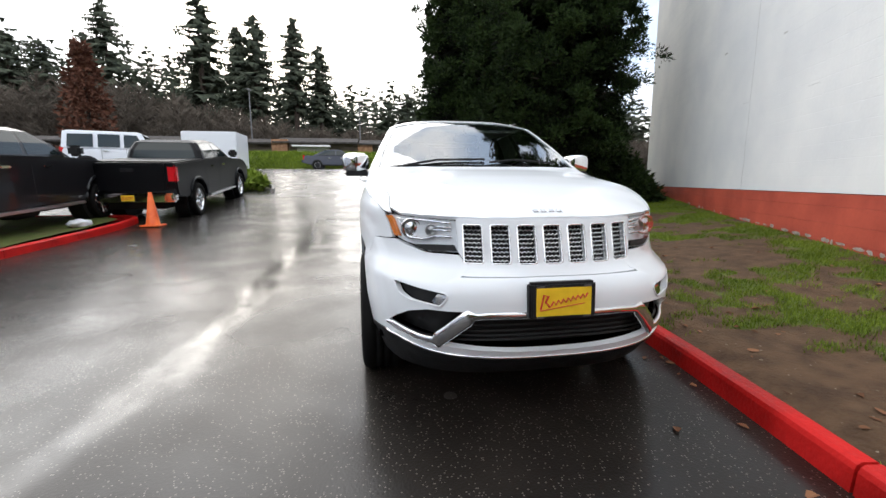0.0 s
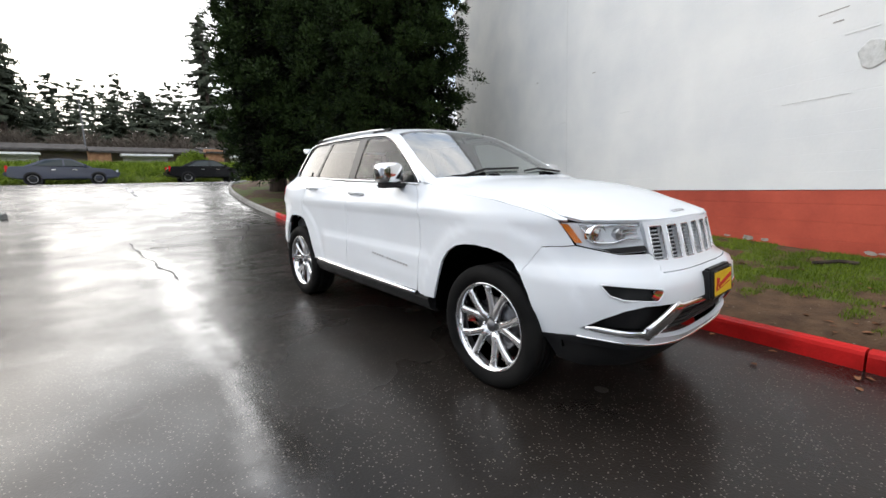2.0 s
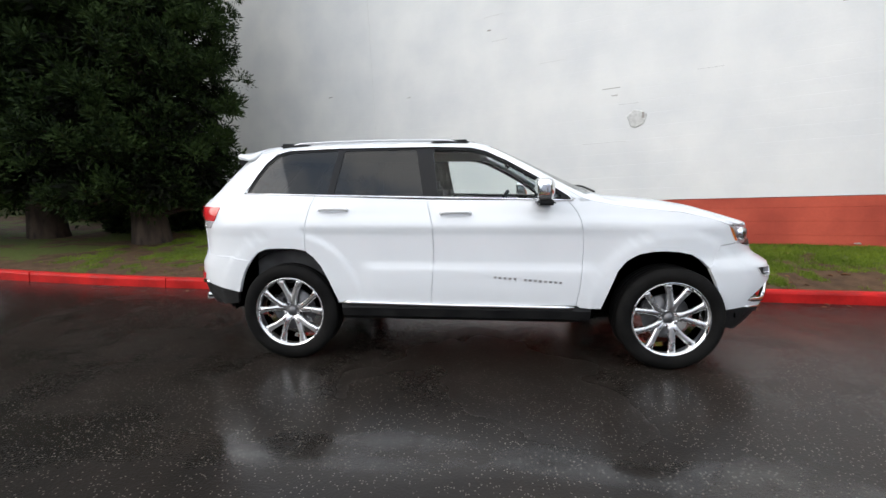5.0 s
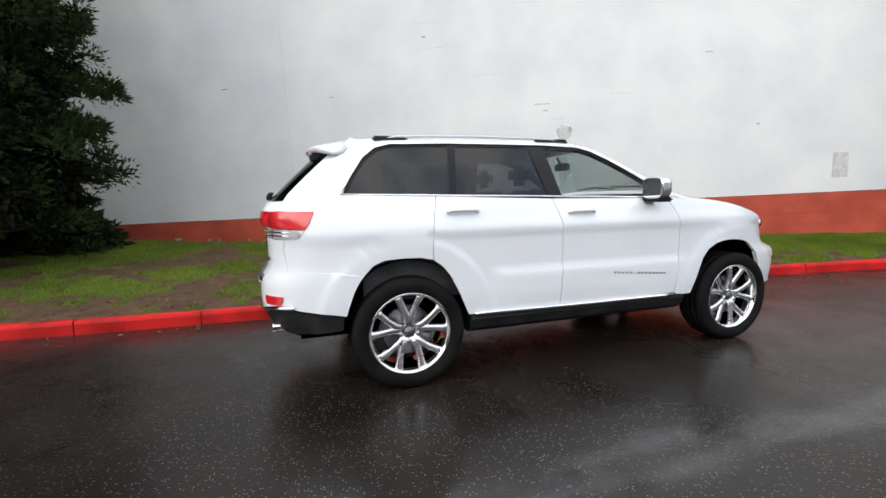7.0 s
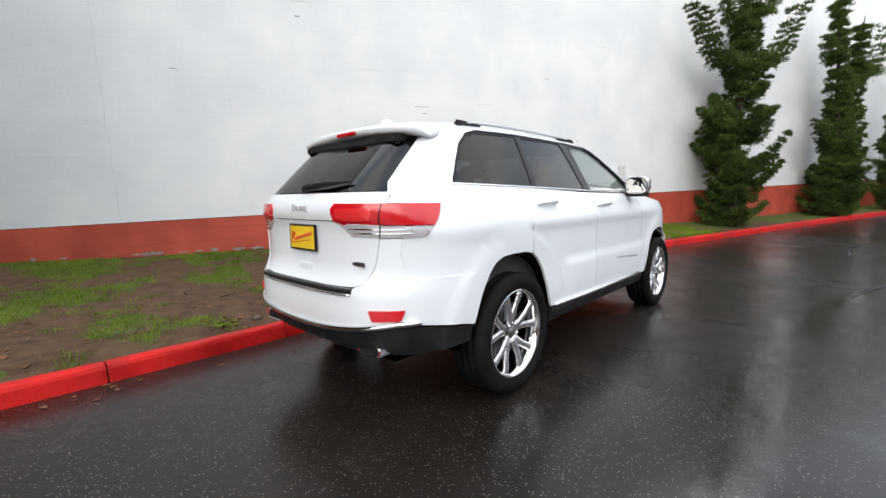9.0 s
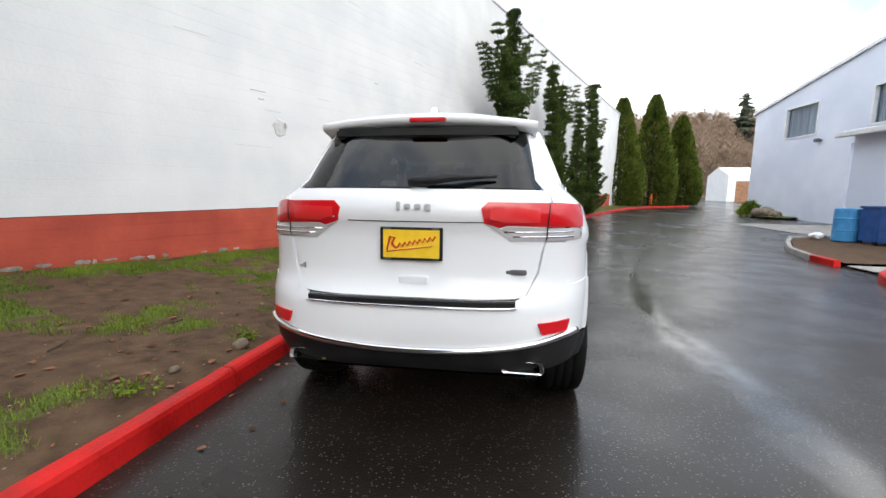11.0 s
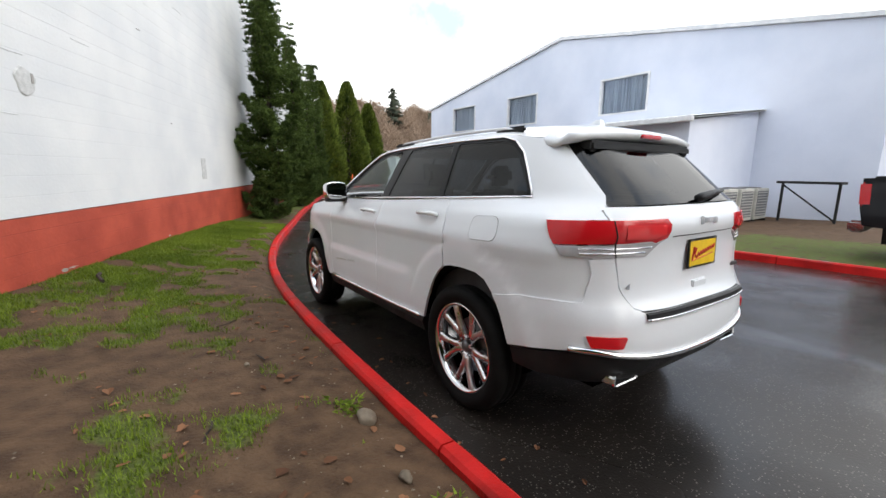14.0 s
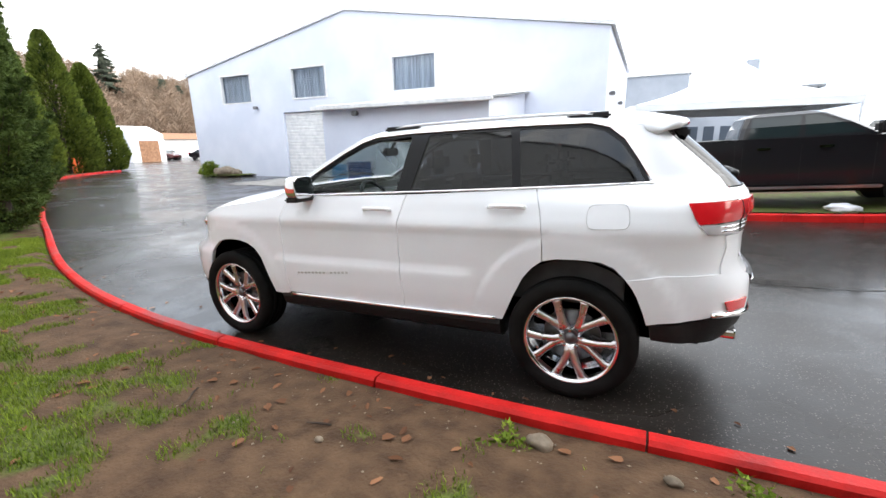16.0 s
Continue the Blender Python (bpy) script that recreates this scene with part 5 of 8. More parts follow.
# ---- ground, kerbs, turf ----
rnd = random.Random(7)


def strip_grid(name, xs, edge_a, edge_b, zf, n, material, lush=None):
    """A sheet between two curves over x, of n cells across."""
    verts, faces, lu = [], [], []
    for x in xs:
        a, b = edge_a(x), edge_b(x)
        for j in range(n + 1):
            f = j / n
            y = a + (b - a) * f
            verts.append((x, y, zf(x, y, f)))
            lu.append(lush(x, y, f) if lush else 0.0)
    k = n + 1
    for i in range(len(xs) - 1):
        for j in range(n):
            faces.append((i * k + j, (i + 1) * k + j, (i + 1) * k + j + 1, i * k + j + 1))
    me = bpy.data.meshes.new(name)
    me.from_pydata(verts, [], faces)
    at = me.attributes.new("lush", "FLOAT", "POINT")
    at.data.foreach_set("value", lu)
    for q in me.polygons:
        q.use_smooth = True
    me.materials.append(material)
    return new(name, me)


SEAM = [(-7.0, -2.25), (-5.6, -2.12), (-3.6, -1.92), (-2.4, -2.04), (-0.8, -2.10), (0.1, -2.08), (0.9, -2.14), (2.0, -2.30), (2.9, -2.52), (3.7, -2.77), (5.5, -3.38)]


def wetness(x, y):
    """How smoothly water stands on the road: a worn, ragged seam holds a film of it."""
    if not (-6.5 < x < 4.2 and -3.6 < y < -1.2):
        return 0.0
    o = y - along(SEAM, x)
    width = 0.10 + 0.24 * max(0, noise.noise(Vector((x * 0.7 + 2.2, 0, 2))) + 0.3) * sstep(2.2, 0.9, x)
    ragged = 0.5 + 0.9 * noise.noise(Vector((x * 2.2, y * 7, 3))) + 0.5 * noise.noise(Vector((x * 9, y * 14, 6)))
    return max(0.0, min(1.0, (1.15 * math.exp(-((o / width) ** 2)) * (0.55 + ragged) - 0.12) * sstep(-6.5, -5.6, x) * sstep(4.2, 3.0, x)))


gx = [-600, -300, -150, -90, -60, -45] + [-38 + 0.5 * i for i in range(62)] + [-7 + 0.06 * i for i in range(192)] + [4.75 + 0.5 * i for i in range(74)] + [42, 50, 65, 90, 150, 300, 600]
gy = [-600, -150, -60, -30, -15, -8, -5, -4] + [-3.4 + 0.05 * i for i in range(42)] + [-1, 0, 2, 5, 12, 30, 60, 150, 600]
me = bpy.data.meshes.new("ground")
me.from_pydata([(x, y, ground_z(x)) for x in gx for y in gy], [], [(i * len(gy) + j, (i + 1) * len(gy) + j, (i + 1) * len(gy) + j + 1, i * len(gy) + j + 1) for i in range(len(gx) - 1) for j in range(len(gy) - 1)])
me.attributes.new("wet", "FLOAT", "POINT").data.foreach_set("value", [wetness(x, y) for x in gx for y in gy])
me.polygons.foreach_set("use_smooth", [True] * len(me.polygons))
me.materials.append(asphalt)
ground = tagged(new("ground", me), "dark wet asphalt with pale stone chips and tar cracks", "road", kind="structure")


def lushness(x, f):
    """More grass at the wall's foot and away from the trodden middle."""
    return 0.21 * sstep(0.52, 0.86, f) + 0.17 * sstep(0.25, 0.55, f) * sstep(0.0, 2.0, x) + 0.30 * sstep(3.2, 5.5, x) + 0.10 * sstep(-2, -3.2, x) + 0.18 * sstep(-3.4, -5, x) - 0.05 * sstep(0.35, 0.1, f) * sstep(4.0, 2.5, x)


def grassiness(x, y, f):
    """Patches of grass at two sizes."""
    return noise.noise(Vector((x * 1.25, y * 1.25, 0.3))) * 0.55 + 0.5 * noise.noise(Vector((x * 4, y * 4, 7))) + lushness(x, f)


def verge_z(x, y, f):
    base = ground_z(x) + 0.125 - 0.055 * sstep(0.10, 0.0, f)
    rise = {True: 0.30, False: 0.10 + 0.20 * sstep(12, 4, x)}[x < 4]
    return base + rise * (f * 0.75 + 0.25 * f * f) - 0.02 * math.sin(f * math.pi) + 0.018 * noise.noise(Vector((x * 1.6, y * 1.6, 0))) + 0.008 * noise.noise(Vector((x * 6, y * 6, 3)))


def verge_edge(x):
    return max(kerb_y(x) + 0.5, wall_y(x) + 0.06) if x > -8.8 else min(kerb_y(x) + 9.0, 11.5)


vx = [-30 + 0.15 * i for i in range(427)]
verge = strip_grid("verge", vx, lambda x: kerb_y(x) + 0.115, verge_edge, verge_z, 40, verge_m, lambda x, y, f: 1.5 * (grassiness(x, y, f) - 0.20))
tagged(verge, "worn grass verge with bare brown earth", "verge", kind="structure")


def verge_at(x, y):
    a, b = kerb_y(x) + 0.115, verge_edge(x)
    return verge_z(x, y, min(1, max(0, (y - a) / (b - a))))


def kerb_piece(name, pts, parent, material, h=0.135, w=0.125):
    """One length of kerb along (x, y) points; the road lies to the right of its course when s is 1."""
    bm = bmesh.new()
    rows = []
    for i, (x, y) in enumerate(pts):
        a, b = pts[max(0, i - 1)], pts[min(len(pts) - 1, i + 1)]
        d = Vector((b[0] - a[0], b[1] - a[1], 0)).normalized()
        n = Vector((-d.y, d.x, 0))
        z = ground_z(x)
        jit = 0.004 * noise.noise(Vector((x * 5, y * 5, 1)))
        prof = ((0.0, -0.1), (0.012, h - 0.035), (0.022 + jit, h - 0.012), (0.04, h + jit), (w - 0.02, h + jit), (w, h - 0.02), (w + 0.005, -0.1))
        rows.append([bm.verts.new(Vector((x, y, z + zz)) + n * o) for o, zz in prof])
    for a, b in zip(rows, rows[1:]):
        for j in range(6):
            bm.faces.new((a[j], b[j], b[j + 1], a[j + 1]))
    bm.faces.new(rows[0])
    bm.faces.new(rows[-1])
    return part(name, bm, material, parent)


def kerb_run(name, curve, joints, label, red):
    root = tagged(new(name), label, "kerb", kind="structure")
    for a, b in zip(joints, joints[1:]):
        n = max(2, int(abs(b - a) / 0.15))
        kerb_piece("kerb_stone", [curve(a + (b - a) * (0.004 + 0.992 * i / n)) for i in range(n + 1)], root, kerb_red if red(0.5 * (a + b)) else concrete)
    return root


kerb_run("kerb_1", lambda x: (x, kerb_y(x)), [-19, -16.5, -14, -11.6, -9.0, -6.4, -4.3, -3.2, -1.9, -0.3, 1.3, 3.0, 4.9, 7.0, 9.2, 11.6, 14.2, 17, 20, 23, 26, 28.6, 30.6, 32.4, 33.8, 34.8], "kerb painted red, worn and chipped, beside the wet road", lambda x: x > -8)

ISLAND = [(4.0, -10.8), (4.05, -9.0), (3.95, -7.4), (3.6, -6.75), (2.9, -6.45), (1.5, -6.36), (0.0, -6.30), (-2.0, -6.2), (-3.5, -6.1), (-4.8, -6.0), (-5.7, -6.0), (-6.15, -6.15), (-6.35, -6.55), (-6.4, -7.4), (-6.4, -10.5)]


def island(u):
    u = min(max(u, 0), len(ISLAND) - 1)
    i = min(int(u), len(ISLAND) - 2)
    f = u - i
    p0, p1, p2, p3 = ISLAND[max(i - 1, 0)], ISLAND[i], ISLAND[i + 1], ISLAND[min(i + 2, len(ISLAND) - 1)]
    return tuple(0.5 * (2 * p1[k] + (p2[k] - p0[k]) * f + (2 * p0[k] - 5 * p1[k] + 4 * p2[k] - p3[k]) * f * f + (3 * p1[k] - p0[k] - 3 * p2[k] + p3[k]) * f**3) for k in (0, 1))


isl_root = tagged(new("kerb_2"), "red-painted kerb round a planted island", "kerb", kind="structure")
for a, b in ((0, 1.2), (1.2, 2.6), (2.6, 4), (4, 5.2), (5.2, 6.4), (6.4, 7.4), (7.4, 8.4), (8.4, 9.3), (9.3, 10.6), (10.6, 12), (12, 14)):
    kerb_piece("kerb_stone", [island(b + (a - b) * (0.003 + 0.994 * i / 14)) for i in range(15)], isl_root, kerb_red)
bed = strip_grid("island_bed", [-6.3 + 0.2 * i for i in range(52)], lambda x: -15.0, lambda x: -6.22 - 0.10 * (x + 5.7) / 9.3 - (0.9 * sstep(3.0, 3.95, x) + 0.5 * sstep(-5.8, -6.3, x)), lambda x, y, f: ground_z(x) + 0.12 + 0.03 * noise.noise(Vector((x, y, 5))), 34, verge_m, lambda x, y, f: 0.16 - 0.34 * max(sstep(0.4, 1.6, x) * sstep(-6.8, -7.3, y), sstep(-9.0, -9.8, y)))
tagged(bed, "strip of short grass with a bark-covered bed", "lawn", kind="structure")
walkway = strip_grid("walkway", [4.1 + 0.5 * i for i in range(25)], lambda x: -15.0, lambda x: -10.4, lambda x, y, f: ground_z(x) + 0.012, 6, concrete)
tagged(walkway, "damp pale concrete walkway", "walkway", kind="structure")
path_slab = strip_grid("path_slab", [4.14 + 0.13 * i for i in range(6)], lambda x: -10.4, lambda x: -6.95, lambda x, y, f: ground_z(x) + 0.045, 12, concrete)
tagged(path_slab, "damp pale concrete path to the annex door", "path", kind="structure")
ANNEX_KERB = [(4.88, -6.92), (5.6, -6.95), (6.8, -7.25), (8.2, -8.0), (9.5, -8.85), (10.0, -10.4)]
annex_kerb = tagged(new("kerb_annex"), "grey concrete kerb with a worn red end", "kerb", kind="structure")
for k, (a, b) in enumerate(zip(ANNEX_KERB, ANNEX_KERB[1:])):
    kerb_piece("kerb_stone", [(a[0] + (b[0] - a[0]) * i / 8, a[1] + (b[1] - a[1]) * i / 8) for i in range(9)], annex_kerb, kerb_red if k == 0 else concrete)
mulch = strip_grid("mulch_bed", [4.86 + 0.2 * i for i in range(26)], lambda x: -10.5, lambda x: along(ANNEX_KERB, x) - 0.05, lambda x, y, f: ground_z(x) + 0.085 + 0.03 * noise.noise(Vector((x, y, 8))), 18, verge_m, lambda x, y, f: -0.3)
tagged(mulch, "dark bark mulch between the kerb and the annex", "flower bed", kind="structure")
WEST = [(-11.6, -4.35), (-12.6, -4.55), (-14.0, -5.1), (-16.0, -6.2), (-18.0, -8.4), (-19.0, -12)]
west_root = tagged(new("kerb_3"), "plain grey concrete kerb", "kerb", kind="structure")
for a, b in zip(WEST, WEST[1:]):
    kerb_piece("kerb_stone", [(b[0] + (a[0] - b[0]) * i / 8, b[1] + (a[1] - b[1]) * i / 8) for i in range(9)], west_root, concrete)
# tar-filled cracks, a worn centre line
crack_root = tagged(new("road_cracks"), "dark tar-filled cracks in the road", "cracks", kind="structure")
for pts in ([(3.1, -2.58), (3.7, -2.77), (5.5, -3.38), (9.0, -4.85), (15.6, -7.4), (22, -9.5)], [(-2.9, -1.95), (-3.6, -1.92), (-4.6, -2.03), (-5.6, -2.12), (-7.0, -2.2)], [(-5.85, -3.8), (-6.25, -2.6), (-6.0, -1.6), (-6.0, 0.3)], [(6.5, -2.6), (7.6, -2.6), (8.5, -3.2)], [(-6, -0.4), (-7.5, 0.2), (-8.6, 0.4)]):
    bm = bmesh.new()
    rows = []
    for (x0, y0), (x1, y1) in zip(pts, pts[1:]):
        for i in range(12):
            f = i / 12
            x, y = x0 + (x1 - x0) * f, y0 + (y1 - y0) * f
            x, y = x + 0.05 * noise.noise(Vector((x * 2, y * 2, 8))), y + 0.06 * noise.noise(Vector((x * 2, y * 2, 9)))
            wd = 0.003 + 0.038 * abs(noise.noise(Vector((x * 3, y * 3, 2))))
            d = Vector((x1 - x0, y1 - y0, 0)).normalized()
            n = Vector((-d.y, d.x, 0))
            rows.append([bm.verts.new(Vector((x, y, ground_z(x) + 0.006)) + n * o) for o in (-wd, wd)])
    for a, b in zip(rows, rows[1:]):
        bm.faces.new((a[0], b[0], b[1], a[1]))
    part("crack", bm, crack_m, crack_root)
bm = bmesh.new()
for a, b in ((-15, -18),):
    rows = [[bm.verts.new((a + (b - a) * i / 8, -1.3 + o - 0.02 * i, ground_z(a + (b - a) * i / 8) + 0.005)) for o in (-0.06, 0.06)] for i in range(9)]
    for p, q in zip(rows, rows[1:]):
        bm.faces.new((p[0], q[0], q[1], p[1]))
tagged(link_mesh("road_line", bm, line_m), "worn white centre line on the road", "road line", kind="structure")

# ---- the long painted wall ----
WALL = pose(0, 4.55, 0, 0, 0, -23)
wall = tagged(new("wall_north"), "long white-painted block wall with a red band at its foot", "wall", kind="structure")
wall.matrix_world = WALL


def course_wall(name, z0, z1, s0, s1, step, depth, material, parent, proud=0.0):
    """A wall face whose block courses have shallow sunken joints."""
    bm = bmesh.new()
    prof, z = [], z0
    while z < z1 - 0.02:
        t = min(z + step, z1)
        prof += [(proud, z + 0.004), (proud, t - 0.004)]
        if t < z1 - 0.01:
            prof += [(depth + proud, t - 0.0015), (depth + proud, t + 0.0015)]
        z = t
    prof += [(0.3, z1), (0.3, z0)]
    ends = [[bm.verts.new((s, y, zz)) for y, zz in prof] for s in (s0, s1)]
    for j in range(len(prof)):
        bm.faces.new((ends[0][j], ends[0][(j + 1) % len(prof)], ends[1][(j + 1) % len(prof)], ends[1][j]))
    bm.faces.new(ends[0])
    bm.faces.new(ends[1][::-1])
    return part(name, bm, material, parent)


course_wall("wall_upper", 1.02, 7.3, -9.7, 39, 0.203, 0.0016, white_wall, wall)
course_wall("wall_band", -0.35, 1.018, -9.7, 33, 0.203, 0.004, red_wall, wall, -0.003)
course_wall("wall_band_end", -0.35, 1.018, 33.0, 39, 0.203, 0.004, white_wall, wall, -0.003)
bm = bmesh.new()
box(bm, -9.75, 39.05, -0.04, 0.36, 7.302, 7.40, None, 0.01)
part("wall_coping", bm, trim_m, wall, "plain metal coping")


def on_wall(x, y=None):
    return (x - 0.0) / math.cos(radians(23))


bm = bmesh.new()
o = [(0.13 * (1 + 0.12 * math.sin(5 * t)) * math.cos(t), 0.13 * (1 + 0.1 * math.sin(3 * t + 1)) * math.sin(t)) for t in (2 * math.pi * k / 22 for k in range(22))]
f1, f0 = [bm.verts.new((on_wall(2.67) + a, -0.012, 2.37 + b)) for a, b in o], [bm.verts.new((on_wall(2.67) + a * 1.1, 0.001, 2.37 + b * 1.1)) for a, b in o]
bm.faces.new(f1)
for j in range(22):
    bm.faces.new((f0[j], f0[(j + 1) % 22], f1[(j + 1) % 22], f1[j]))
part("wall_patch", bm, patch_m, wall, "round rough plaster patch")
bm = bmesh.new()
box(bm, on_wall(7.1) - 0.13, on_wall(7.1) + 0.13, -0.008, 0.002, 1.28, 1.72, None, 0.004)
part("wall_patch", bm, patch_m, wall, "grey rectangular plaster patch")
bm = bmesh.new()
box(bm, on_wall(2.67) + 0.07, on_wall(2.67) + 0.11, -0.016, 0, 2.36, 2.46, None, 0.004)
part("wall_scuff", bm, mark_m, wall)
for x, z, L, w in ((0.31, 4.26, 0.07, 0.025), (2.3, 2.9, 0.28, 0.010), (2.35, 2.78, 0.10, 0.014), (2.55, 2.62, 0.30, 0.008), (0.5, 4.05, 0.3, 0.006), (2.2, 2.02, 0.7, 0.006), (0.4, 4.5, 0.4, 0.005), (-1.4, 3.3, 0.10, 0.012), (-3.4, 3.6, 0.12, 0.016), (-0.6, 2.4, 0.25, 0.006), (3.6, 3.0, 0.35, 0.006), (5.0, 3.6, 0.12, 0.012), (5.8, 2.3, 0.06, 0.02), (-2.4, 2.5, 0.22, 0.006), (6.5, 4.4, 0.4, 0.005), (4.4, 5.0, 0.3, 0.006), (1.4, 3.5, 0.5, 0.005), (-4.5, 2.0, 0.2, 0.006), (8.0, 3.2, 0.2, 0.006)):
    bm = bmesh.new()
    box(bm, on_wall(x) - L / 2, on_wall(x) + L / 2, -0.005, 0.002, z - w / 2, z + w / 2, None, 0.002)
    part("wall_scuff", bm, mark_m if w > 0.009 else patch_m, wall)
chip_m = tint(mat("bare_block", (0.5, 0.48, 0.45), 0.9), (0.34, 0.32, 0.29), (0.60, 0.58, 0.55), 12, 5, bump=0.4, bump_scale=50)
rgc = random.Random(63)
for k in range(34):
    cx = rgc.choice((rgc.uniform(-5.0, 1.5), rgc.uniform(-5.0, 5.5)))
    ux, wz = on_wall(cx), verge_z(cx, wall_y(cx), 1.0)
    a0, b0 = rgc.uniform(0.02, 0.10), rgc.uniform(0.012, 0.04)
    bm = bmesh.new()
    rim = []
    for i in range(9):
        t = 2 * math.pi * i / 9
        q = rgc.uniform(0.6, 1.15)
        rim.append(bm.verts.new((ux + a0 * q * math.cos(t), -0.0065, wz + 0.03 + b0 * q * math.sin(t))))
    bm.faces.new(rim)
    bmesh.ops.solidify(bm, geom=bm.faces[:], thickness=0.003)
    part("paint_chip", bm, chip_m, wall)
bm = bmesh.new()
pts, z = [], 1.05
while z < 7.2:
    pts.append((on_wall(-2.25) + 0.025 * noise.noise(Vector((z * 3, 0, 4))), -0.001, z))
    z += 0.18
tube(bm, pts, 0.0035, 4)
part("wall_joint", bm, patch_m, wall, "hairline vertical joint")


# ---- trees and plants ----
def leaf_tris(out, c, n, spread, size, rg, droop=0.0, flat=0.6, wide=0.28):
    """A clump of n small pointed leaves round c."""
    for _ in range(n):
        d = Vector((rg.gauss(0, 1), rg.gauss(0, 1), rg.gauss(0, flat) - droop))
        if d.length < 1e-3:
            continue
        d.normalize()
        p = c + d * spread * rg.uniform(0.45, 1.0)
        q = d.cross(Vector((rg.gauss(0, 1), rg.gauss(0, 1), rg.gauss(0, 1))))
        if q.length < 1e-3:
            continue
        q.normalize()
        L = size * rg.uniform(0.7, 1.4)
        k = len(out)
        out += [p - q * L * wide, p + q * L * wide, p + d * L + Vector((0, 0, -droop * L * 0.4))]


def mesh_tris(name, pts, material, parent=None, label=""):
    me = bpy.data.meshes.new(name)
    me.from_pydata([tuple(p) for p in pts], [], [(i, i + 1, i + 2) for i in range(0, len(pts), 3)])
    me.materials.append(material)
    ob = new(name, me)
    if parent:
        ob.parent = parent
    if label:
        ob["label"] = label
    return ob


def needle_mesh(name, centres, axes, n, radii, length, wide, material, parent, label, seed, lift=0.35):
    """Tufts of n needles round each centre, pointing outwards and along the tuft's axis."""
    g = np.random.default_rng(seed)
    C, A = np.repeat(np.array(centres), n, axis=0), np.repeat(np.array(axes), n, axis=0)
    R = np.repeat(np.array(radii), n)[:, None]
    D = g.normal(size=C.shape)
    D /= np.linalg.norm(D, axis=1, keepdims=True)
    D[:, 2] *= 0.75
    D += A * 0.55
    D[:, 2] += lift * 0.5
    D /= np.linalg.norm(D, axis=1, keepdims=True)
    P = C + D * R * g.uniform(0.15, 0.9, (len(C), 1))
    Q = np.cross(D, g.normal(size=C.shape))
    Q /= np.linalg.norm(Q, axis=1, keepdims=True) + 1e-9
    L = length * g.uniform(0.6, 1.4, (len(C), 1))
    V = np.stack([P - Q * L * wide, P + Q * L * wide, P + D * L], axis=1).reshape(-1, 3)
    me = bpy.data.meshes.new(name)
    k = len(V)
    me.vertices.add(k)
    me.vertices.foreach_set("co", V.ravel())
    me.loops.add(k)
    me.loops.foreach_set("vertex_index", np.arange(k))
    me.polygons.add(k // 3)
    me.polygons.foreach_set("loop_start", np.arange(0, k, 3))
    me.update(calc_edges=True)
    me.materials.append(material)
    ob = new(name, me)
    ob.parent = parent
    if label:
        ob["label"] = label
    return ob


def fir(x, y, z, h, r, seed, low, pads, per, size):
    """A broad columnar fir: trunk, limbs and rounded pads of needles with dark hollows between them."""
    rg = random.Random(seed)
    tree = tagged(new("fir_tree"), "tall dense dark green fir growing in the verge", "tree", group="firs beside the wall")
    tree.matrix_world = pose(x, y, z)
    bm = bmesh.new()
    tube(bm, [(0, 0, -0.3), (0.02, 0, 0.12), (0.0, 0.03, h * 0.1), (0.02, 0, h * 0.4), (0, 0, h * 0.97)], [0.46, 0.36, 0.28, 0.18, 0.02], 12)
    part("trunk", bm, bark, tree, "brown bark", True)
    limbs, C, A, R = bmesh.new(), [], [], []
    for k in range(pads):
        f = (k + rg.random()) / pads
        zz = low + (h - low) * f
        a = k * 2.399963 + rg.uniform(-0.35, 0.35)
        env = r * (1 - f**2.4) ** 0.6 * (0.62 + 0.38 * sstep(0, 0.24, f)) * (1 + 0.10 * math.sin(3 * a + 11 * f) + 0.07 * math.sin(7 * a - 17 * f))
        rad = env * rg.choice((0.55, 0.8, 0.92, 1.0, 1.0, 1.05))
        big = rg.uniform(0.24, 0.46) * (1.15 - 0.4 * f) * r / 2
        c = Vector((rad * math.cos(a), rad * math.sin(a), zz + rg.uniform(-0.1, 0.1) - 0.10 * rad))
        if k % 3 == 0:
            tube(limbs, [(0, 0, zz - 0.3), (c.x * 0.6, c.y * 0.6, zz - 0.2), (c.x * 0.95, c.y * 0.95, c.z - 0.08)], [0.05, 0.03, 0.01], 4)
        for j in range(4):
            o = Vector((rg.gauss(0, 0.5), rg.gauss(0, 0.5), rg.gauss(0, 0.3))) * big
            C.append(tuple(c + o))
            A.append((0.6 * math.cos(a), 0.6 * math.sin(a), 0.55))
            R.append(big * rg.uniform(0.6, 0.95))
    tagged(part("branchwork", limbs, bark, tree), kind="stuff")
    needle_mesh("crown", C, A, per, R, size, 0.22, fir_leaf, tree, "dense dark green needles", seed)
    # the inside of the crown, its shade put into the needles' colour
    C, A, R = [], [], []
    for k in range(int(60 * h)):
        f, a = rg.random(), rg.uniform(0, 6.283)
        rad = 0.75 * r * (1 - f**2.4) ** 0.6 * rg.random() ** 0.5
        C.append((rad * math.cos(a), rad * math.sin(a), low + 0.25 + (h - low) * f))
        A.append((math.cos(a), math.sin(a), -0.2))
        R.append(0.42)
    needle_mesh("inner_crown", C, A, 60, R, 0.16, 0.26, shaded_leaf, tree, "inner twigs and needles, coloured dark for the shade within the crown", seed + 7, -0.2)
    return tree


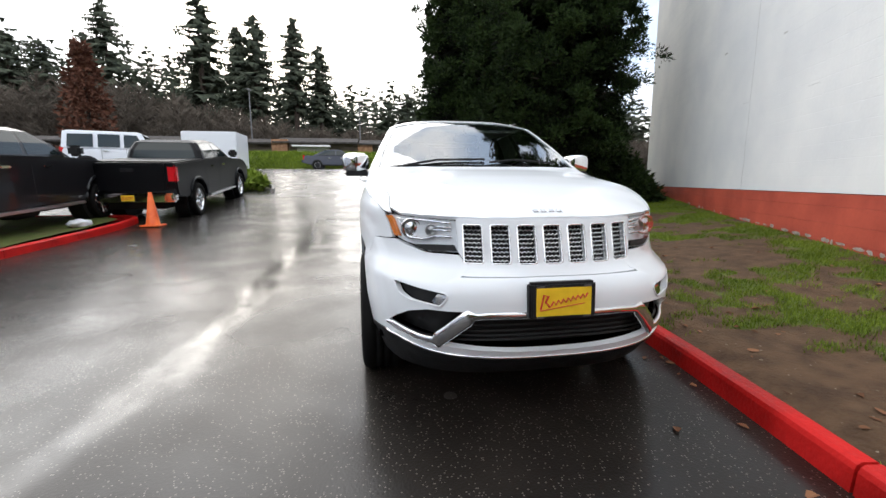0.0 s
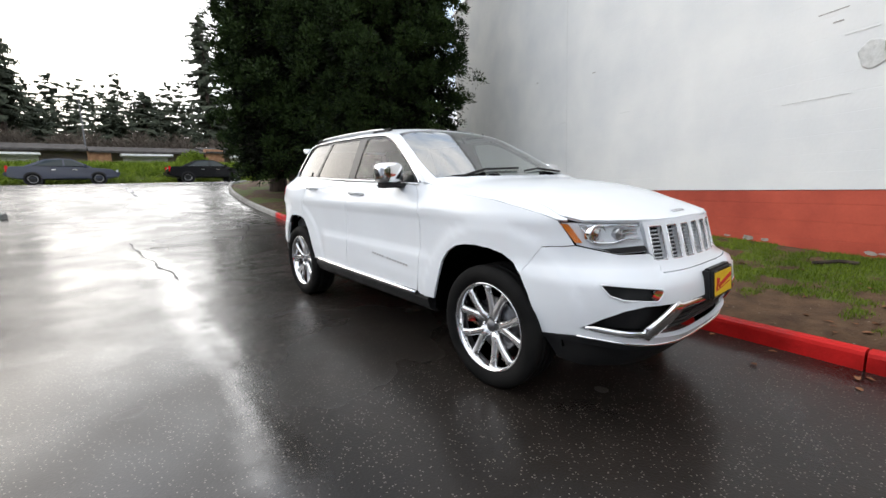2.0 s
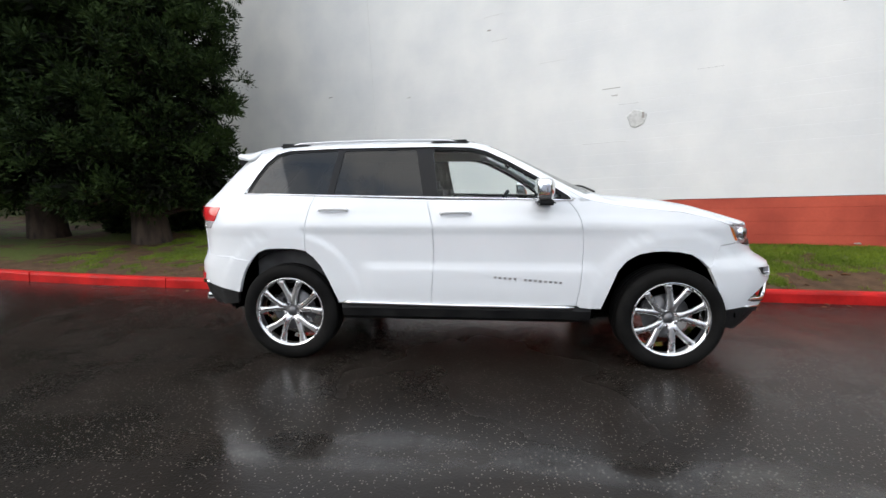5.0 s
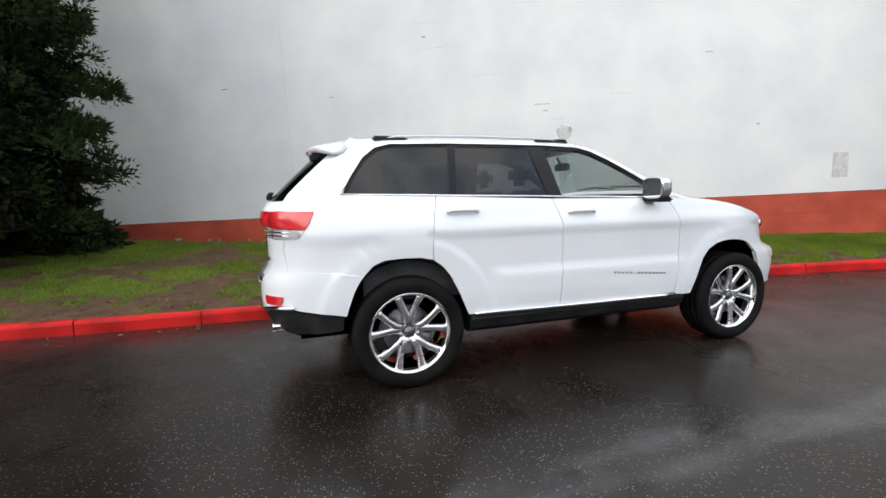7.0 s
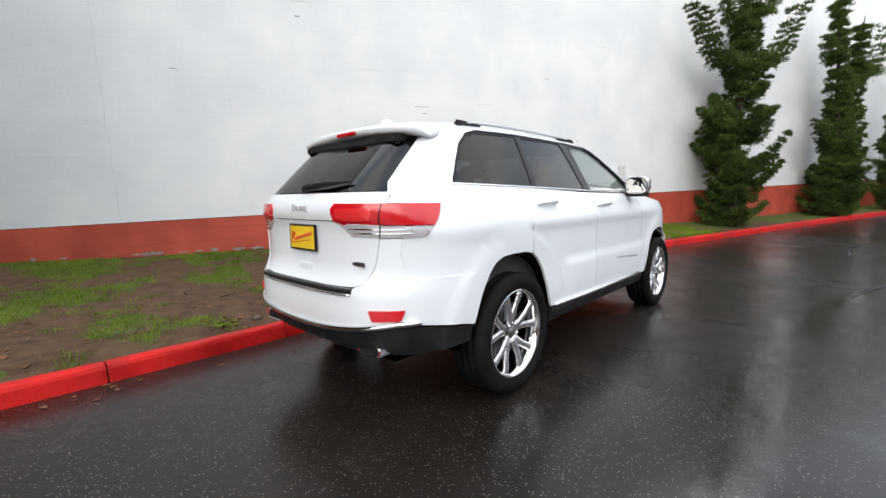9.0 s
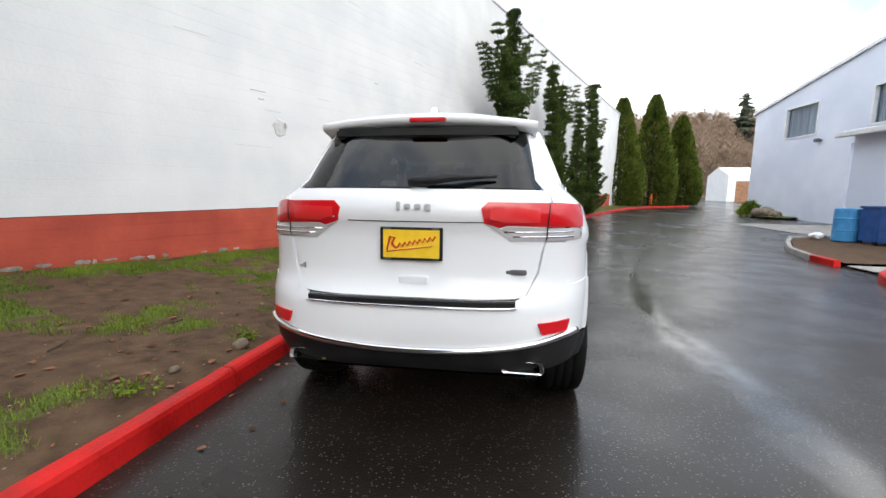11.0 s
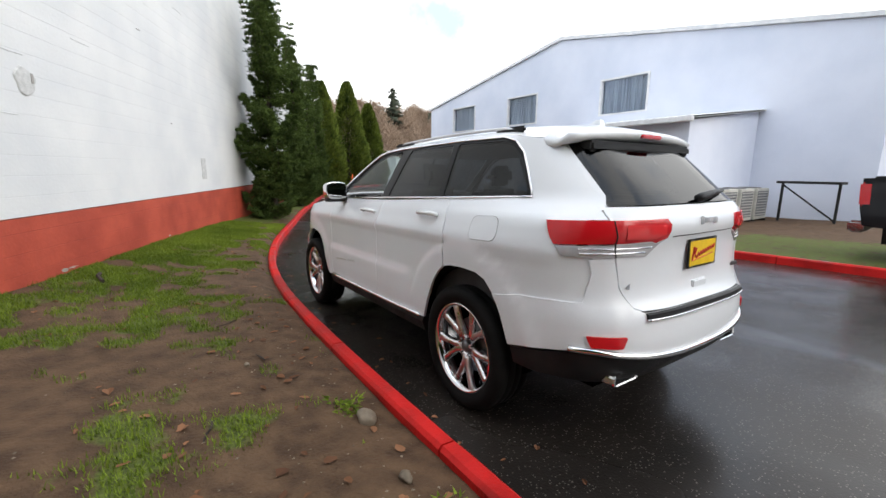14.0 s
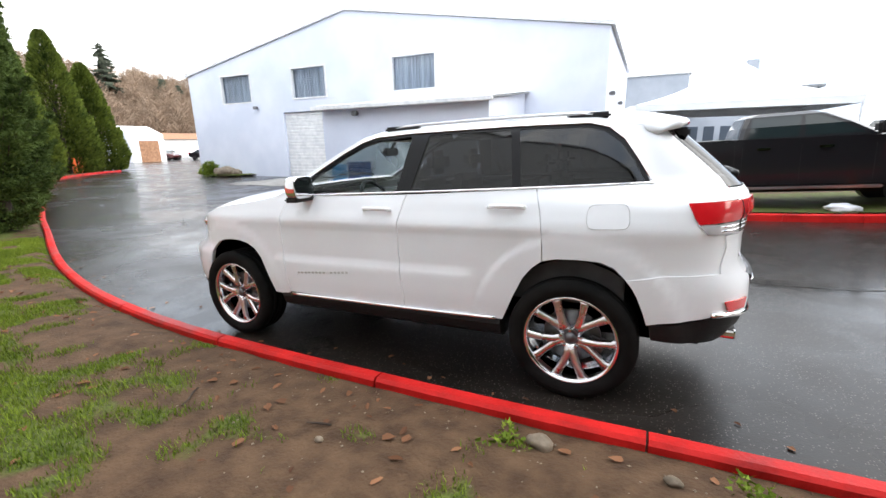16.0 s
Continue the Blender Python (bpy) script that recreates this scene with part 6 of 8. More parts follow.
def spruce(x, y, z, stems, arms, seed, per=46, leaf=None):
    """A shaggy conifer trained by the wind: stems as (lean along the wall, height, half width), long upswept arms."""
    rg = random.Random(seed)
    tree = tagged(new("spruce_tree"), "shaggy green conifer with upswept branches against the wall", "tree", group="conifers along the wall")
    tree.matrix_world = pose(x, y, z, 0, 0, -23)
    limbs, C, A, R = bmesh.new(), [], [], []

    def bough(o, a, L, rise, thick=0.12):
        """One bough: it leaves the stem level, sags, and turns up at its end."""
        d = Vector((math.cos(a), math.sin(a) * 0.85, 0))
        n = max(3, int(L / 0.085))
        pt = lambda u: o + d * L * u + Vector((0, 0, L * (rise * u * u - 0.16 * math.sin(math.pi * u))))
        tube(limbs, [pt(u) for u in (0, 0.4, 0.75, 1.0)], [0.022, 0.015, 0.009, 0.004], 4)
        for i in range(n):
            u = 0.18 + 0.84 * (i + rg.random()) / n
            c = pt(u)
            w = thick * (1.25 - 0.75 * u) * rg.uniform(0.7, 1.3)
            for sgn in (-1, 0, 1):
                q = Vector((-d.y, d.x, 0)) * sgn * w * 1.5
                C.append(tuple(c + q + Vector((0, 0, rg.uniform(-0.03, 0.03)))))
                A.append(tuple(d * 0.9 + Vector((0, 0, 0.25 + rise * u)) + q * 2))
                R.append(w)

    for lean, h, r in stems:
        bend = lambda zz: Vector((lean * (zz / h) ** 1.3, 0, zz))
        bm = bmesh.new()
        tube(bm, [bend(0) - Vector((0, 0, 0.3)), bend(h * 0.1), bend(h * 0.4), bend(h * 0.7), bend(h)], [0.15, 0.10, 0.07, 0.045, 0.012], 8)
        part("trunk", bm, bark, tree, "brown bark", True)
        zz = 0.22
        while zz < h * 0.97:
            f = zz / h
            env = r * (0.80 + 0.20 * sstep(0, 0.12, f)) * (1 - sstep(0.14, 0.88, f) * 0.86) * rg.uniform(0.85, 1.12)
            for k in range(5):
                a = rg.uniform(0, 6.283)
                bough(bend(zz + rg.uniform(-0.05, 0.05)), a, env * rg.uniform(0.5, 1.15), rg.uniform(0.10, 0.42) + 0.35 * f)
            zz += 0.19 + 0.07 * f
    for stem, zz, a, L, rise in arms:
        lean, h, r = stems[stem]
        for j in range(2):
            bough(Vector((lean * (zz / h) ** 1.3, 0.05 * (j - 1), zz + 0.06 * j)), radians(a) + 0.10 * (j - 1), L * (1 - 0.14 * j), rise, 0.12)
    tagged(part("branchwork", limbs, bark, tree), kind="stuff")
    needle_mesh("crown", C, A, per, R, 0.075, 0.15, leaf or spruce_leaf, tree, "tufts of green needles with gaps between", seed, 0.5)
    return tree


for i, (x, y, h, r) in enumerate(((-6.75, 4.0, 9.6, 1.82), (-9.2, 4.1, 10.5, 2.2), (-11.6, 3.1, 10.2, 1.85), (-14.3, 3.35, 11, 1.8))):
    fir(x, y, verge_at(x, y) - 0.05, h, r, 11 + i, 0.85, *((430, 170, 0.075) if i == 0 else (320, 110, 0.09) if i == 1 else (250, 80, 0.12)))
for x, y, stems, arms, seed, per in (
    (9.6, -0.40, [(0.30, 6.9, 1.10)], [(0, 4.15, 186, 2.15, 0.48), (0, 4.1, -6, 1.95, 0.95), (0, 5.0, 183, 1.25, 0.85), (0, 5.3, 0, 1.1, 0.9), (0, 2.7, 186, 1.55, 0.15), (0, 1.6, 0, 1.35, 0.2)], 31, 46),
    (14.1, -2.35, [(-0.75, 6.3, 0.66), (0.75, 5.9, 0.66), (0.1, 3.4, 1.05)], [(1, 4.2, -5, 1.5, 1.1), (0, 3.9, 0, 1.2, 0.5), (0, 4.6, 184, 0.8, 0.6), (2, 2.2, 185, 1.5, 0.4)], 32, 38),
    (17.3, -3.75, [(0.1, 5.6, 0.6)], [], 33, 34),
    (19.4, -4.70, [(0.35, 7.0, 1.05)], [(0, 4.3, 0, 1.9, 0.5), (0, 3.2, 5, 1.9, 0.25), (0, 5.6, 180, 1.2, 0.6)], 34, 34),
):
    spruce(x, y, verge_at(x, y) - 0.05, stems, arms, seed, per)


def hedge_cone(x, y, z, h, r, seed):
    rg = random.Random(seed)
    tree = tagged(new("cypress_tree"), "clipped yellow-green cypress shaped like a flame", "tree", group="clipped cypresses")
    tree.matrix_world = pose(x, y, z)
    bm = bmesh.new()
    tube(bm, [(0, 0, -0.2), (0, 0, h * 0.5), (0, 0, h * 0.9)], [0.2, 0.12, 0.03], 8)
    part("trunk", bm, bark, tree, "", True)
    pts = []
    for k in range(16000):
        f = rg.random() ** 1.1
        a = rg.uniform(0, 6.283)
        rad = r * (min(1, 0.72 + 1.6 * f) if f < 0.18 else 1.0) * ((1 - max(0, f - 0.1) / 0.9) ** 0.6 * (0.86 if f > 0.42 else 1.0)) * (1 + 0.06 * math.sin(5 * a + 9 * f)) * rg.choice((0.72, 0.85, 0.95, 1.0)) * rg.uniform(0.97, 1.03)
        c = Vector((rad * math.cos(a), rad * math.sin(a), 0.1 + h * f))
        out = Vector((math.cos(a), math.sin(a), 0.8)).normalized()
        q = out.cross(Vector((rg.gauss(0, 1), rg.gauss(0, 1), rg.gauss(0, 1)))).normalized()
        L = rg.uniform(0.12, 0.30)
        pts += [c - q * L * 0.35, c + q * L * 0.35, c + out * L]
    mesh_tris("crown", pts, hedge_leaf, tree, "close yellow-green foliage")


hedge_cone(35.0, -12.7, -0.1, 9.2, 2.2, 51)
hedge_cone(37.2, -15.7, -0.1, 7.8, 2.1, 52)
hedge_cone(33.0, -9.6, -0.1, 8.6, 2.1, 53)


def shrub(x, y, z, r, h, seed, leaf=None, label="low dark evergreen shrub"):
    rg = random.Random(seed)
    pts = []
    for _ in range(int(130 * r)):
        a, u = rg.uniform(0, 6.283), rg.random() ** 0.5
        c = Vector((r * u * math.cos(a), r * u * math.sin(a), h * (1 - u * u) * rg.uniform(0.5, 1.0)))
        leaf_tris(pts, c, 34, 0.2, 0.12, rg)
    root = tagged(new("shrub"), label, "shrub")
    root.matrix_world = pose(x, y, z)
    mesh_tris("foliage", pts, leaf or fir_leaf, root)
    bm = bmesh.new()
    for k in range(5):
        a = rg.uniform(0, 6.283)
        tube(bm, [(0, 0, -0.05), (0.3 * r * math.cos(a), 0.3 * r * math.sin(a), 0.35 * h), (0.6 * r * math.cos(a), 0.6 * r * math.sin(a), 0.6 * h)], [0.025, 0.016, 0.006], 5)
    tagged(part("branchwork", bm, bark, root), kind="stuff")


for i, (x, y, r, h) in enumerate(((-6.9, 6.2, 0.8, 1.2), (-8.2, 6.8, 0.9, 1.3), (-6.2, 6.1, 0.6, 0.8), (-9.8, 7.0, 1.0, 1.5), (-11.6, 7.2, 1.0, 1.6), (-13.4, 7.0, 1.0, 1.5), (-8.0, 5.6, 0.8, 1.2))):
    shrub(x, y, verge_at(x, y), r, h, 70 + i)

# grass blades where the turf is lush, fallen leaves, stones
rg = random.Random(5)
pts = []
tries = 0
while len(pts) < 3 * 170000 and tries < 700000:
    tries += 1
    x = rg.uniform(-7, 8.5)
    y = rg.uniform(kerb_y(x) + 0.16, verge_edge(x) - 0.05)
    f = (y - kerb_y(x)) / (verge_edge(x) - kerb_y(x))
    if grassiness(x, y, f) < rg.uniform(0.08, 0.36):
        continue
    z = verge_at(x, y)
    a, L = rg.uniform(0, 6.283), rg.uniform(0.014, 0.042)
    d = Vector((math.cos(a), math.sin(a), 0))
    pts += [Vector((x, y, z - 0.004)) - d * 0.0038, Vector((x, y, z - 0.004)) + d * 0.0038, Vector((x, y, z + L)) + d.cross(Vector((0, 0, 1))) * rg.uniform(-0.03, 0.03)]
tagged(mesh_tris("grass", pts, grass_blade), "short uneven tufts of green grass on the verge", "grass", kind="stuff")


def fallen_leaf(bm, x, y, z, rg, s):
    """A curled, lobed leaf lying on the ground."""
    a0, tilt = rg.uniform(0, 6.283), rg.uniform(-0.3, 0.3)
    n, slim, curl = 9, rg.uniform(0.38, 0.85), rg.uniform(0.15, 0.7)
    rim = []
    for k in range(n):
        t = 2 * math.pi * k / n
        rr = s * rg.uniform(0.62, 1.1)
        u, w = rr * math.cos(t), rr * slim * math.sin(t)
        rim.append(bm.verts.new((x + u * math.cos(a0) - w * math.sin(a0), y + u * math.sin(a0) + w * math.cos(a0), z + 0.005 + curl * abs(w) + tilt * u * 0.4 + abs(tilt) * s * 0.3)))
    c = bm.verts.new((x, y, z + 0.006))
    for k in range(n):
        bm.faces.new((c, rim[k], rim[(k + 1) % n]))


bm = bmesh.new()
rg = random.Random(9)
for _ in range(330):
    x = rg.uniform(-5.5, 6.5)
    y = kerb_y(x) + 0.2 + abs(rg.gauss(0, 1.0))
    if y < verge_edge(x) - 0.1:
        fallen_leaf(bm, x, y, verge_at(x, y), rg, rg.uniform(0.016, 0.042))
for _ in range(70):
    x = rg.uniform(-5, 6.5)
    y = kerb_y(x) - abs(rg.gauss(0, 0.16)) - 0.03
    fallen_leaf(bm, x, y, ground_z(x), rg, rg.uniform(0.016, 0.036))
tagged(link_mesh("fallen_leaves", bm, dead_leaf), "scattered brown fallen leaves", "leaves", kind="stuff")


def stone(x, y, r, seed):
    bm = bmesh.new()
    bmesh.ops.create_icosphere(bm, subdivisions=3, radius=1)
    for v in bm.verts:
        v.co *= 1 + 0.22 * noise.noise(v.co * 1.3 + Vector((seed, 0, 0))) + 0.05 * noise.noise(v.co * 4)
    bmesh.ops.transform(bm, matrix=pose(x, y, verge_at(x, y) + r * 0.35) @ Matrix.Diagonal((r * 1.15, r * 0.85, r * 0.75, 1)), verts=bm.verts)
    tagged(link_mesh("stone", bm, stone_m, None, "", True), "rounded tan stone lying on bare earth", "stone", group="stones on the verge")


rg = random.Random(15)
bm = bmesh.new()
for _ in range(620):
    x = rg.uniform(-4.8, 3.5)
    y = kerb_y(x) + 0.18 + abs(rg.gauss(0, 0.9))
    if y < verge_edge(x) - 0.2:
        r, z = rg.uniform(0.003, 0.010), verge_at(x, y)
        vs = [bm.verts.new((x + r * a * rg.uniform(0.7, 1.3), y + r * b * rg.uniform(0.7, 1.3), z + r * c * 0.8)) for a, b, c in ((1, 0, 0.1), (0, 1, 0.1), (-1, 0, 0.1), (0, -1, 0.1), (0, 0, 0.9))]
        for k in range(4):
            bm.faces.new((vs[k], vs[(k + 1) % 4], vs[4]))
tagged(link_mesh("pebbles", bm, stone_m), "small pebbles strewn over the bare earth", "pebbles", kind="stuff")
for i, (x, y, a, L) in enumerate(((-1.9, 2.6, 20, 0.22), (-1.2, 2.3, 160, 0.16), (-2.2, 3.0, 75, 0.26), (0.6, 2.0, 120, 0.18), (-0.3, 1.9, 10, 0.14))):
    bm = bmesh.new()
    c, d = radians(a), random.Random(i)
    tube(bm, [(x + L * u * math.cos(c) + d.uniform(-0.012, 0.012), y + L * u * math.sin(c) + d.uniform(-0.012, 0.012), verge_at(x, y) + 0.012 + d.uniform(0, 0.012)) for u in (-0.5, -0.2, 0.15, 0.5)], [0.006, 0.007, 0.005, 0.003], 5)
    tagged(link_mesh("twig", bm, bark), "thin dead brown twig lying on the earth", "twig", group="twigs on the verge")
stone(-1.42, 1.55, 0.06, 1)
stone(-2.0, 1.62, 0.032, 2)
stone(-0.4, 2.0, 0.022, 3)
for i, (x, y) in enumerate(((-1.25, 1.58), (-2.3, 1.62))):
    rgx, pts = random.Random(80 + i), []
    for _ in range(14):
        leaf_tris(pts, Vector((rgx.gauss(0, 0.05), rgx.gauss(0, 0.05), 0.03)), 10, 0.04, 0.03, rgx)
    ob = mesh_tris("weed", pts, grass_blade)
    ob.matrix_world = pose(x, y, verge_at(x, y))
    tagged(ob, "small leafy green weed by the kerb", "weed", group="weeds by the kerb", kind="stuff")
bm = bmesh.new()
tube(bm, [(2.4, 3.0, verge_at(2.4, 3.0) + 0.03), (2.6, 3.06, verge_at(2.6, 3.06) + 0.035), (2.75, 3.05, verge_at(2.75, 3.05) + 0.02)], 0.02, 6)
tagged(link_mesh("stick", bm, bark), "short dark piece of wood lying in the grass", "stick")

build_suv()


# ---- the pale building across the road ----
hall = tagged(new("hall_building"), "large pale blue-grey hall with a low gabled roof", "building")
hall.matrix_world = pose(0, 0, 0)
X0, X1, Y0, EAVE, RIDGE = -0.1, 24.2, -15.0, 5.8, 7.9
hall_pane = glass("hall_pane", (0.80, 0.84, 0.88), 1.5)
WINDOWS = [(18.9, 21.4), (13.5, 15.9), (7.2, 9.6)]
bm = bmesh.new()
rect_holes = [[(a, 4.05), (b, 4.05), (b, 5.65), (a, 5.65)] for a, b in WINDOWS] + [[(13.1, -0.25), (16.7, -0.25), (16.7, 3.42), (13.1, 3.42)]]
front = [(X0, -0.3), (X1, -0.3), (X1, EAVE), ((X0 + X1) / 2, RIDGE), (X0, EAVE)]
pv, pe = [], []
for lp in [front] + rect_holes:
    s0 = len(pv)
    pv += [Vector(p) for p in lp]
    pe += [(s0 + i, s0 + (i + 1) % len(lp)) for i in range(len(lp))]
vco, _, faces, _, _, _ = delaunay_2d_cdt(pv, pe, [], 1, 1e-5)
fv = [bm.verts.new((p.x, Y0, p.y)) for p in vco]
bvk = [bm.verts.new((p.x, Y0 - 0.25, p.y)) for p in vco]
keep = []
for f in faces:
    c = sum((vco[i] for i in f), Vector((0, 0))) / len(f)
    if not any(a[0][0] < c.x < a[1][0] and a[0][1] < c.y < a[2][1] for a in rect_holes):
        keep.append([i for i in f])
cnt = {}
for f in keep:
    bm.faces.new([fv[i] for i in f])
    bm.faces.new([bvk[i] for i in f[::-1]])
    for a, b in zip(f, f[1:] + f[:1]):
        k = (min(a, b), max(a, b))
        cnt[k] = cnt.get(k, 0) + 1
for (a, b), n in cnt.items():
    if n == 1:
        bm.faces.new((fv[a], fv[b], bvk[b], bvk[a]))
part("front_wall", bm, siding, hall, "pale blue-grey panelled front")
for name, x in (("side_wall", X0), ("side_wall", X1 - 0.25)):
    bm = bmesh.new()
    box(bm, x, x + 0.25, -28, Y0 - 0.252, -0.3, EAVE)
    part(name, bm, siding, hall)
bm = bmesh.new()
box(bm, X0, X1, -28.25, -28, -0.3, EAVE)
part("back_wall", bm, siding, hall)
for s, xa in ((0, X0 - 0.15), (1, X1 + 0.15)):
    bm = bmesh.new()
    xm, k = (X0 + X1) / 2, (RIDGE - EAVE) / (12.15)
    za = RIDGE - k * abs(xa - xm)
    v = [bm.verts.new(p) for y in (-28.3, Y0 + 0.12) for p in ((xa, y, za + 0.02), (xm, y, RIDGE + 0.02), (xm, y, RIDGE + 0.16), (xa, y, za + 0.16))]
    for q in ((0, 1, 2, 3), (7, 6, 5, 4), (0, 4, 5, 1), (3, 2, 6, 7), (0, 3, 7, 4), (1, 5, 6, 2)):
        bm.faces.new([v[i] for i in q])
    part("roof", bm, trim_m, hall, "pale metal roof edge")
for a, b in WINDOWS:
    win = new("window")
    win.parent = hall
    win["label"] = "square window with a pale frame and drawn curtain"
    bm = bmesh.new()
    for q in ((a, b, 4.05, 4.12), (a, b, 5.58, 5.65), (a, a + 0.09, 4.12, 5.58), (b - 0.09, b, 4.12, 5.58)):
        box(bm, q[0], q[1], Y0 - 0.16, Y0 + 0.03, q[2], q[3])
    part("window_frame", bm, trim_m, win)
    bm = bmesh.new()
    box(bm, a + 0.09, b - 0.09, Y0 - 0.13, Y0 - 0.115, 4.12, 5.58)
    part("pane", bm, hall_pane, win)
    bm = bmesh.new()
    n = 26
    vs = [[bm.verts.new((a + 0.05 + (b - a - 0.1) * i / n, Y0 - 0.22 + 0.03 * (i % 2), z)) for i in range(n + 1)] for z in (4.08, 5.6)]
    for i in range(n):
        bm.faces.new((vs[0][i], vs[0][i + 1], vs[1][i + 1], vs[1][i]))
    part("curtain", bm, curtain, win, "grey pleated curtain")
bm = bmesh.new()
prof = []
for k in range(20):
    z = -0.2 + 0.18 * k
    prof += [(0.0, z + 0.01), (0.03, z + 0.03), (0.03, z + 0.15), (0.0, z + 0.17)]
rows = [[bm.verts.new((x, Y0 - 0.18 + o, min(z, 3.42))) for o, z in prof] for x in (13.1, 16.7)]
for j in range(len(prof) - 1):
    bm.faces.new((rows[0][j], rows[0][j + 1], rows[1][j + 1], rows[1][j]))
part("roller_door", bm, trim_m, hall, "ribbed white roller door")
annex = tagged(new("annex_building"), "low pale annex with a lean-to roof and gutter", "building")
A0, A1, AY = 3.1, 10.1, -10.5
bm = bmesh.new()
box(bm, A0, 3.51, AY - 0.2, AY, -0.3, 3.05)
box(bm, 4.95, A1, AY - 0.2, AY, -0.3, 3.05)
box(bm, 3.51, 4.95, AY - 0.2, AY, 2.23, 3.05)
part("front_wall", bm, siding, annex)
for x in (A0, A1 - 0.2):
    bm = bmesh.new()
    v = [bm.verts.new((x + d, y, z)) for d in (0, 0.2) for y, z in ((AY - 0.202, -0.3), (AY - 0.202, 3.05), (Y0 + 0.002, 3.6), (Y0 + 0.002, -0.3))]
    for q in ((0, 1, 2, 3), (7, 6, 5, 4), (0, 4, 5, 1), (1, 5, 6, 2), (2, 6, 7, 3), (0, 3, 7, 4)):
        bm.faces.new([v[i] for i in q])
    part("side_wall", bm, siding, annex)
bm = bmesh.new()
n = 60
rows = []
for y, z in ((AY + 0.3, 3.10), (Y0 + 0.002, 3.66), (Y0 + 0.002, 3.60), (AY + 0.3, 3.04)):
    rows.append([bm.verts.new((A0 - 0.2 + (A1 - A0 + 0.4) * i / n, y, z + 0.025 * (i % 2))) for i in range(n + 1)])
for a, b in zip(rows, rows[1:] + rows[:1]):
    for i in range(n):
        bm.faces.new((a[i], a[i + 1], b[i + 1], b[i]))
part("roof", bm, trim_m, annex, "ribbed pale metal roof")
bm = bmesh.new()
box(bm, A0 - 0.25, A1 + 0.25, AY + 0.28, AY + 0.42, 2.94, 3.09, None, 0.02)
part("gutter", bm, trim_m, annex, "white gutter")
bm = bmesh.new()
box(bm, 3.55, 4.91, AY - 0.14, AY - 0.09, -0.2, 2.19)
d1 = part("door", bm, door_grey, annex, "plain grey steel door")
bm = bmesh.new()
box(bm, 4.72, 4.80, AY - 0.09, AY - 0.04, 0.98, 1.02, None, 0.008)
part("door_handle", bm, satin_metal, d1)
bm = bmesh.new()
for q in ((3.51, 3.55, -0.2, 2.23), (4.91, 4.95, -0.2, 2.23), (3.55, 4.91, 2.19, 2.23)):
    box(bm, q[0], q[1], AY - 0.2, AY + 0.012, q[2], q[3])
part("door_frame", bm, trim_m, annex)


def wall_lamp(x, y, z, s):
    lamp = tagged(new("wall_lamp"), "small dark flood lamp fixed to the wall", "lamp", group="wall lamps")
    lamp.matrix_world = pose(x, y, z, 0, 0, s)
    bm = bmesh.new()
    box(bm, -0.12, 0.12, 0.06, 0.24, -0.08, 0.08, None, 0.02)
    part("lamp_head", bm, dark_metal, lamp)
    bm = bmesh.new()
    box(bm, -0.05, 0.05, 0.0, 0.07, -0.05, 0.05, None, 0.01)
    part("bracket", bm, dark_metal, lamp)


wall_lamp(8.4, AY, 2.78, 0)
wall_lamp(18.6, Y0, 3.75, 0)
wall_lamp(X0, -16.2, 3.5, 90)
wall_lamp(X0, -21.5, 3.5, 90)
for y in (-11.15, -12.25, -13.35):
    ac = tagged(new("condenser_unit"), "beige air-conditioning condenser standing by the annex wall", "air conditioner", group="condensers by the hall")
    ac.matrix_world = pose(2.45, y, ground_z(2.45) + 0.12)
    bm = bmesh.new()
    box(bm, -0.38, 0.38, -0.46, 0.46, 0.06, 1.02, None, 0.02)
    part("casing", bm, beige_metal, ac)
    bm = bmesh.new()
    box(bm, -0.392, -0.378, -0.38, 0.38, 0.16, 0.94, None, 0.005)
    part("coil_panel", bm, dark_metal, ac, "dark finned coil")
    for k in range(9):
        bm = bmesh.new()
        box(bm, -0.402, -0.390, -0.38, 0.38, 0.20 + 0.085 * k, 0.225 + 0.085 * k)
        part("louvre", bm, beige_metal, ac)
    bm = bmesh.new()
    lathe(bm, [(0.30, 1.02), (0.30, 1.05), (0.0, 1.06)], 20, Matrix.Identity(4))
    part("fan_cover", bm, dark_metal, ac)
    for q in (-0.40, 0.40):
        bm = bmesh.new()
        box(bm, -0.40, 0.40, q - 0.04, q + 0.04, 0, 0.06)
        part("foot_rail", bm, black_plastic, ac)
rack = tagged(new("pipe_rack"), "black steel rack standing by the condensers", "rack")
rack.matrix_world = pose(1.0, -13.6, ground_z(1) + 0.12)
for q in ((-0.7, -0.64, 0, 1.15), (0.64, 0.70, 0, 1.15)):
    bm = bmesh.new()
    box(bm, q[0], q[1], -0.03, 0.03, q[2], q[3])
    part("post", bm, black_plastic, rack)
bm = bmesh.new()
box(bm, -0.75, 0.75, -0.3, 0.3, 1.15, 1.22)
part("top_shelf", bm, black_plastic, rack)
bm = bmesh.new()
tube(bm, [(-0.66, 0, 0.1), (0.66, 0, 1.1)], 0.025, 6)
part("brace", bm, black_plastic, rack)
x, y = 8.1, -10.02
binn = tagged(new("wheelie_bin"), "dark blue plastic bin standing on mulch by the annex", "bin")
binn.matrix_world = pose(x, y, ground_z(x) + 0.105)
bm = bmesh.new()
box(bm, -0.30, 0.30, -0.34, 0.34, 0.05, 0.92, None, 0.03)
part("body", bm, blue_plastic, binn)
bm = bmesh.new()
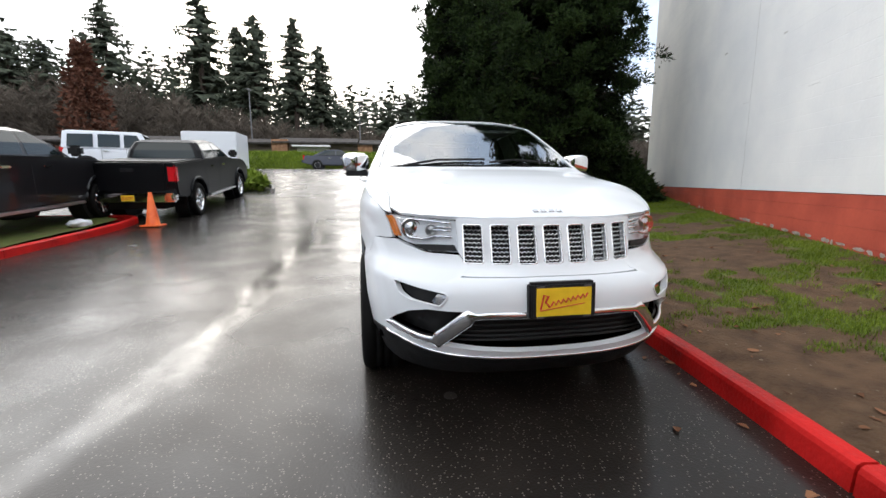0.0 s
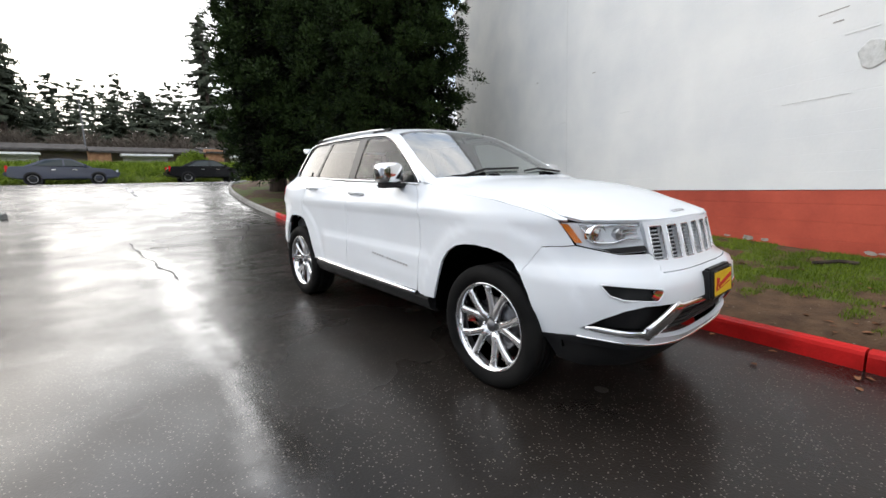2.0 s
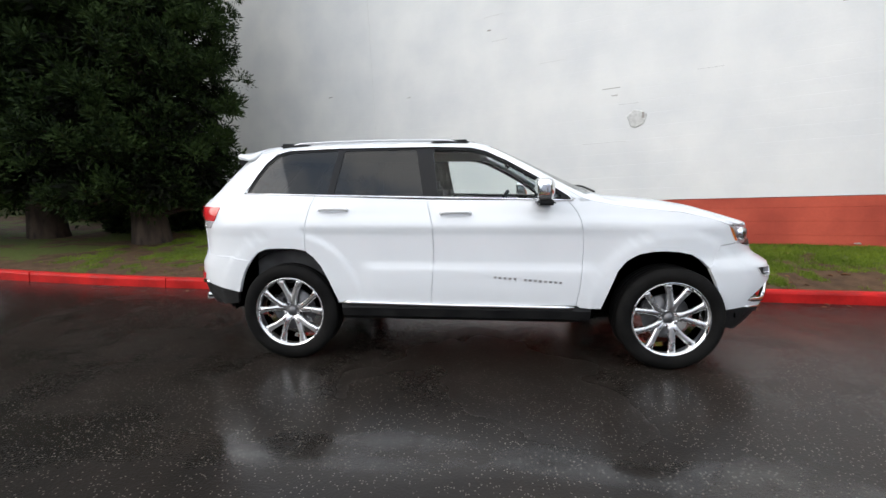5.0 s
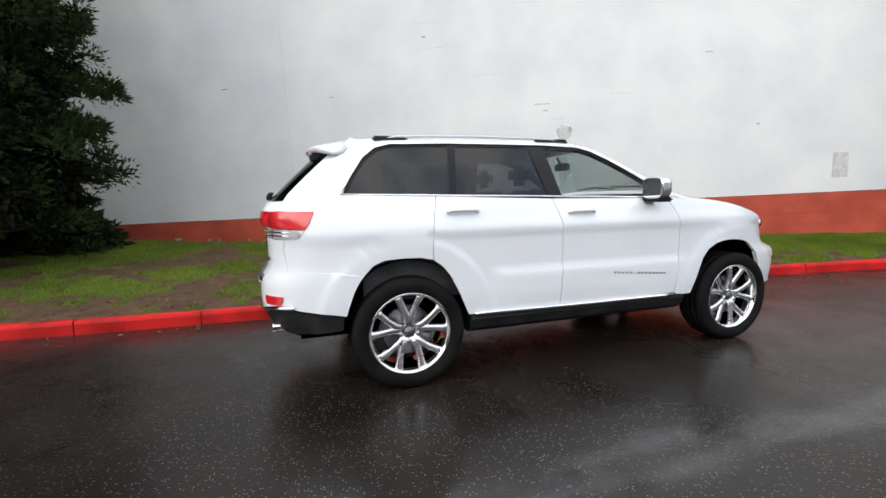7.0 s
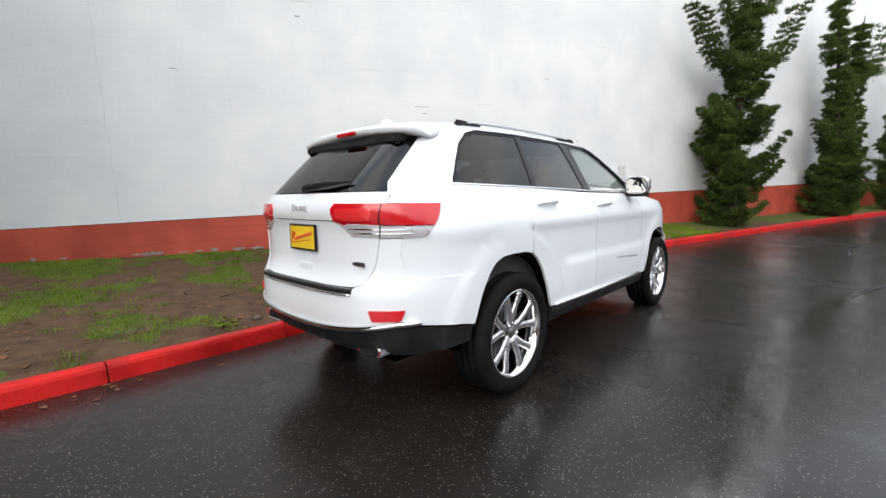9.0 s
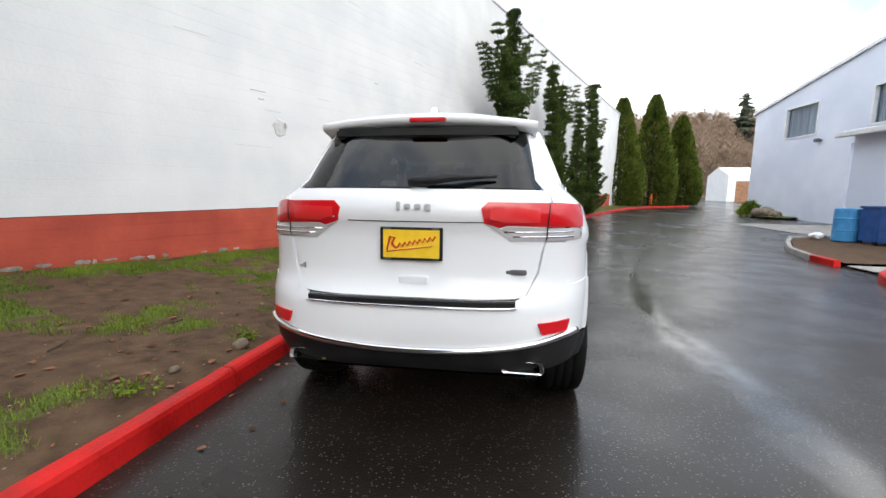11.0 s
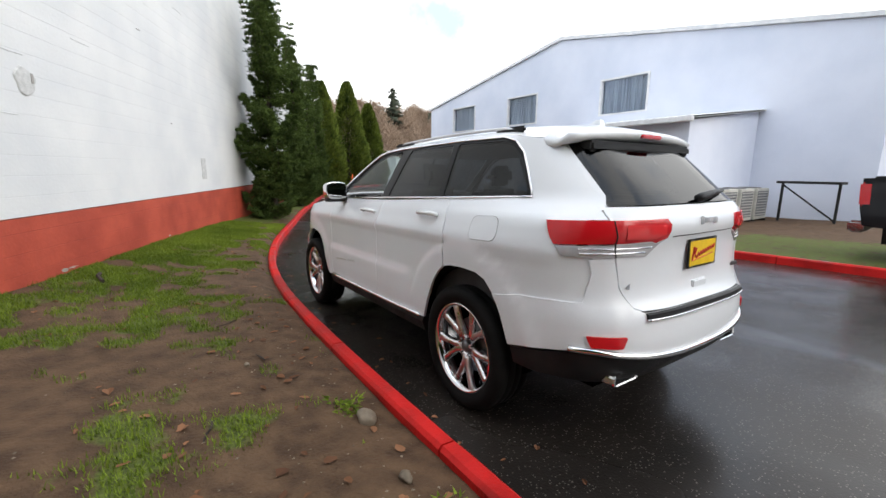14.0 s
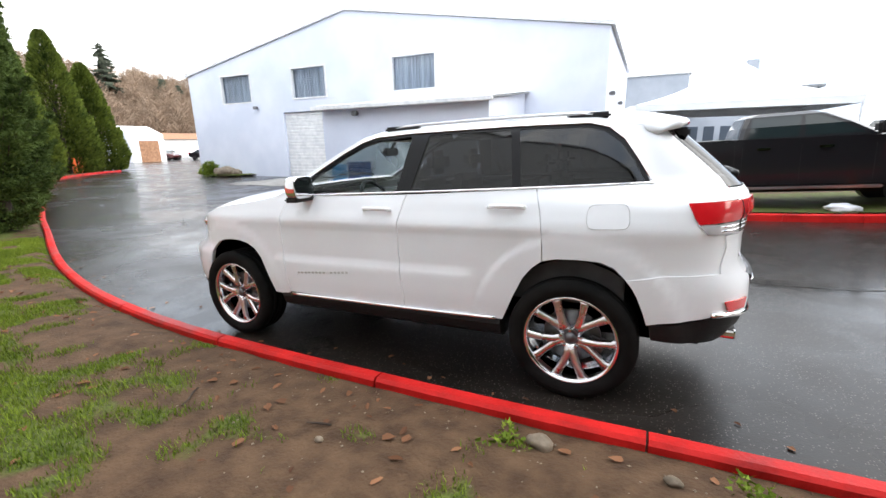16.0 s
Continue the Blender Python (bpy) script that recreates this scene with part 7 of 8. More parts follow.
box(bm, -0.33, 0.33, -0.37, 0.37, 0.922, 0.98, None, 0.02)
part("lid", bm, blue_plastic, binn)
for wx in (-0.22, 0.22):
    bm = bmesh.new()
    lathe(bm, [(0.0, 0.03), (0.06, 0.03), (0.07, 0.02), (0.07, -0.02), (0.06, -0.03), (0.0, -0.03)], 12, pose(wx, 0.3, 0.07, 90, 0, 0))
    part("castor", bm, rubber, binn, "black castor")
drum = tagged(new("plastic_drum"), "light blue plastic drum standing on mulch by the annex", "drum")
drum.matrix_world = pose(8.75, -9.65, ground_z(8.75) + 0.105)
bm = bmesh.new()
lathe(bm, [(0.0, 0.0), (0.27, 0.0), (0.29, 0.03), (0.29, 0.28), (0.30, 0.31), (0.29, 0.34), (0.29, 0.60), (0.30, 0.63), (0.29, 0.66), (0.285, 0.88), (0.27, 0.90), (0.0, 0.90)], 24, pose(0, 0, 0))
part("body", bm, light_blue_plastic, drum)
bm = bmesh.new()
lathe(bm, [(0.0, 0.904), (0.05, 0.904), (0.05, 0.93), (0.0, 0.93)], 12, pose(0.12, 0.05, 0))
part("bung", bm, white_bag, drum, "white screw bung")
bag = tagged(new("plastic_bag"), "crumpled white plastic bag lying on the mulch", "bag")
bag.matrix_world = pose(9.2, -9.25, ground_z(9.2) + 0.105)
bm = bmesh.new()
bmesh.ops.create_icosphere(bm, subdivisions=3, radius=0.17)
for v in bm.verts:
    v.co *= 1 + 0.35 * noise.noise(v.co * 9)
    v.co.z = max(0.0, 0.09 + 0.62 * v.co.z)
bag_body = part("bag_body", bm, white_bag, bag)


# ---- vehicles standing round about ----
def prism(bm, prof, y0, y1, tuck=0.0, bevel=0.03):
    """A side profile of (x, z) carried across from y0 to y1; points above the middle lean in by tuck."""
    zm = 0.5 * (min(p[1] for p in prof) + max(p[1] for p in prof))
    zr = max(p[1] for p in prof) - zm
    a = [bm.verts.new((x, y0 + tuck * max(0, (z - zm) / zr), z)) for x, z in prof]
    b = [bm.verts.new((x, y1 - tuck * max(0, (z - zm) / zr), z)) for x, z in prof]
    f = [bm.faces.new(a), bm.faces.new(b[::-1])]
    n = len(prof)
    for j in range(n):
        f.append(bm.faces.new((a[j], a[(j + 1) % n], b[(j + 1) % n], b[j])))
    if bevel:
        es = list({e for q in f[:2] for e in q.edges})
        bmesh.ops.bevel(bm, geom=es, offset=bevel, segments=2, affect="EDGES")


def arc_cut(cx, r, z0, n=8):
    return [(cx + r * math.cos(math.pi * k / n), z0 + r * math.sin(math.pi * k / n)) for k in range(n + 1)]


def vehicle(name, label, category, m, paintm, prof, glass_prof, axles, R, half, cab, glass_gap, tall=0.0, pillars=(), bed=None, plate=False, rimw=None, tail_x0=None, nose_x0=None, lamp_z=0.9, chrome_bumper=True):
    """A parked vehicle, its nose towards +x: body shell, glasshouse, lamps, bumpers, wheels."""
    v = tagged(new(name), label, category)
    v.matrix_world = m
    bm = bmesh.new()
    prism(bm, prof, -half, half, 0.03, 0.05)
    part("body", bm, paintm, v, "", False)
    bm = bmesh.new()
    prism(bm, cab, -half + 0.05, half - 0.05, 0.20, 0.05)
    part("cab", bm, paintm, v)
    for s in (-1, 1):
        for g in glass_prof:
            bm = bmesh.new()
            z0, z1 = min(p[1] for p in cab), max(p[1] for p in cab)
            zm, zr = 0.5 * (z0 + z1), 0.5 * (z1 - z0)
            q = [bm.verts.new((x, s * (half - 0.05 - 0.20 * max(0, (z - zm) / zr) + 0.006), z)) for x, z in g]
            bm.faces.new(q)
            r = bmesh.ops.extrude_face_region(bm, geom=bm.faces[:])
            bmesh.ops.translate(bm, vec=(0, -s * 0.02, 0), verts=[w for w in r["geom"] if isinstance(w, bmesh.types.BMVert)])
            part("side_window", bm, dark_glass, v, "dark glass")
        bm = bmesh.new()
        box(bm, nose_x0 - 0.10, nose_x0 + 0.012, s * (half - 0.36), s * (half - 0.08), lamp_z - 0.09, lamp_z + 0.09, None, 0.02)
        part("headlight", bm, lens_solid, v, "clear headlight")
        bm = bmesh.new()
        box(bm, tail_x0 - 0.012, tail_x0 + 0.1, s * (half - 0.20), s * (half - 0.02), lamp_z - 0.02, lamp_z + 0.32, None, 0.02)
        part("tail_light", bm, red_lens, v, "red tail light")
        bm = bmesh.new()
        mx = glass_gap
        box(bm, mx - 0.07, mx + 0.07, s * (half + 0.02), s * (half + 0.24), tall - 0.10, tall + 0.10, None, 0.04)
        part("wing_mirror", bm, paintm, v)
        for hx in pillars:
            bm = bmesh.new()
            box(bm, hx - 0.10, hx + 0.10, s * (half - 0.005), s * (half + 0.03), tall - 0.22, tall - 0.18, None, 0.012)
            part("door_handle", bm, chrome, v, "chrome handle")
            bm = bmesh.new()
            box(bm, hx - 0.145, hx - 0.139, s * (half - 0.01), s * (half + 0.002), 0.55, tall - 0.1)
            part("door_seam", bm, black_plastic, v)
        for ax in axles:
            bm = bmesh.new()
            lathe(bm, [(0.0, -0.005), (R + 0.07, -0.005), (R + 0.07, -0.28), (0.0, -0.28)], 28, pose(ax, s * (half + 0.004), R, -90 * s, 0, 0))
            part("wheel_arch", bm, black_plastic, v, "dark wheel arch")
            build_wheel(v, ax, s * (half - 0.10), R, s, R=R, rim=rimw or R * 0.64, w=0.25, pair=14, spoke_m=satin_metal)
    # windscreen and rear window as sloping panes on the cab's two slopes
    for (xa, za), (xb, zb) in ((cab[-1], cab[-2]), (cab[0], cab[1])):
        bm = bmesh.new()
        d = 1 if xa > 0 and (xa, za) == cab[-1] else -1
        n = Vector((abs(zb - za) + 1e-6, 0, abs(xb - xa))).normalized()
        n.x *= d
        q = []
        for f, w in ((0.10, half - 0.16), (0.90, half - 0.30)):
            for s in (-1, 1):
                p = Vector((xa + (xb - xa) * f, s * w, za + (zb - za) * f)) + n * 0.012
                q.append(p)
        vs = [bm.verts.new(p) for p in (q[0], q[1], q[3], q[2])]
        bm.faces.new(vs)
        r = bmesh.ops.extrude_face_region(bm, geom=bm.faces[:])
        bmesh.ops.translate(bm, vec=-n * 0.03, verts=[w for w in r["geom"] if isinstance(w, bmesh.types.BMVert)])
        part("windscreen" if d > 0 else "rear_window", bm, dark_glass, v, "dark glass")
    for x, d in ((nose_x0, 1), (tail_x0, -1)):
        bm = bmesh.new()
        box(bm, x - 0.06, x + 0.09 if d > 0 else x + 0.06, -half + 0.06, half - 0.06, 0.48, 0.68, None, 0.03) if d > 0 else box(bm, x - 0.12, x + 0.06, -half + 0.06, half - 0.06, 0.50, 0.70, None, 0.03)
        part("bumper", bm, chrome if chrome_bumper else paintm, v, "chrome bumper" if chrome_bumper else "")
    bm = bmesh.new()
    box(bm, axles[0] + 0.5, axles[1] - 0.5, -half + 0.1, half - 0.1, 0.32, 0.6)
    part("chassis", bm, black_plastic, v)
    if plate:
        dealer_plate(v, pose(tail_x0 - 0.125, 0.0, 0.62, 0, 0, 180))
    return v


lens_solid = coated("vehicle_lens", (0.55, 0.56, 0.58), 0.15)
CAB_HALF = [(1.34, 0.935), (1.6, 0.865), (1.80, 0.755), (1.86, 0.62)]
CAB_FRONT = [(1.34, 1.18), (1.6, 0.76), (1.80, 0.38), (1.86, 0.18)]
CAB_REAR = [(1.34, -1.08), (1.6, -1.02), (1.80, -0.93), (1.86, -0.78)]


def cab_pane(name, parent, corners, thick=0.008):
    """A pane bent over the cab: rows of points from its foot to its head."""
    bm = bmesh.new()
    n = len(corners)
    vs = [[bm.verts.new(p) for p in r] for r in corners]
    for a, b in zip(vs, vs[1:]):
        for j in range(len(a) - 1):
            bm.faces.new((a[j], a[j + 1], b[j + 1], b[j]))
    part(name, bm, dark_glass, parent, "dark glass")


def pickup(label, x, y, rz, paintm, plate=False, z=None, pitch=0.0):
    """A crew-cab pickup, its nose towards +x."""
    v = tagged(new("pickup_truck"), label, "truck")
    v.matrix_world = pose(x, y, z if z is not None else ground_z(x), 0, pitch, rz) @ Matrix.Scale(0.97, 4)
    H, R, AF, AR = 0.985, 0.405, 1.82, -1.72
    arc = lambda c: [(c + 0.53 * math.cos(t), 0.45 + 0.50 * math.sin(t)) for t in (math.pi * (0.06 + 0.88 * k / 12) for k in range(13))]
    prof = [(-2.88, 0.62), (-2.93, 0.9), (-2.92, 1.37), (-1.14, 1.39), (-1.12, 1.36), (1.12, 1.34), (1.3, 1.31), (2.1, 1.265), (2.55, 1.19), (2.74, 1.06), (2.82, 0.8), (2.80, 0.58), (2.5, 0.47)] + arc(AF) + [(1.25, 0.46), (-1.15, 0.46)] + arc(AR) + [(-2.45, 0.55)]
    bm = bmesh.new()
    prism(bm, prof, -H, H, 0.0, 0.03)
    part("body", bm, paintm, v)
    bm = bmesh.new()
    zs = (1.345, 1.45, 1.6, 1.72, 1.80, 1.84, 1.86)
    rows = []
    for zz in zs:
        h, xf, xr, c = interp(CAB_HALF, zz), interp(CAB_FRONT, zz), interp(CAB_REAR, zz), 0.07
        rows.append([bm.verts.new((px, py, zz)) for px, py in ((xr, -h + c), (xr + c, -h), (xf - 1.6 * c, -h), (xf, -h + 2 * c), (xf + 0.05, 0), (xf, h - 2 * c), (xf - 1.6 * c, h), (xr + c, h), (xr, h - c))])
    for a, b in zip(rows, rows[1:]):
        for j in range(9):
            bm.faces.new((a[j], a[(j + 1) % 9], b[(j + 1) % 9], b[j]))
    bm.faces.new(rows[-1])
    part("cab", bm, paintm, v)
    lv = (1.40, 1.6, 1.775)
    for s in (-1, 1):
        yy = lambda zz: s * (interp(CAB_HALF, zz) + 0.004)
        cab_pane("side_window", v, [[(a + 0.06 * (zz - 1.4) / 0.43, yy(zz), zz) for a in (-0.90, -0.12)] for zz in lv])
        cab_pane("side_window", v, [[(a, yy(zz), zz) for a in (-0.02, interp(CAB_FRONT, zz) - 0.24)] for zz in lv])
        bm = bmesh.new()
        tube(bm, [(AF + 0.54 * math.cos(t), s * (H + 0.0), 0.45 + 0.51 * math.sin(t)) for t in (math.pi * k / 12 for k in range(13))], 0.035, 6)
        part("fender_flare", bm, paintm, v, "", True)
        bm = bmesh.new()
        tube(bm, [(AR + 0.54 * math.cos(t), s * (H + 0.0), 0.45 + 0.51 * math.sin(t)) for t in (math.pi * k / 12 for k in range(13))], 0.035, 6)
        part("fender_flare", bm, paintm, v, "", True)
        for hx in (-0.66, 0.30):
            bm = bmesh.new()
            box(bm, hx - 0.11, hx + 0.11, s * (H - 0.01), s * (H + 0.035), 1.165, 1.21, None, 0.014)
            part("door_handle", bm, chrome, v, "chrome handle")
        for hx, z1 in ((-1.0, 1.33), (-0.07, 1.34), (1.0, 1.31), (-1.13, 1.38)):
            bm = bmesh.new()
            box(bm, hx - 0.006, hx + 0.006, s * (H - 0.03), s * (H + 0.0015), 0.56, z1 - 0.1)
            part("door_seam", bm, black_plastic, v)
        bm = bmesh.new()
        box(bm, 0.92, 1.10, s * (H - 0.02), s * (H + 0.22), 1.36, 1.58, None, 0.05)
        part("wing_mirror", bm, black_plastic, v, "black door mirror")
        bm = bmesh.new()
        box(bm, -1.05, 1.15, s * (H - 0.06), s * (H + 0.07), 0.40, 0.455, None, 0.02)
        part("running_board", bm, satin_metal, v, "bright side step")
        bm = bmesh.new()
        box(bm, -2.945, -2.78, s * (H - 0.19), s * (H + 0.008), 0.93, 1.31, None, 0.03)
        part("tail_light", bm, red_lens, v, "red tail light")
        bm = bmesh.new()
        box(bm, 2.45, 2.80, s * (H - 0.36), s * (H - 0.015), 0.86, 1.05, None, 0.04)
        part("headlight", bm, lens_solid, v, "clear headlight")
        for ax in (AF, AR):
            bm = bmesh.new()
            lathe(bm, [(0.0, 0.0), (0.525, 0.0), (0.525, -0.30), (0.0, -0.30)], 28, pose(ax, s * (H - 0.12), 0.44, -90 * s, 0, 0))
            part("wheel_housing", bm, black_plastic, v, "black liner")
            build_wheel(v, ax, s * (H - 0.11), R, s, R=R, rim=0.275, w=0.27, pair=13, spoke_m=chrome, width=1.3)
    lw = (1.40, 1.6, 1.785)
    cab_pane("windscreen", v, [[(interp(CAB_FRONT, zz) + (0.056 if yf == 0 else 0.008), yf * (interp(CAB_HALF, zz) - 0.17), zz) for yf in (-1, 0, 1)] for zz in lw])
    cab_pane("rear_window", v, [[(interp(CAB_REAR, zz) - 0.006, yf * (interp(CAB_HALF, zz) - 0.16), zz) for yf in (-1, 1)] for zz in lw])
    bm = bmesh.new()
    box(bm, -2.80, -1.18, -H + 0.10, H - 0.10, 1.36, 1.398, None, 0.01)
    part("bed_cover", bm, black_plastic, v, "black bed cover")
    bm = bmesh.new()
    box(bm, -2.945, -2.90, -H + 0.22, H - 0.22, 0.74, 1.34, None, 0.015)
    gate = part("tailgate", bm, paintm, v)
    bm = bmesh.new()
    box(bm, -2.955, -2.944, -0.13, 0.13, 1.17, 1.25, None, 0.01)
    part("gate_handle", bm, black_plastic, gate)
    bm = bmesh.new()
    box(bm, -3.06, -2.86, -H + 0.02, H - 0.02, 0.50, 0.70, None, 0.04)
    part("rear_bumper", bm, chrome, v, "chrome bumper")
    bm = bmesh.new()
    box(bm, 2.72, 2.93, -H + 0.04, H - 0.04, 0.48, 0.72, None, 0.05)
    part("front_bumper", bm, chrome, v, "chrome bumper")
    bm = bmesh.new()
    box(bm, 2.70, 2.81, -0.58, 0.58, 0.78, 1.10, None, 0.04)
    part("grille", bm, chrome, v, "chrome grille")
    bm = bmesh.new()
    box(bm, -2.7, 2.5, -0.6, 0.6, 0.30, 0.6)
    part("chassis", bm, black_plastic, v)
    if plate:
        dealer_plate(v, pose(-3.072, 0.0, 0.60, 0, 0, 180))
    return v


pickup("dark grey crew-cab pickup truck parked on the grass", -4.45, -7.62, 180, grey_paint, False, ground_z(-4.45) + 0.115, -3.2)
pickup("black crew-cab pickup truck with a yellow dealer plate", -8.95, -6.04, 180, dark_paint, True, ground_z(-8.95), -5.3)
S_BODY = [(-2.35, 0.45), (-2.38, 0.85), (-2.2, 1.0), (-1.2, 1.0), (1.0, 0.95), (2.0, 0.85), (2.3, 0.65), (2.32, 0.4), (1.8, 0.32), (-1.8, 0.32)]
S_CAB = [(-1.75, 0.98), (-0.85, 1.40), (-0.3, 1.45), (0.3, 1.42), (1.15, 0.95)]
S_GLASS = [[(-1.35, 1.02), (-0.75, 1.34), (-0.1, 1.38), (-0.1, 1.02)], [(-0.02, 1.02), (-0.02, 1.38), (0.25, 1.36), (0.88, 1.02)]]


def sedan(label, x, y, z, rz, paintm):
    return vehicle("sedan_car", label, "car", pose(x, y, z, 0, 0, rz), paintm, S_BODY, S_GLASS, (-1.38, 1.38), 0.32, 0.90, S_CAB, 0.85, 1.02, (-0.5, 0.4), None, False, None, -2.37, 2.3, 0.72, False)


W_BODY = [(-2.0, 0.60), (-2.02, 1.12), (0.9, 1.12), (1.9, 1.06), (2.05, 0.95), (2.05, 0.6), (1.3, 0.5), (-1.3, 0.5)]
W_CAB = [(-2.0, 1.11), (-1.95, 1.78), (-1.8, 1.83), (0.40, 1.82), (0.55, 1.78), (0.85, 1.11)]
W_GLASS = [[(-1.8, 1.2), (-1.78, 1.68), (-1.0, 1.70), (-1.0, 1.2)], [(-0.85, 1.2), (-0.85, 1.70), (-0.15, 1.70), (-0.15, 1.2)], [(-0.02, 1.2), (-0.02, 1.70), (0.40, 1.68), (0.68, 1.2)]]
vehicle("offroad_car", "white boxy off-road car parked behind the trucks", "car", pose(-15.5, -10.6, ground_z(-15.5), 0, 0, 105), white_paint, W_BODY, W_GLASS, (-1.25, 1.35), 0.40, 0.92, W_CAB, 0.75, 1.25, (-0.6, 0.2), None, False, None, -2.02, 2.04, 0.85, False)
sedan("dark blue sedan standing in the street before the grassy bank", -29.2, -3.3, ground_z(-29.2), 90, blue_paint)
sedan("black sedan standing in the street beyond the firs", -29.0, 3.9, ground_z(-29.0), 90, dark_paint)
for x, y, rz, pm, lb in ((62, -36, 200, maroon_paint, "dark red car parked far down the road"), (66, -39.5, 170, white_paint, "white car parked far down the road"), (58, -40, 190, dark_paint, "black car parked far down the road"), (-14, -30, 60, white_paint, "white car in the far lot"), (-17.5, -27, 70, grey_paint, "grey car in the far lot")):
    sedan(lb, x, y, ground_z(x), rz, pm)

cone = tagged(new("traffic_cone"), "orange traffic cone standing by the kerb end", "cone")
cone.matrix_world = pose(-5.55, -5.42, ground_z(-5.55))
bm = bmesh.new()
lathe(bm, [(0.15, 0.03), (0.13, 0.06), (0.035, 0.70), (0.025, 0.71), (0.0, 0.71)], 24, Matrix.Identity(4))
part("cone_body", bm, orange, cone, "", True)
bm = bmesh.new()
box(bm, -0.19, 0.19, -0.19, 0.19, 0, 0.035, None, 0.012)
part("cone_base", bm, orange, cone)
bm = bmesh.new()
bmesh.ops.create_icosphere(bm, subdivisions=3, radius=1)
for v in bm.verts:
    v.co *= 1 + 0.3 * noise.noise(v.co * 2)
bmesh.ops.transform(bm, matrix=pose(-5.0, -6.45, ground_z(-5) + 0.16) @ Matrix.Diagonal((0.26, 0.16, 0.09, 1)), verts=bm.verts)
tagged(link_mesh("plastic_bag", bm, white_bag, None, "", True), "crumpled white plastic bag lying on the grass", "bag")

# ---- low houses, berm and container up the street ----
row = tagged(new("row_building"), "long low row of tan houses with dark roofs and carports", "building")
RX, RY0, RY1, RG = -42.0, -44.0, 15.0, 2.3
bm = bmesh.new()
box(bm, RX - 8, RX, RY0, RY1, RG - 0.5, 5.1)
part("wall", bm, tint(mat("row_wall", (0.16, 0.13, 0.11), 0.9), (0.10, 0.085, 0.075), (0.22, 0.18, 0.15), 0.4), row)
y = RY0
k = 0
while y < RY1 - 1:
    bm = bmesh.new()
    zr = 6.0 - 0.15 * (k % 2)
    prof = [(RX + 1.2, 5.15 - 0.1 * (k % 2)), (RX - 4, zr), (RX - 9, 5.2), (RX - 9, 5.05), (RX - 4, zr - 0.15), (RX + 1.2, 5.0 - 0.1 * (k % 2))]
    prism(bm, prof, y, y + 8.3, 0, 0)
    part("roof", bm, roof_m, row, "dark shingled roof")
    bm = bmesh.new()
    box(bm, RX, RX + 0.9, y - 0.1, y + 1.4, RG - 0.4, 5.0 if k % 2 else 5.4)
    part("pier", bm, brick_m, row, "tan brick pier")
    bm = bmesh.new()
    box(bm, RX + 0.002, RX + 0.15, y + 2.2, y + 5.4, RG - 0.3, 4.75)
    part("garage_door", bm, trim_m, row, "pale garage door")
    bm = bmesh.new()
    box(bm, RX + 0.5, RX + 2.0, y + 2.0, y + 5.6, 4.62, 4.78)
    part("canopy", bm, trim_m, row, "white canopy edge")
    y += 8.4
    k += 1
berm = strip_grid("berm", [-41 + 0.5 * i for i in range(23)], lambda x: -16, lambda x: 11, lambda x, y, f: 2.0 + 1.55 * math.sin(math.pi * min(1, max(0, (x + 41) / 11))) + 0.18 * noise.noise(Vector((x * 0.5, y * 0.5, 0))), 90, verge_m, lambda x, y, f: 0.5)
tagged(berm, "rough green grassy bank beside the street", "bank", kind="structure")
rg, pts = random.Random(21), []
for _ in range(15000):
    x, y = rg.uniform(-38, -30.1), rg.uniform(-15.5, 10.8)
    z = 2.0 + 1.55 * math.sin(math.pi * (x + 41) / 11)
    leaf_tris(pts, Vector((x, y, z + 0.02)), 4, 0.16, 0.20, rg, -0.5, 0.6, 0.12)
tagged(mesh_tris("bank_grass", pts, grass_blade), "rough green grass covering the bank", "grass", kind="stuff")
rg, pts = random.Random(22), []
for _ in range(2600):
    x = rg.uniform(-19, -12)
    yk = -4.4 - (max(0, -12 - x)) ** 1.5 * 0.22
    y = yk - 0.3 - rg.random() ** 1.5 * 3.5
    leaf_tris(pts, Vector((x, y, ground_z(x) + 0.15 + 0.2 * rg.random())), 4, 0.16, 0.16, rg)
tagged(mesh_tris("ground_cover", pts, grass_blade), "low green ground cover behind the grey kerb", "plants", kind="stuff")
bm = bmesh.new()
box(bm, -23.5, -21.2, -10.9, -8.1, ground_z(-22) + 0.05, 3.9, None, 0.04)
tagged(link_mesh("storage_container", bm, white_paint), "plain white storage container at the lot's edge", "container")


shrub(-35.5, 4.2, 3.4, 1.3, 1.3, 93, grass_blade, "rounded green shrub on the grassy bank")


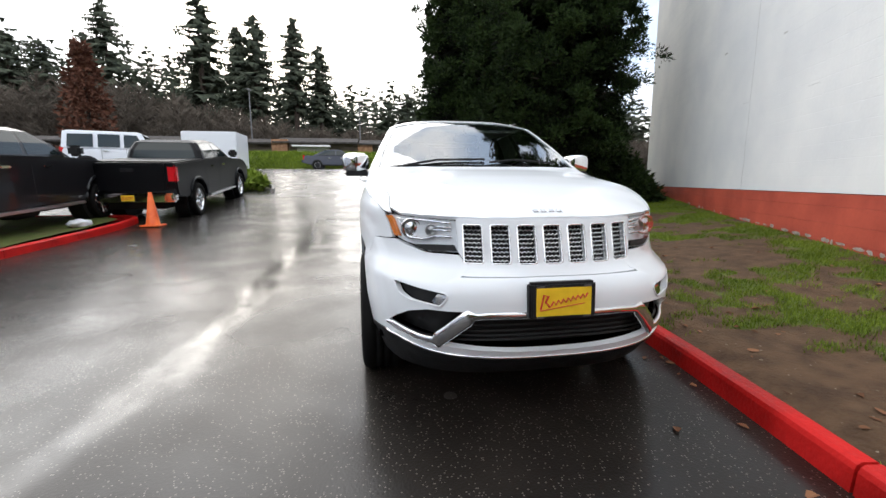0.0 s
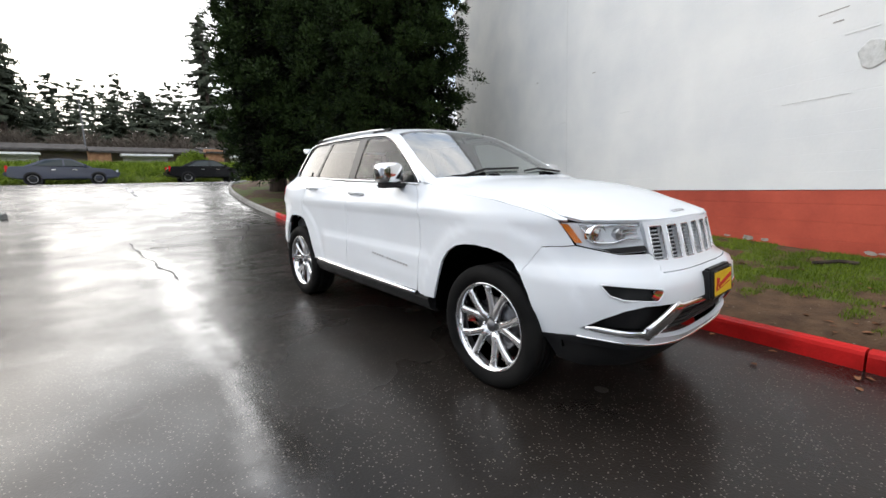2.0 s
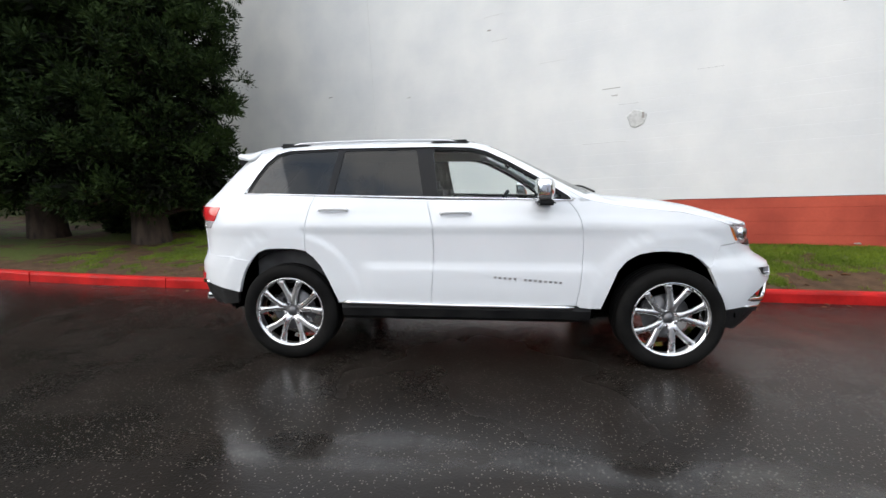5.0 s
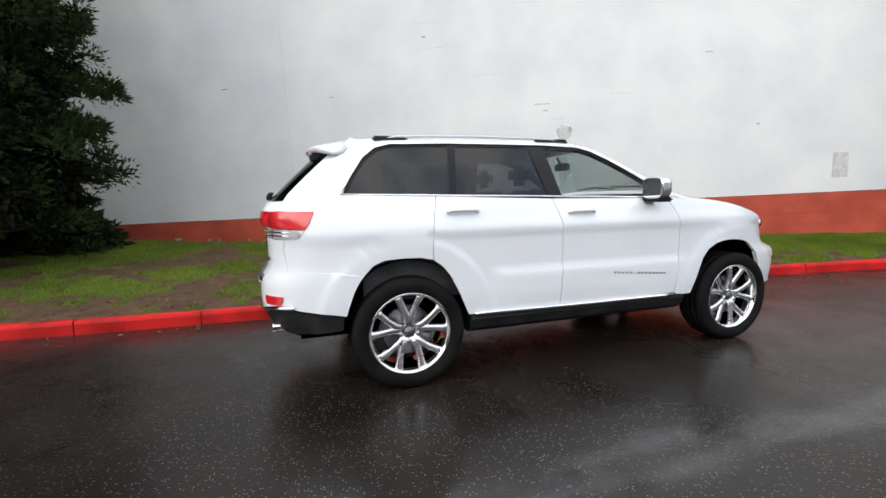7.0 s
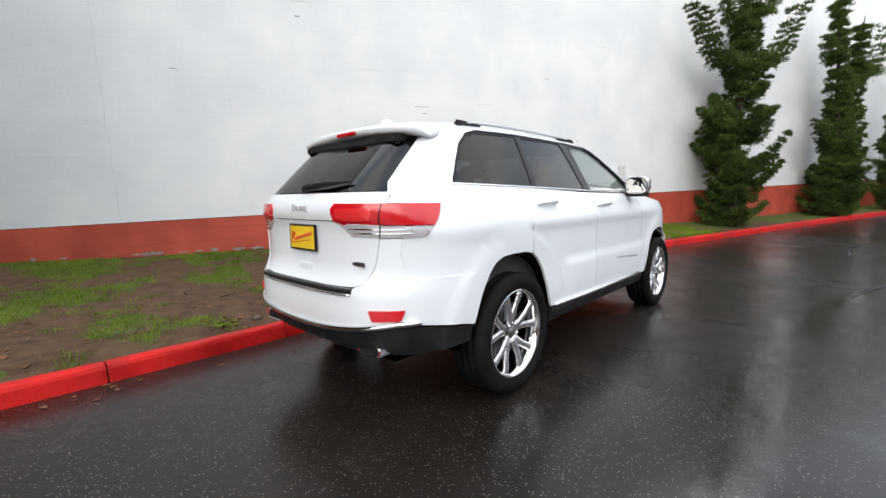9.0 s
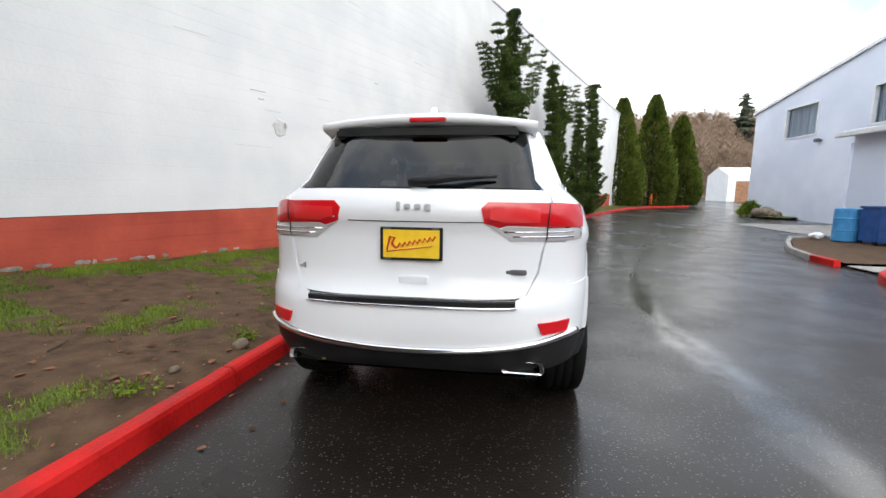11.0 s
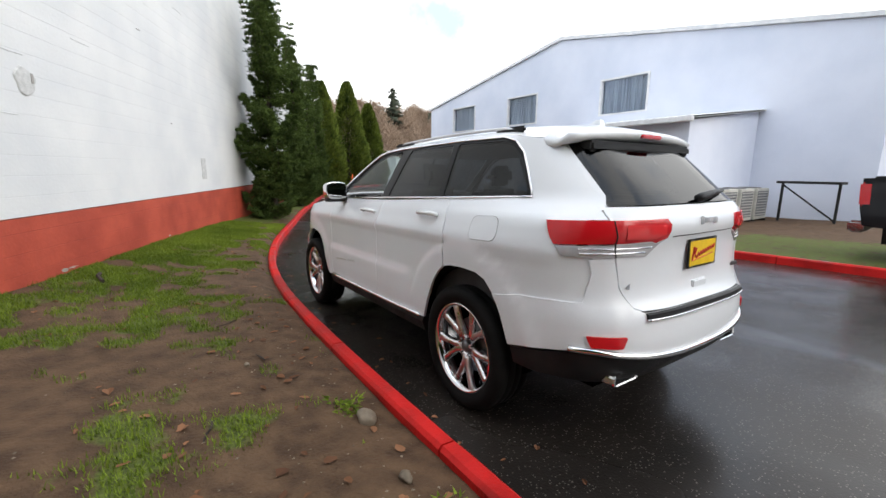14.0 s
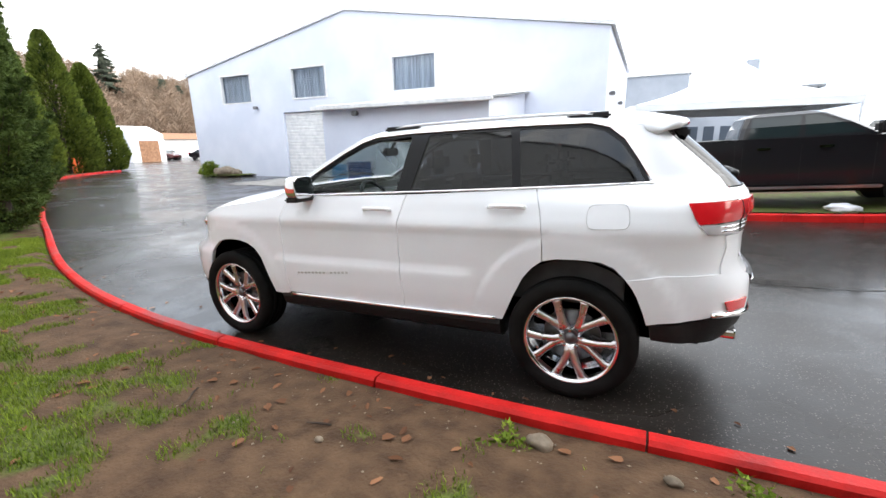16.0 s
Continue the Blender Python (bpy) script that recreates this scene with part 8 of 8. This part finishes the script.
# ---- woods and distance ----
def far_fir(pts, trunk, x, y, z, h, r, rg, bare=0.25, dens=1.0):
    """A tall forest fir: a bare lower stem and drooping layered boughs with gaps."""
    tube(trunk, [(x, y, z - 1), (x + rg.uniform(-0.3, 0.3), y, z + h * 0.6), (x, y, z + h)], [0.02 * h + 0.1, 0.012 * h, 0.05], 5)
    n = int(46 * dens)
    for k in range(n):
        f = bare + (1 - bare) * (k + rg.random()) / n
        a = rg.uniform(0, 6.283)
        L = 1.35 * r * (1 - f) ** 0.5 * rg.uniform(0.45, 1.1) * (0.6 + 0.4 * min(1, (f - bare) * 6)) + 0.3
        d = Vector((math.cos(a), math.sin(a), rg.uniform(-0.35, 0.05)))
        o = Vector((x, y, z + h * f))
        q = Vector((-math.sin(a), math.cos(a), 0))
        for u in range(6):
            g = (u + 1) / 6
            c = o + d * L * g
            w = 0.30 * L * (1.15 - g) + 0.15
            drop = Vector((0, 0, -rg.uniform(0.25, 0.8) * (0.4 + 0.05 * h * 0.5)))
            pts += [c - q * w, c + q * w, c + d * 0.5 * w + drop]
            pts += [c - d * w * 0.8, c + d * w * 0.9, c + q * rg.uniform(-1, 1) * w + drop * 0.8]


rg = random.Random(77)
for i, (x, y, h, r, bare) in enumerate(((-85, -62.5, 25, 6.5, 0.05), (-85, -57.5, 24, 5.0, 0.1), (-85, -47, 31, 5.0, 0.15), (-85, -31.3, 33, 5.2, 0.35), (-86, -25, 28, 3.4, 0.5), (-85, -21.8, 30, 4.4, 0.4), (-85, -14.8, 30, 4.0, 0.42), (-88, -10.5, 26, 3.4, 0.45), (-90, -53, 27, 5, 0.1), (-82, 16.0, 29.5, 3.6, 0.28), (-86, 7.0, 17, 3, 0.1), (-84, 18.5, 16, 3, 0.1), (118, -60, 26, 3.5, 0.3), (119, -74, 20, 3.5, 0.2), (121, -80, 19, 3.5, 0.2), (80, -17, 16, 4, 0.1), (84, -10, 15, 4, 0.1))):
    t = tagged(new("forest_fir"), "tall dark fir standing out above the woods, its green paled for haze", "tree", group="tall firs in the distance")
    tr, pts = bmesh.new(), []
    far_fir(pts, tr, 0, 0, 0, h, r * 1.2, rg, bare, 3.4)
    t.matrix_world = pose(x, y, 2 if x < 0 else 0)
    part("trunk", tr, bark, t)
    mesh_tris("crown", pts, hazed_leaf, t)
tr, pts = bmesh.new(), []
for _ in range(760):
    x, y = rg.uniform(-150, -92), rg.uniform(-140, 90)
    far_fir(pts, tr, x, y, 2, rg.uniform(15, 23) * (1 + 0.30 * sstep(-15, -50, y)) * (1 + 0.25 * (-x - 92) / 58), rg.uniform(3.2, 5.0), rg, 0.06, 0.55)
for _ in range(300):
    x, y = rg.uniform(90, 170), rg.uniform(-20, 90)
    far_fir(pts, tr, x, y, 0, rg.uniform(12, 18), rg.uniform(3, 4.5), rg, 0.1, 0.55)
tr.free()
tagged(mesh_tris("conifer_woods", pts, hazed_leaf), "dark conifer woods along the skyline, greyed for haze", "woods", kind="stuff")


def bare_tree(pts, x, y, z, h, rg):
    for _ in range(120):
        a, f = rg.uniform(0, 6.283), rg.uniform(0.1, 0.95)
        L = h * 0.32 * (1.1 - f) + 0.5
        o = Vector((x, y, z + h * f * 0.8))
        d = Vector((math.cos(a), math.sin(a), rg.uniform(0.5, 1.4))).normalized()
        q = d.cross(Vector((rg.gauss(0, 1), rg.gauss(0, 1), rg.gauss(0, 1)))).normalized()
        w = 0.02 + 0.004 * h
        pts += [o - q * w, o + q * w, o + d * L]
        for _ in range(3):
            p = o + d * L * rg.uniform(0.3, 1)
            e = (d + Vector((rg.gauss(0, 0.6), rg.gauss(0, 0.6), rg.gauss(0, 0.4)))).normalized()
            pts += [p - q * w * 0.7, p + q * w * 0.7, p + e * L * 0.6]


pts = []
for _ in range(720):
    yb = rg.uniform(-110, 8)
    bare_tree(pts, rg.uniform(-92, -66), yb, 2, rg.uniform(8, 14) * (0.72 + 0.6 * sstep(-5, -40, yb)), rg)
for _ in range(260):
    bare_tree(pts, rg.uniform(-92, -66), rg.uniform(0, 60), 2, rg.uniform(6, 10), rg)
tagged(mesh_tris("bare_woods", pts, bare_m), "leafless brown trees along the western skyline, paled for haze", "woods", kind="stuff")
pts = []
for _ in range(800):
    x = rg.uniform(85, 150)
    bare_tree(pts, x, -58 - (x - 85) * 0.25 + rg.uniform(-55, 40), (x - 85) * 0.28, rg.uniform(7, 13), rg)
tagged(mesh_tris("hillside_brush", pts, brush_m), "tan leafless brush on the hillside, made paler for haze", "woods", kind="stuff")
pts = []
for k in range(260):
    a, f = rg.uniform(0, 6.283), rg.random()
    c = Vector((2.2 * (1 - f) ** 0.6 * math.cos(a) * rg.random() ** 0.5, 2.2 * (1 - f) ** 0.6 * math.sin(a) * rg.random() ** 0.5, 1.0 + 9 * f))
    leaf_tris(pts, c, 16, 0.5, 0.34, rg)
t = tagged(new("rust_tree"), "reddish-brown tree standing behind the parked trucks", "tree")
t.matrix_world = pose(-36, -23.5, 2.0)
mesh_tris("crown", pts, rust_m, t)
bm = bmesh.new()
tube(bm, [(0, 0, -0.5), (0, 0, 5), (0, 0, 9)], [0.2, 0.12, 0.03], 7)
part("trunk", bm, bark, t)
# the slope's brown is likewise paled to stand for haze
hill = strip_grid("hillside", [84 + 4 * i for i in range(28)], lambda x: -190, lambda x: 120, lambda x, y, f: -0.5 + max(0, x - 86) * 0.27 + 1.2 * noise.noise(Vector((x * 0.05, y * 0.05, 0))), 60, tint(mat("brush_slope", (0.13, 0.10, 0.075), 0.95), (0.20, 0.14, 0.10), (0.34, 0.26, 0.19), 0.15, 6))
tagged(hill, "brown brushy hillside in the distance, made paler for haze", "hill", kind="structure")
hillw = strip_grid("hillside_west", [-160 + 4 * i for i in range(18)], lambda x: -190, lambda x: 120, lambda x, y, f: 2.0 + max(0, -96 - x) * 0.12, 40, tint(mat("wood_floor", (0.05, 0.05, 0.035), 0.95), (0.03, 0.03, 0.02), (0.07, 0.065, 0.045), 0.2, 6))
tagged(hillw, "dark wooded slope in the distance", "hill", kind="structure")

shed = tagged(new("shed_building"), "small white shed with a low gable", "building")
bm = bmesh.new()
prism(bm, [(57, -0.3), (57, 3.4), (60, 4.5), (63, 3.4), (63, -0.3)], -33.4, -29.2, 0, 0)
part("wall", bm, canvas, shed)
bm = bmesh.new()
box(bm, 56.9, 56.998, -32.6, -30.2, -0.3, 2.6)
part("door", bm, brick_m, shed, "open dark doorway with orange goods")
red = tagged(new("red_roof_building"), "low white building with a red roof", "building")
bm = bmesh.new()
box(bm, 78, 84, -56, -43, -0.3, 3.2)
part("wall", bm, canvas, red)
bm = bmesh.new()
prism(bm, [(77.5, 3.2), (81, 4.4), (84.5, 3.2)], -56.5, -42.5, 0, 0)
part("roof", bm, brick_m, red, "red roof")
tent = tagged(new("marquee_tent"), "white peaked marquee tent behind the trucks", "tent")
tent.matrix_world = pose(-6.2, -32, 0)
bm = bmesh.new()
n = 12
rows = []
for i in range(n + 1):
    f = i / n
    w = 5.4 * (1 - f) ** 1.0 * (1 - 0.28 * math.sin(math.pi * f)) + 0.02
    z = 3.7 + 3.0 * f
    rows.append([bm.verts.new((sx * w, sy * w, z)) for sx, sy in ((-1, -1), (1, -1), (1, 1), (-1, 1))])
for a, b in zip(rows, rows[1:]):
    for j in range(4):
        bm.faces.new((a[j], a[(j + 1) % 4], b[(j + 1) % 4], b[j]))
part("canopy", bm, canvas, tent, "white canvas peak")
for a, b in (((-1, -1), (1, -1)), ((1, -1), (1, 1)), ((1, 1), (-1, 1)), ((-1, 1), (-1, -1))):
    bm = bmesh.new()
    v = [bm.verts.new((5.4 * p[0] * k, 5.4 * p[1] * k, z)) for k in (1.0, 0.99) for p in (a, b) for z in (3.3, 3.7)]
    for q in ((0, 2, 3, 1), (4, 5, 7, 6), (0, 1, 5, 4), (2, 6, 7, 3), (0, 4, 6, 2), (1, 3, 7, 5)):
        bm.faces.new([v[i] for i in q])
    part("valance", bm, canvas, tent)
for sx, sy in ((-1, -1), (1, -1), (1, 1), (-1, 1)):
    bm = bmesh.new()
    tube(bm, [(5.35 * sx, 5.35 * sy, 0), (5.35 * sx, 5.35 * sy, 3.5)], 0.06, 8)
    part("pole", bm, trim_m, tent)
office = tagged(new("grey_building"), "grey flat-roofed buildings behind the tent", "building")
bm = bmesh.new()
box(bm, -4.6, 8, -60, -44, -0.3, 7.5)
part("wall", bm, grey_siding, office)
bm = bmesh.new()
box(bm, -4.75, 8.2, -60.2, -43.85, 7.502, 7.62)
part("roof_edge", bm, trim_m, office)
bm = bmesh.new()
box(bm, -15, -4.61, -60, -47, -0.3, 5.9)
part("low_wall", bm, grey_siding, office)
bm = bmesh.new()
box(bm, -15.3, -4.61, -60, -46.6, 5.902, 6.15)
part("low_roof", bm, door_grey, office, "grey flat roof edge")
bm = bmesh.new()
box(bm, -10.2, -9.3, -47.5, -46.4, 6.152, 8.6)
part("chimney", bm, grey_siding, office, "pale square stack")
for k in range(7):
    bm = bmesh.new()
    box(bm, -14.4 + 1.4 * k, -13.5 + 1.4 * k, -46.998, -46.95, 1.4, 2.8)
    part("window", bm, pane_m, office)
for x, y, h in ((-20, -42, 9), (-26, -34, 8), (-48, -14, 9), (-50, -2, 8)):
    lampp = tagged(new("street_lamp"), "tall thin lot lamp with a flat head", "lamp", group="lot lamps")
    lampp.matrix_world = pose(x, y, ground_z(x))
    bm = bmesh.new()
    tube(bm, [(0, 0, 0), (0, 0, h)], [0.09, 0.05], 8)
    part("pole", bm, dark_metal, lampp)
    bm = bmesh.new()
    box(bm, -0.45, 0.45, -0.16, 0.16, h, h + 0.10, None, 0.02)
    part("lamp_head", bm, dark_metal, lampp)

# a planted corner with boulders before the hall, and orange posts by the cypresses
planter = strip_grid("planter_bed", [19.4 + 0.3 * i for i in range(14)], lambda x: -15.0, lambda x: -15.0 + 1.3 * math.sin(math.pi * (x - 19.3) / 4.1) ** 0.5 + 0.02, lambda x, y, f: ground_z(x) + 0.10 + 0.06 * math.sin(math.pi * f), 8, verge_m, lambda x, y, f: 0.25)
tagged(planter, "small planted bed at the foot of the hall", "bed", kind="structure")
for i, (x, y, r) in enumerate(((20.9, -14.2, 0.42), (21.6, -14.3, 0.34), (20.3, -14.4, 0.28))):
    bm = bmesh.new()
    bmesh.ops.create_icosphere(bm, subdivisions=3, radius=1)
    for q in bm.verts:
        q.co *= 1 + 0.28 * noise.noise(q.co * 1.4 + Vector((i * 3, 0, 0))) + 0.05 * noise.noise(q.co * 5)
    bmesh.ops.transform(bm, matrix=pose(x, y, ground_z(x) + 0.10 + r * 0.4) @ Matrix.Diagonal((r * 1.3, r, r * 0.8, 1)), verts=bm.verts)
    tagged(link_mesh("boulder", bm, stone_m, None, "", True), "dark grey boulder in the planted bed", "boulder", group="boulders by the hall")
shrub(22.3, -14.2, ground_z(22) + 0.1, 0.5, 0.7, 91, grass_blade, "ragged green shrub among boulders")
for x, y in ((33.6, -12.4), (33.9, -12.9)):
    post = tagged(new("marker_post"), "short orange marker post beside the clipped cypresses", "post", group="orange posts")
    post.matrix_world = pose(x, y, ground_z(x))
    bm = bmesh.new()
    lathe(bm, [(0.22, 0.0), (0.22, 0.06), (0.14, 0.1), (0.12, 1.15), (0.0, 1.2)], 12, Matrix.Identity(4))
    part("post_body", bm, orange, post, "", True)
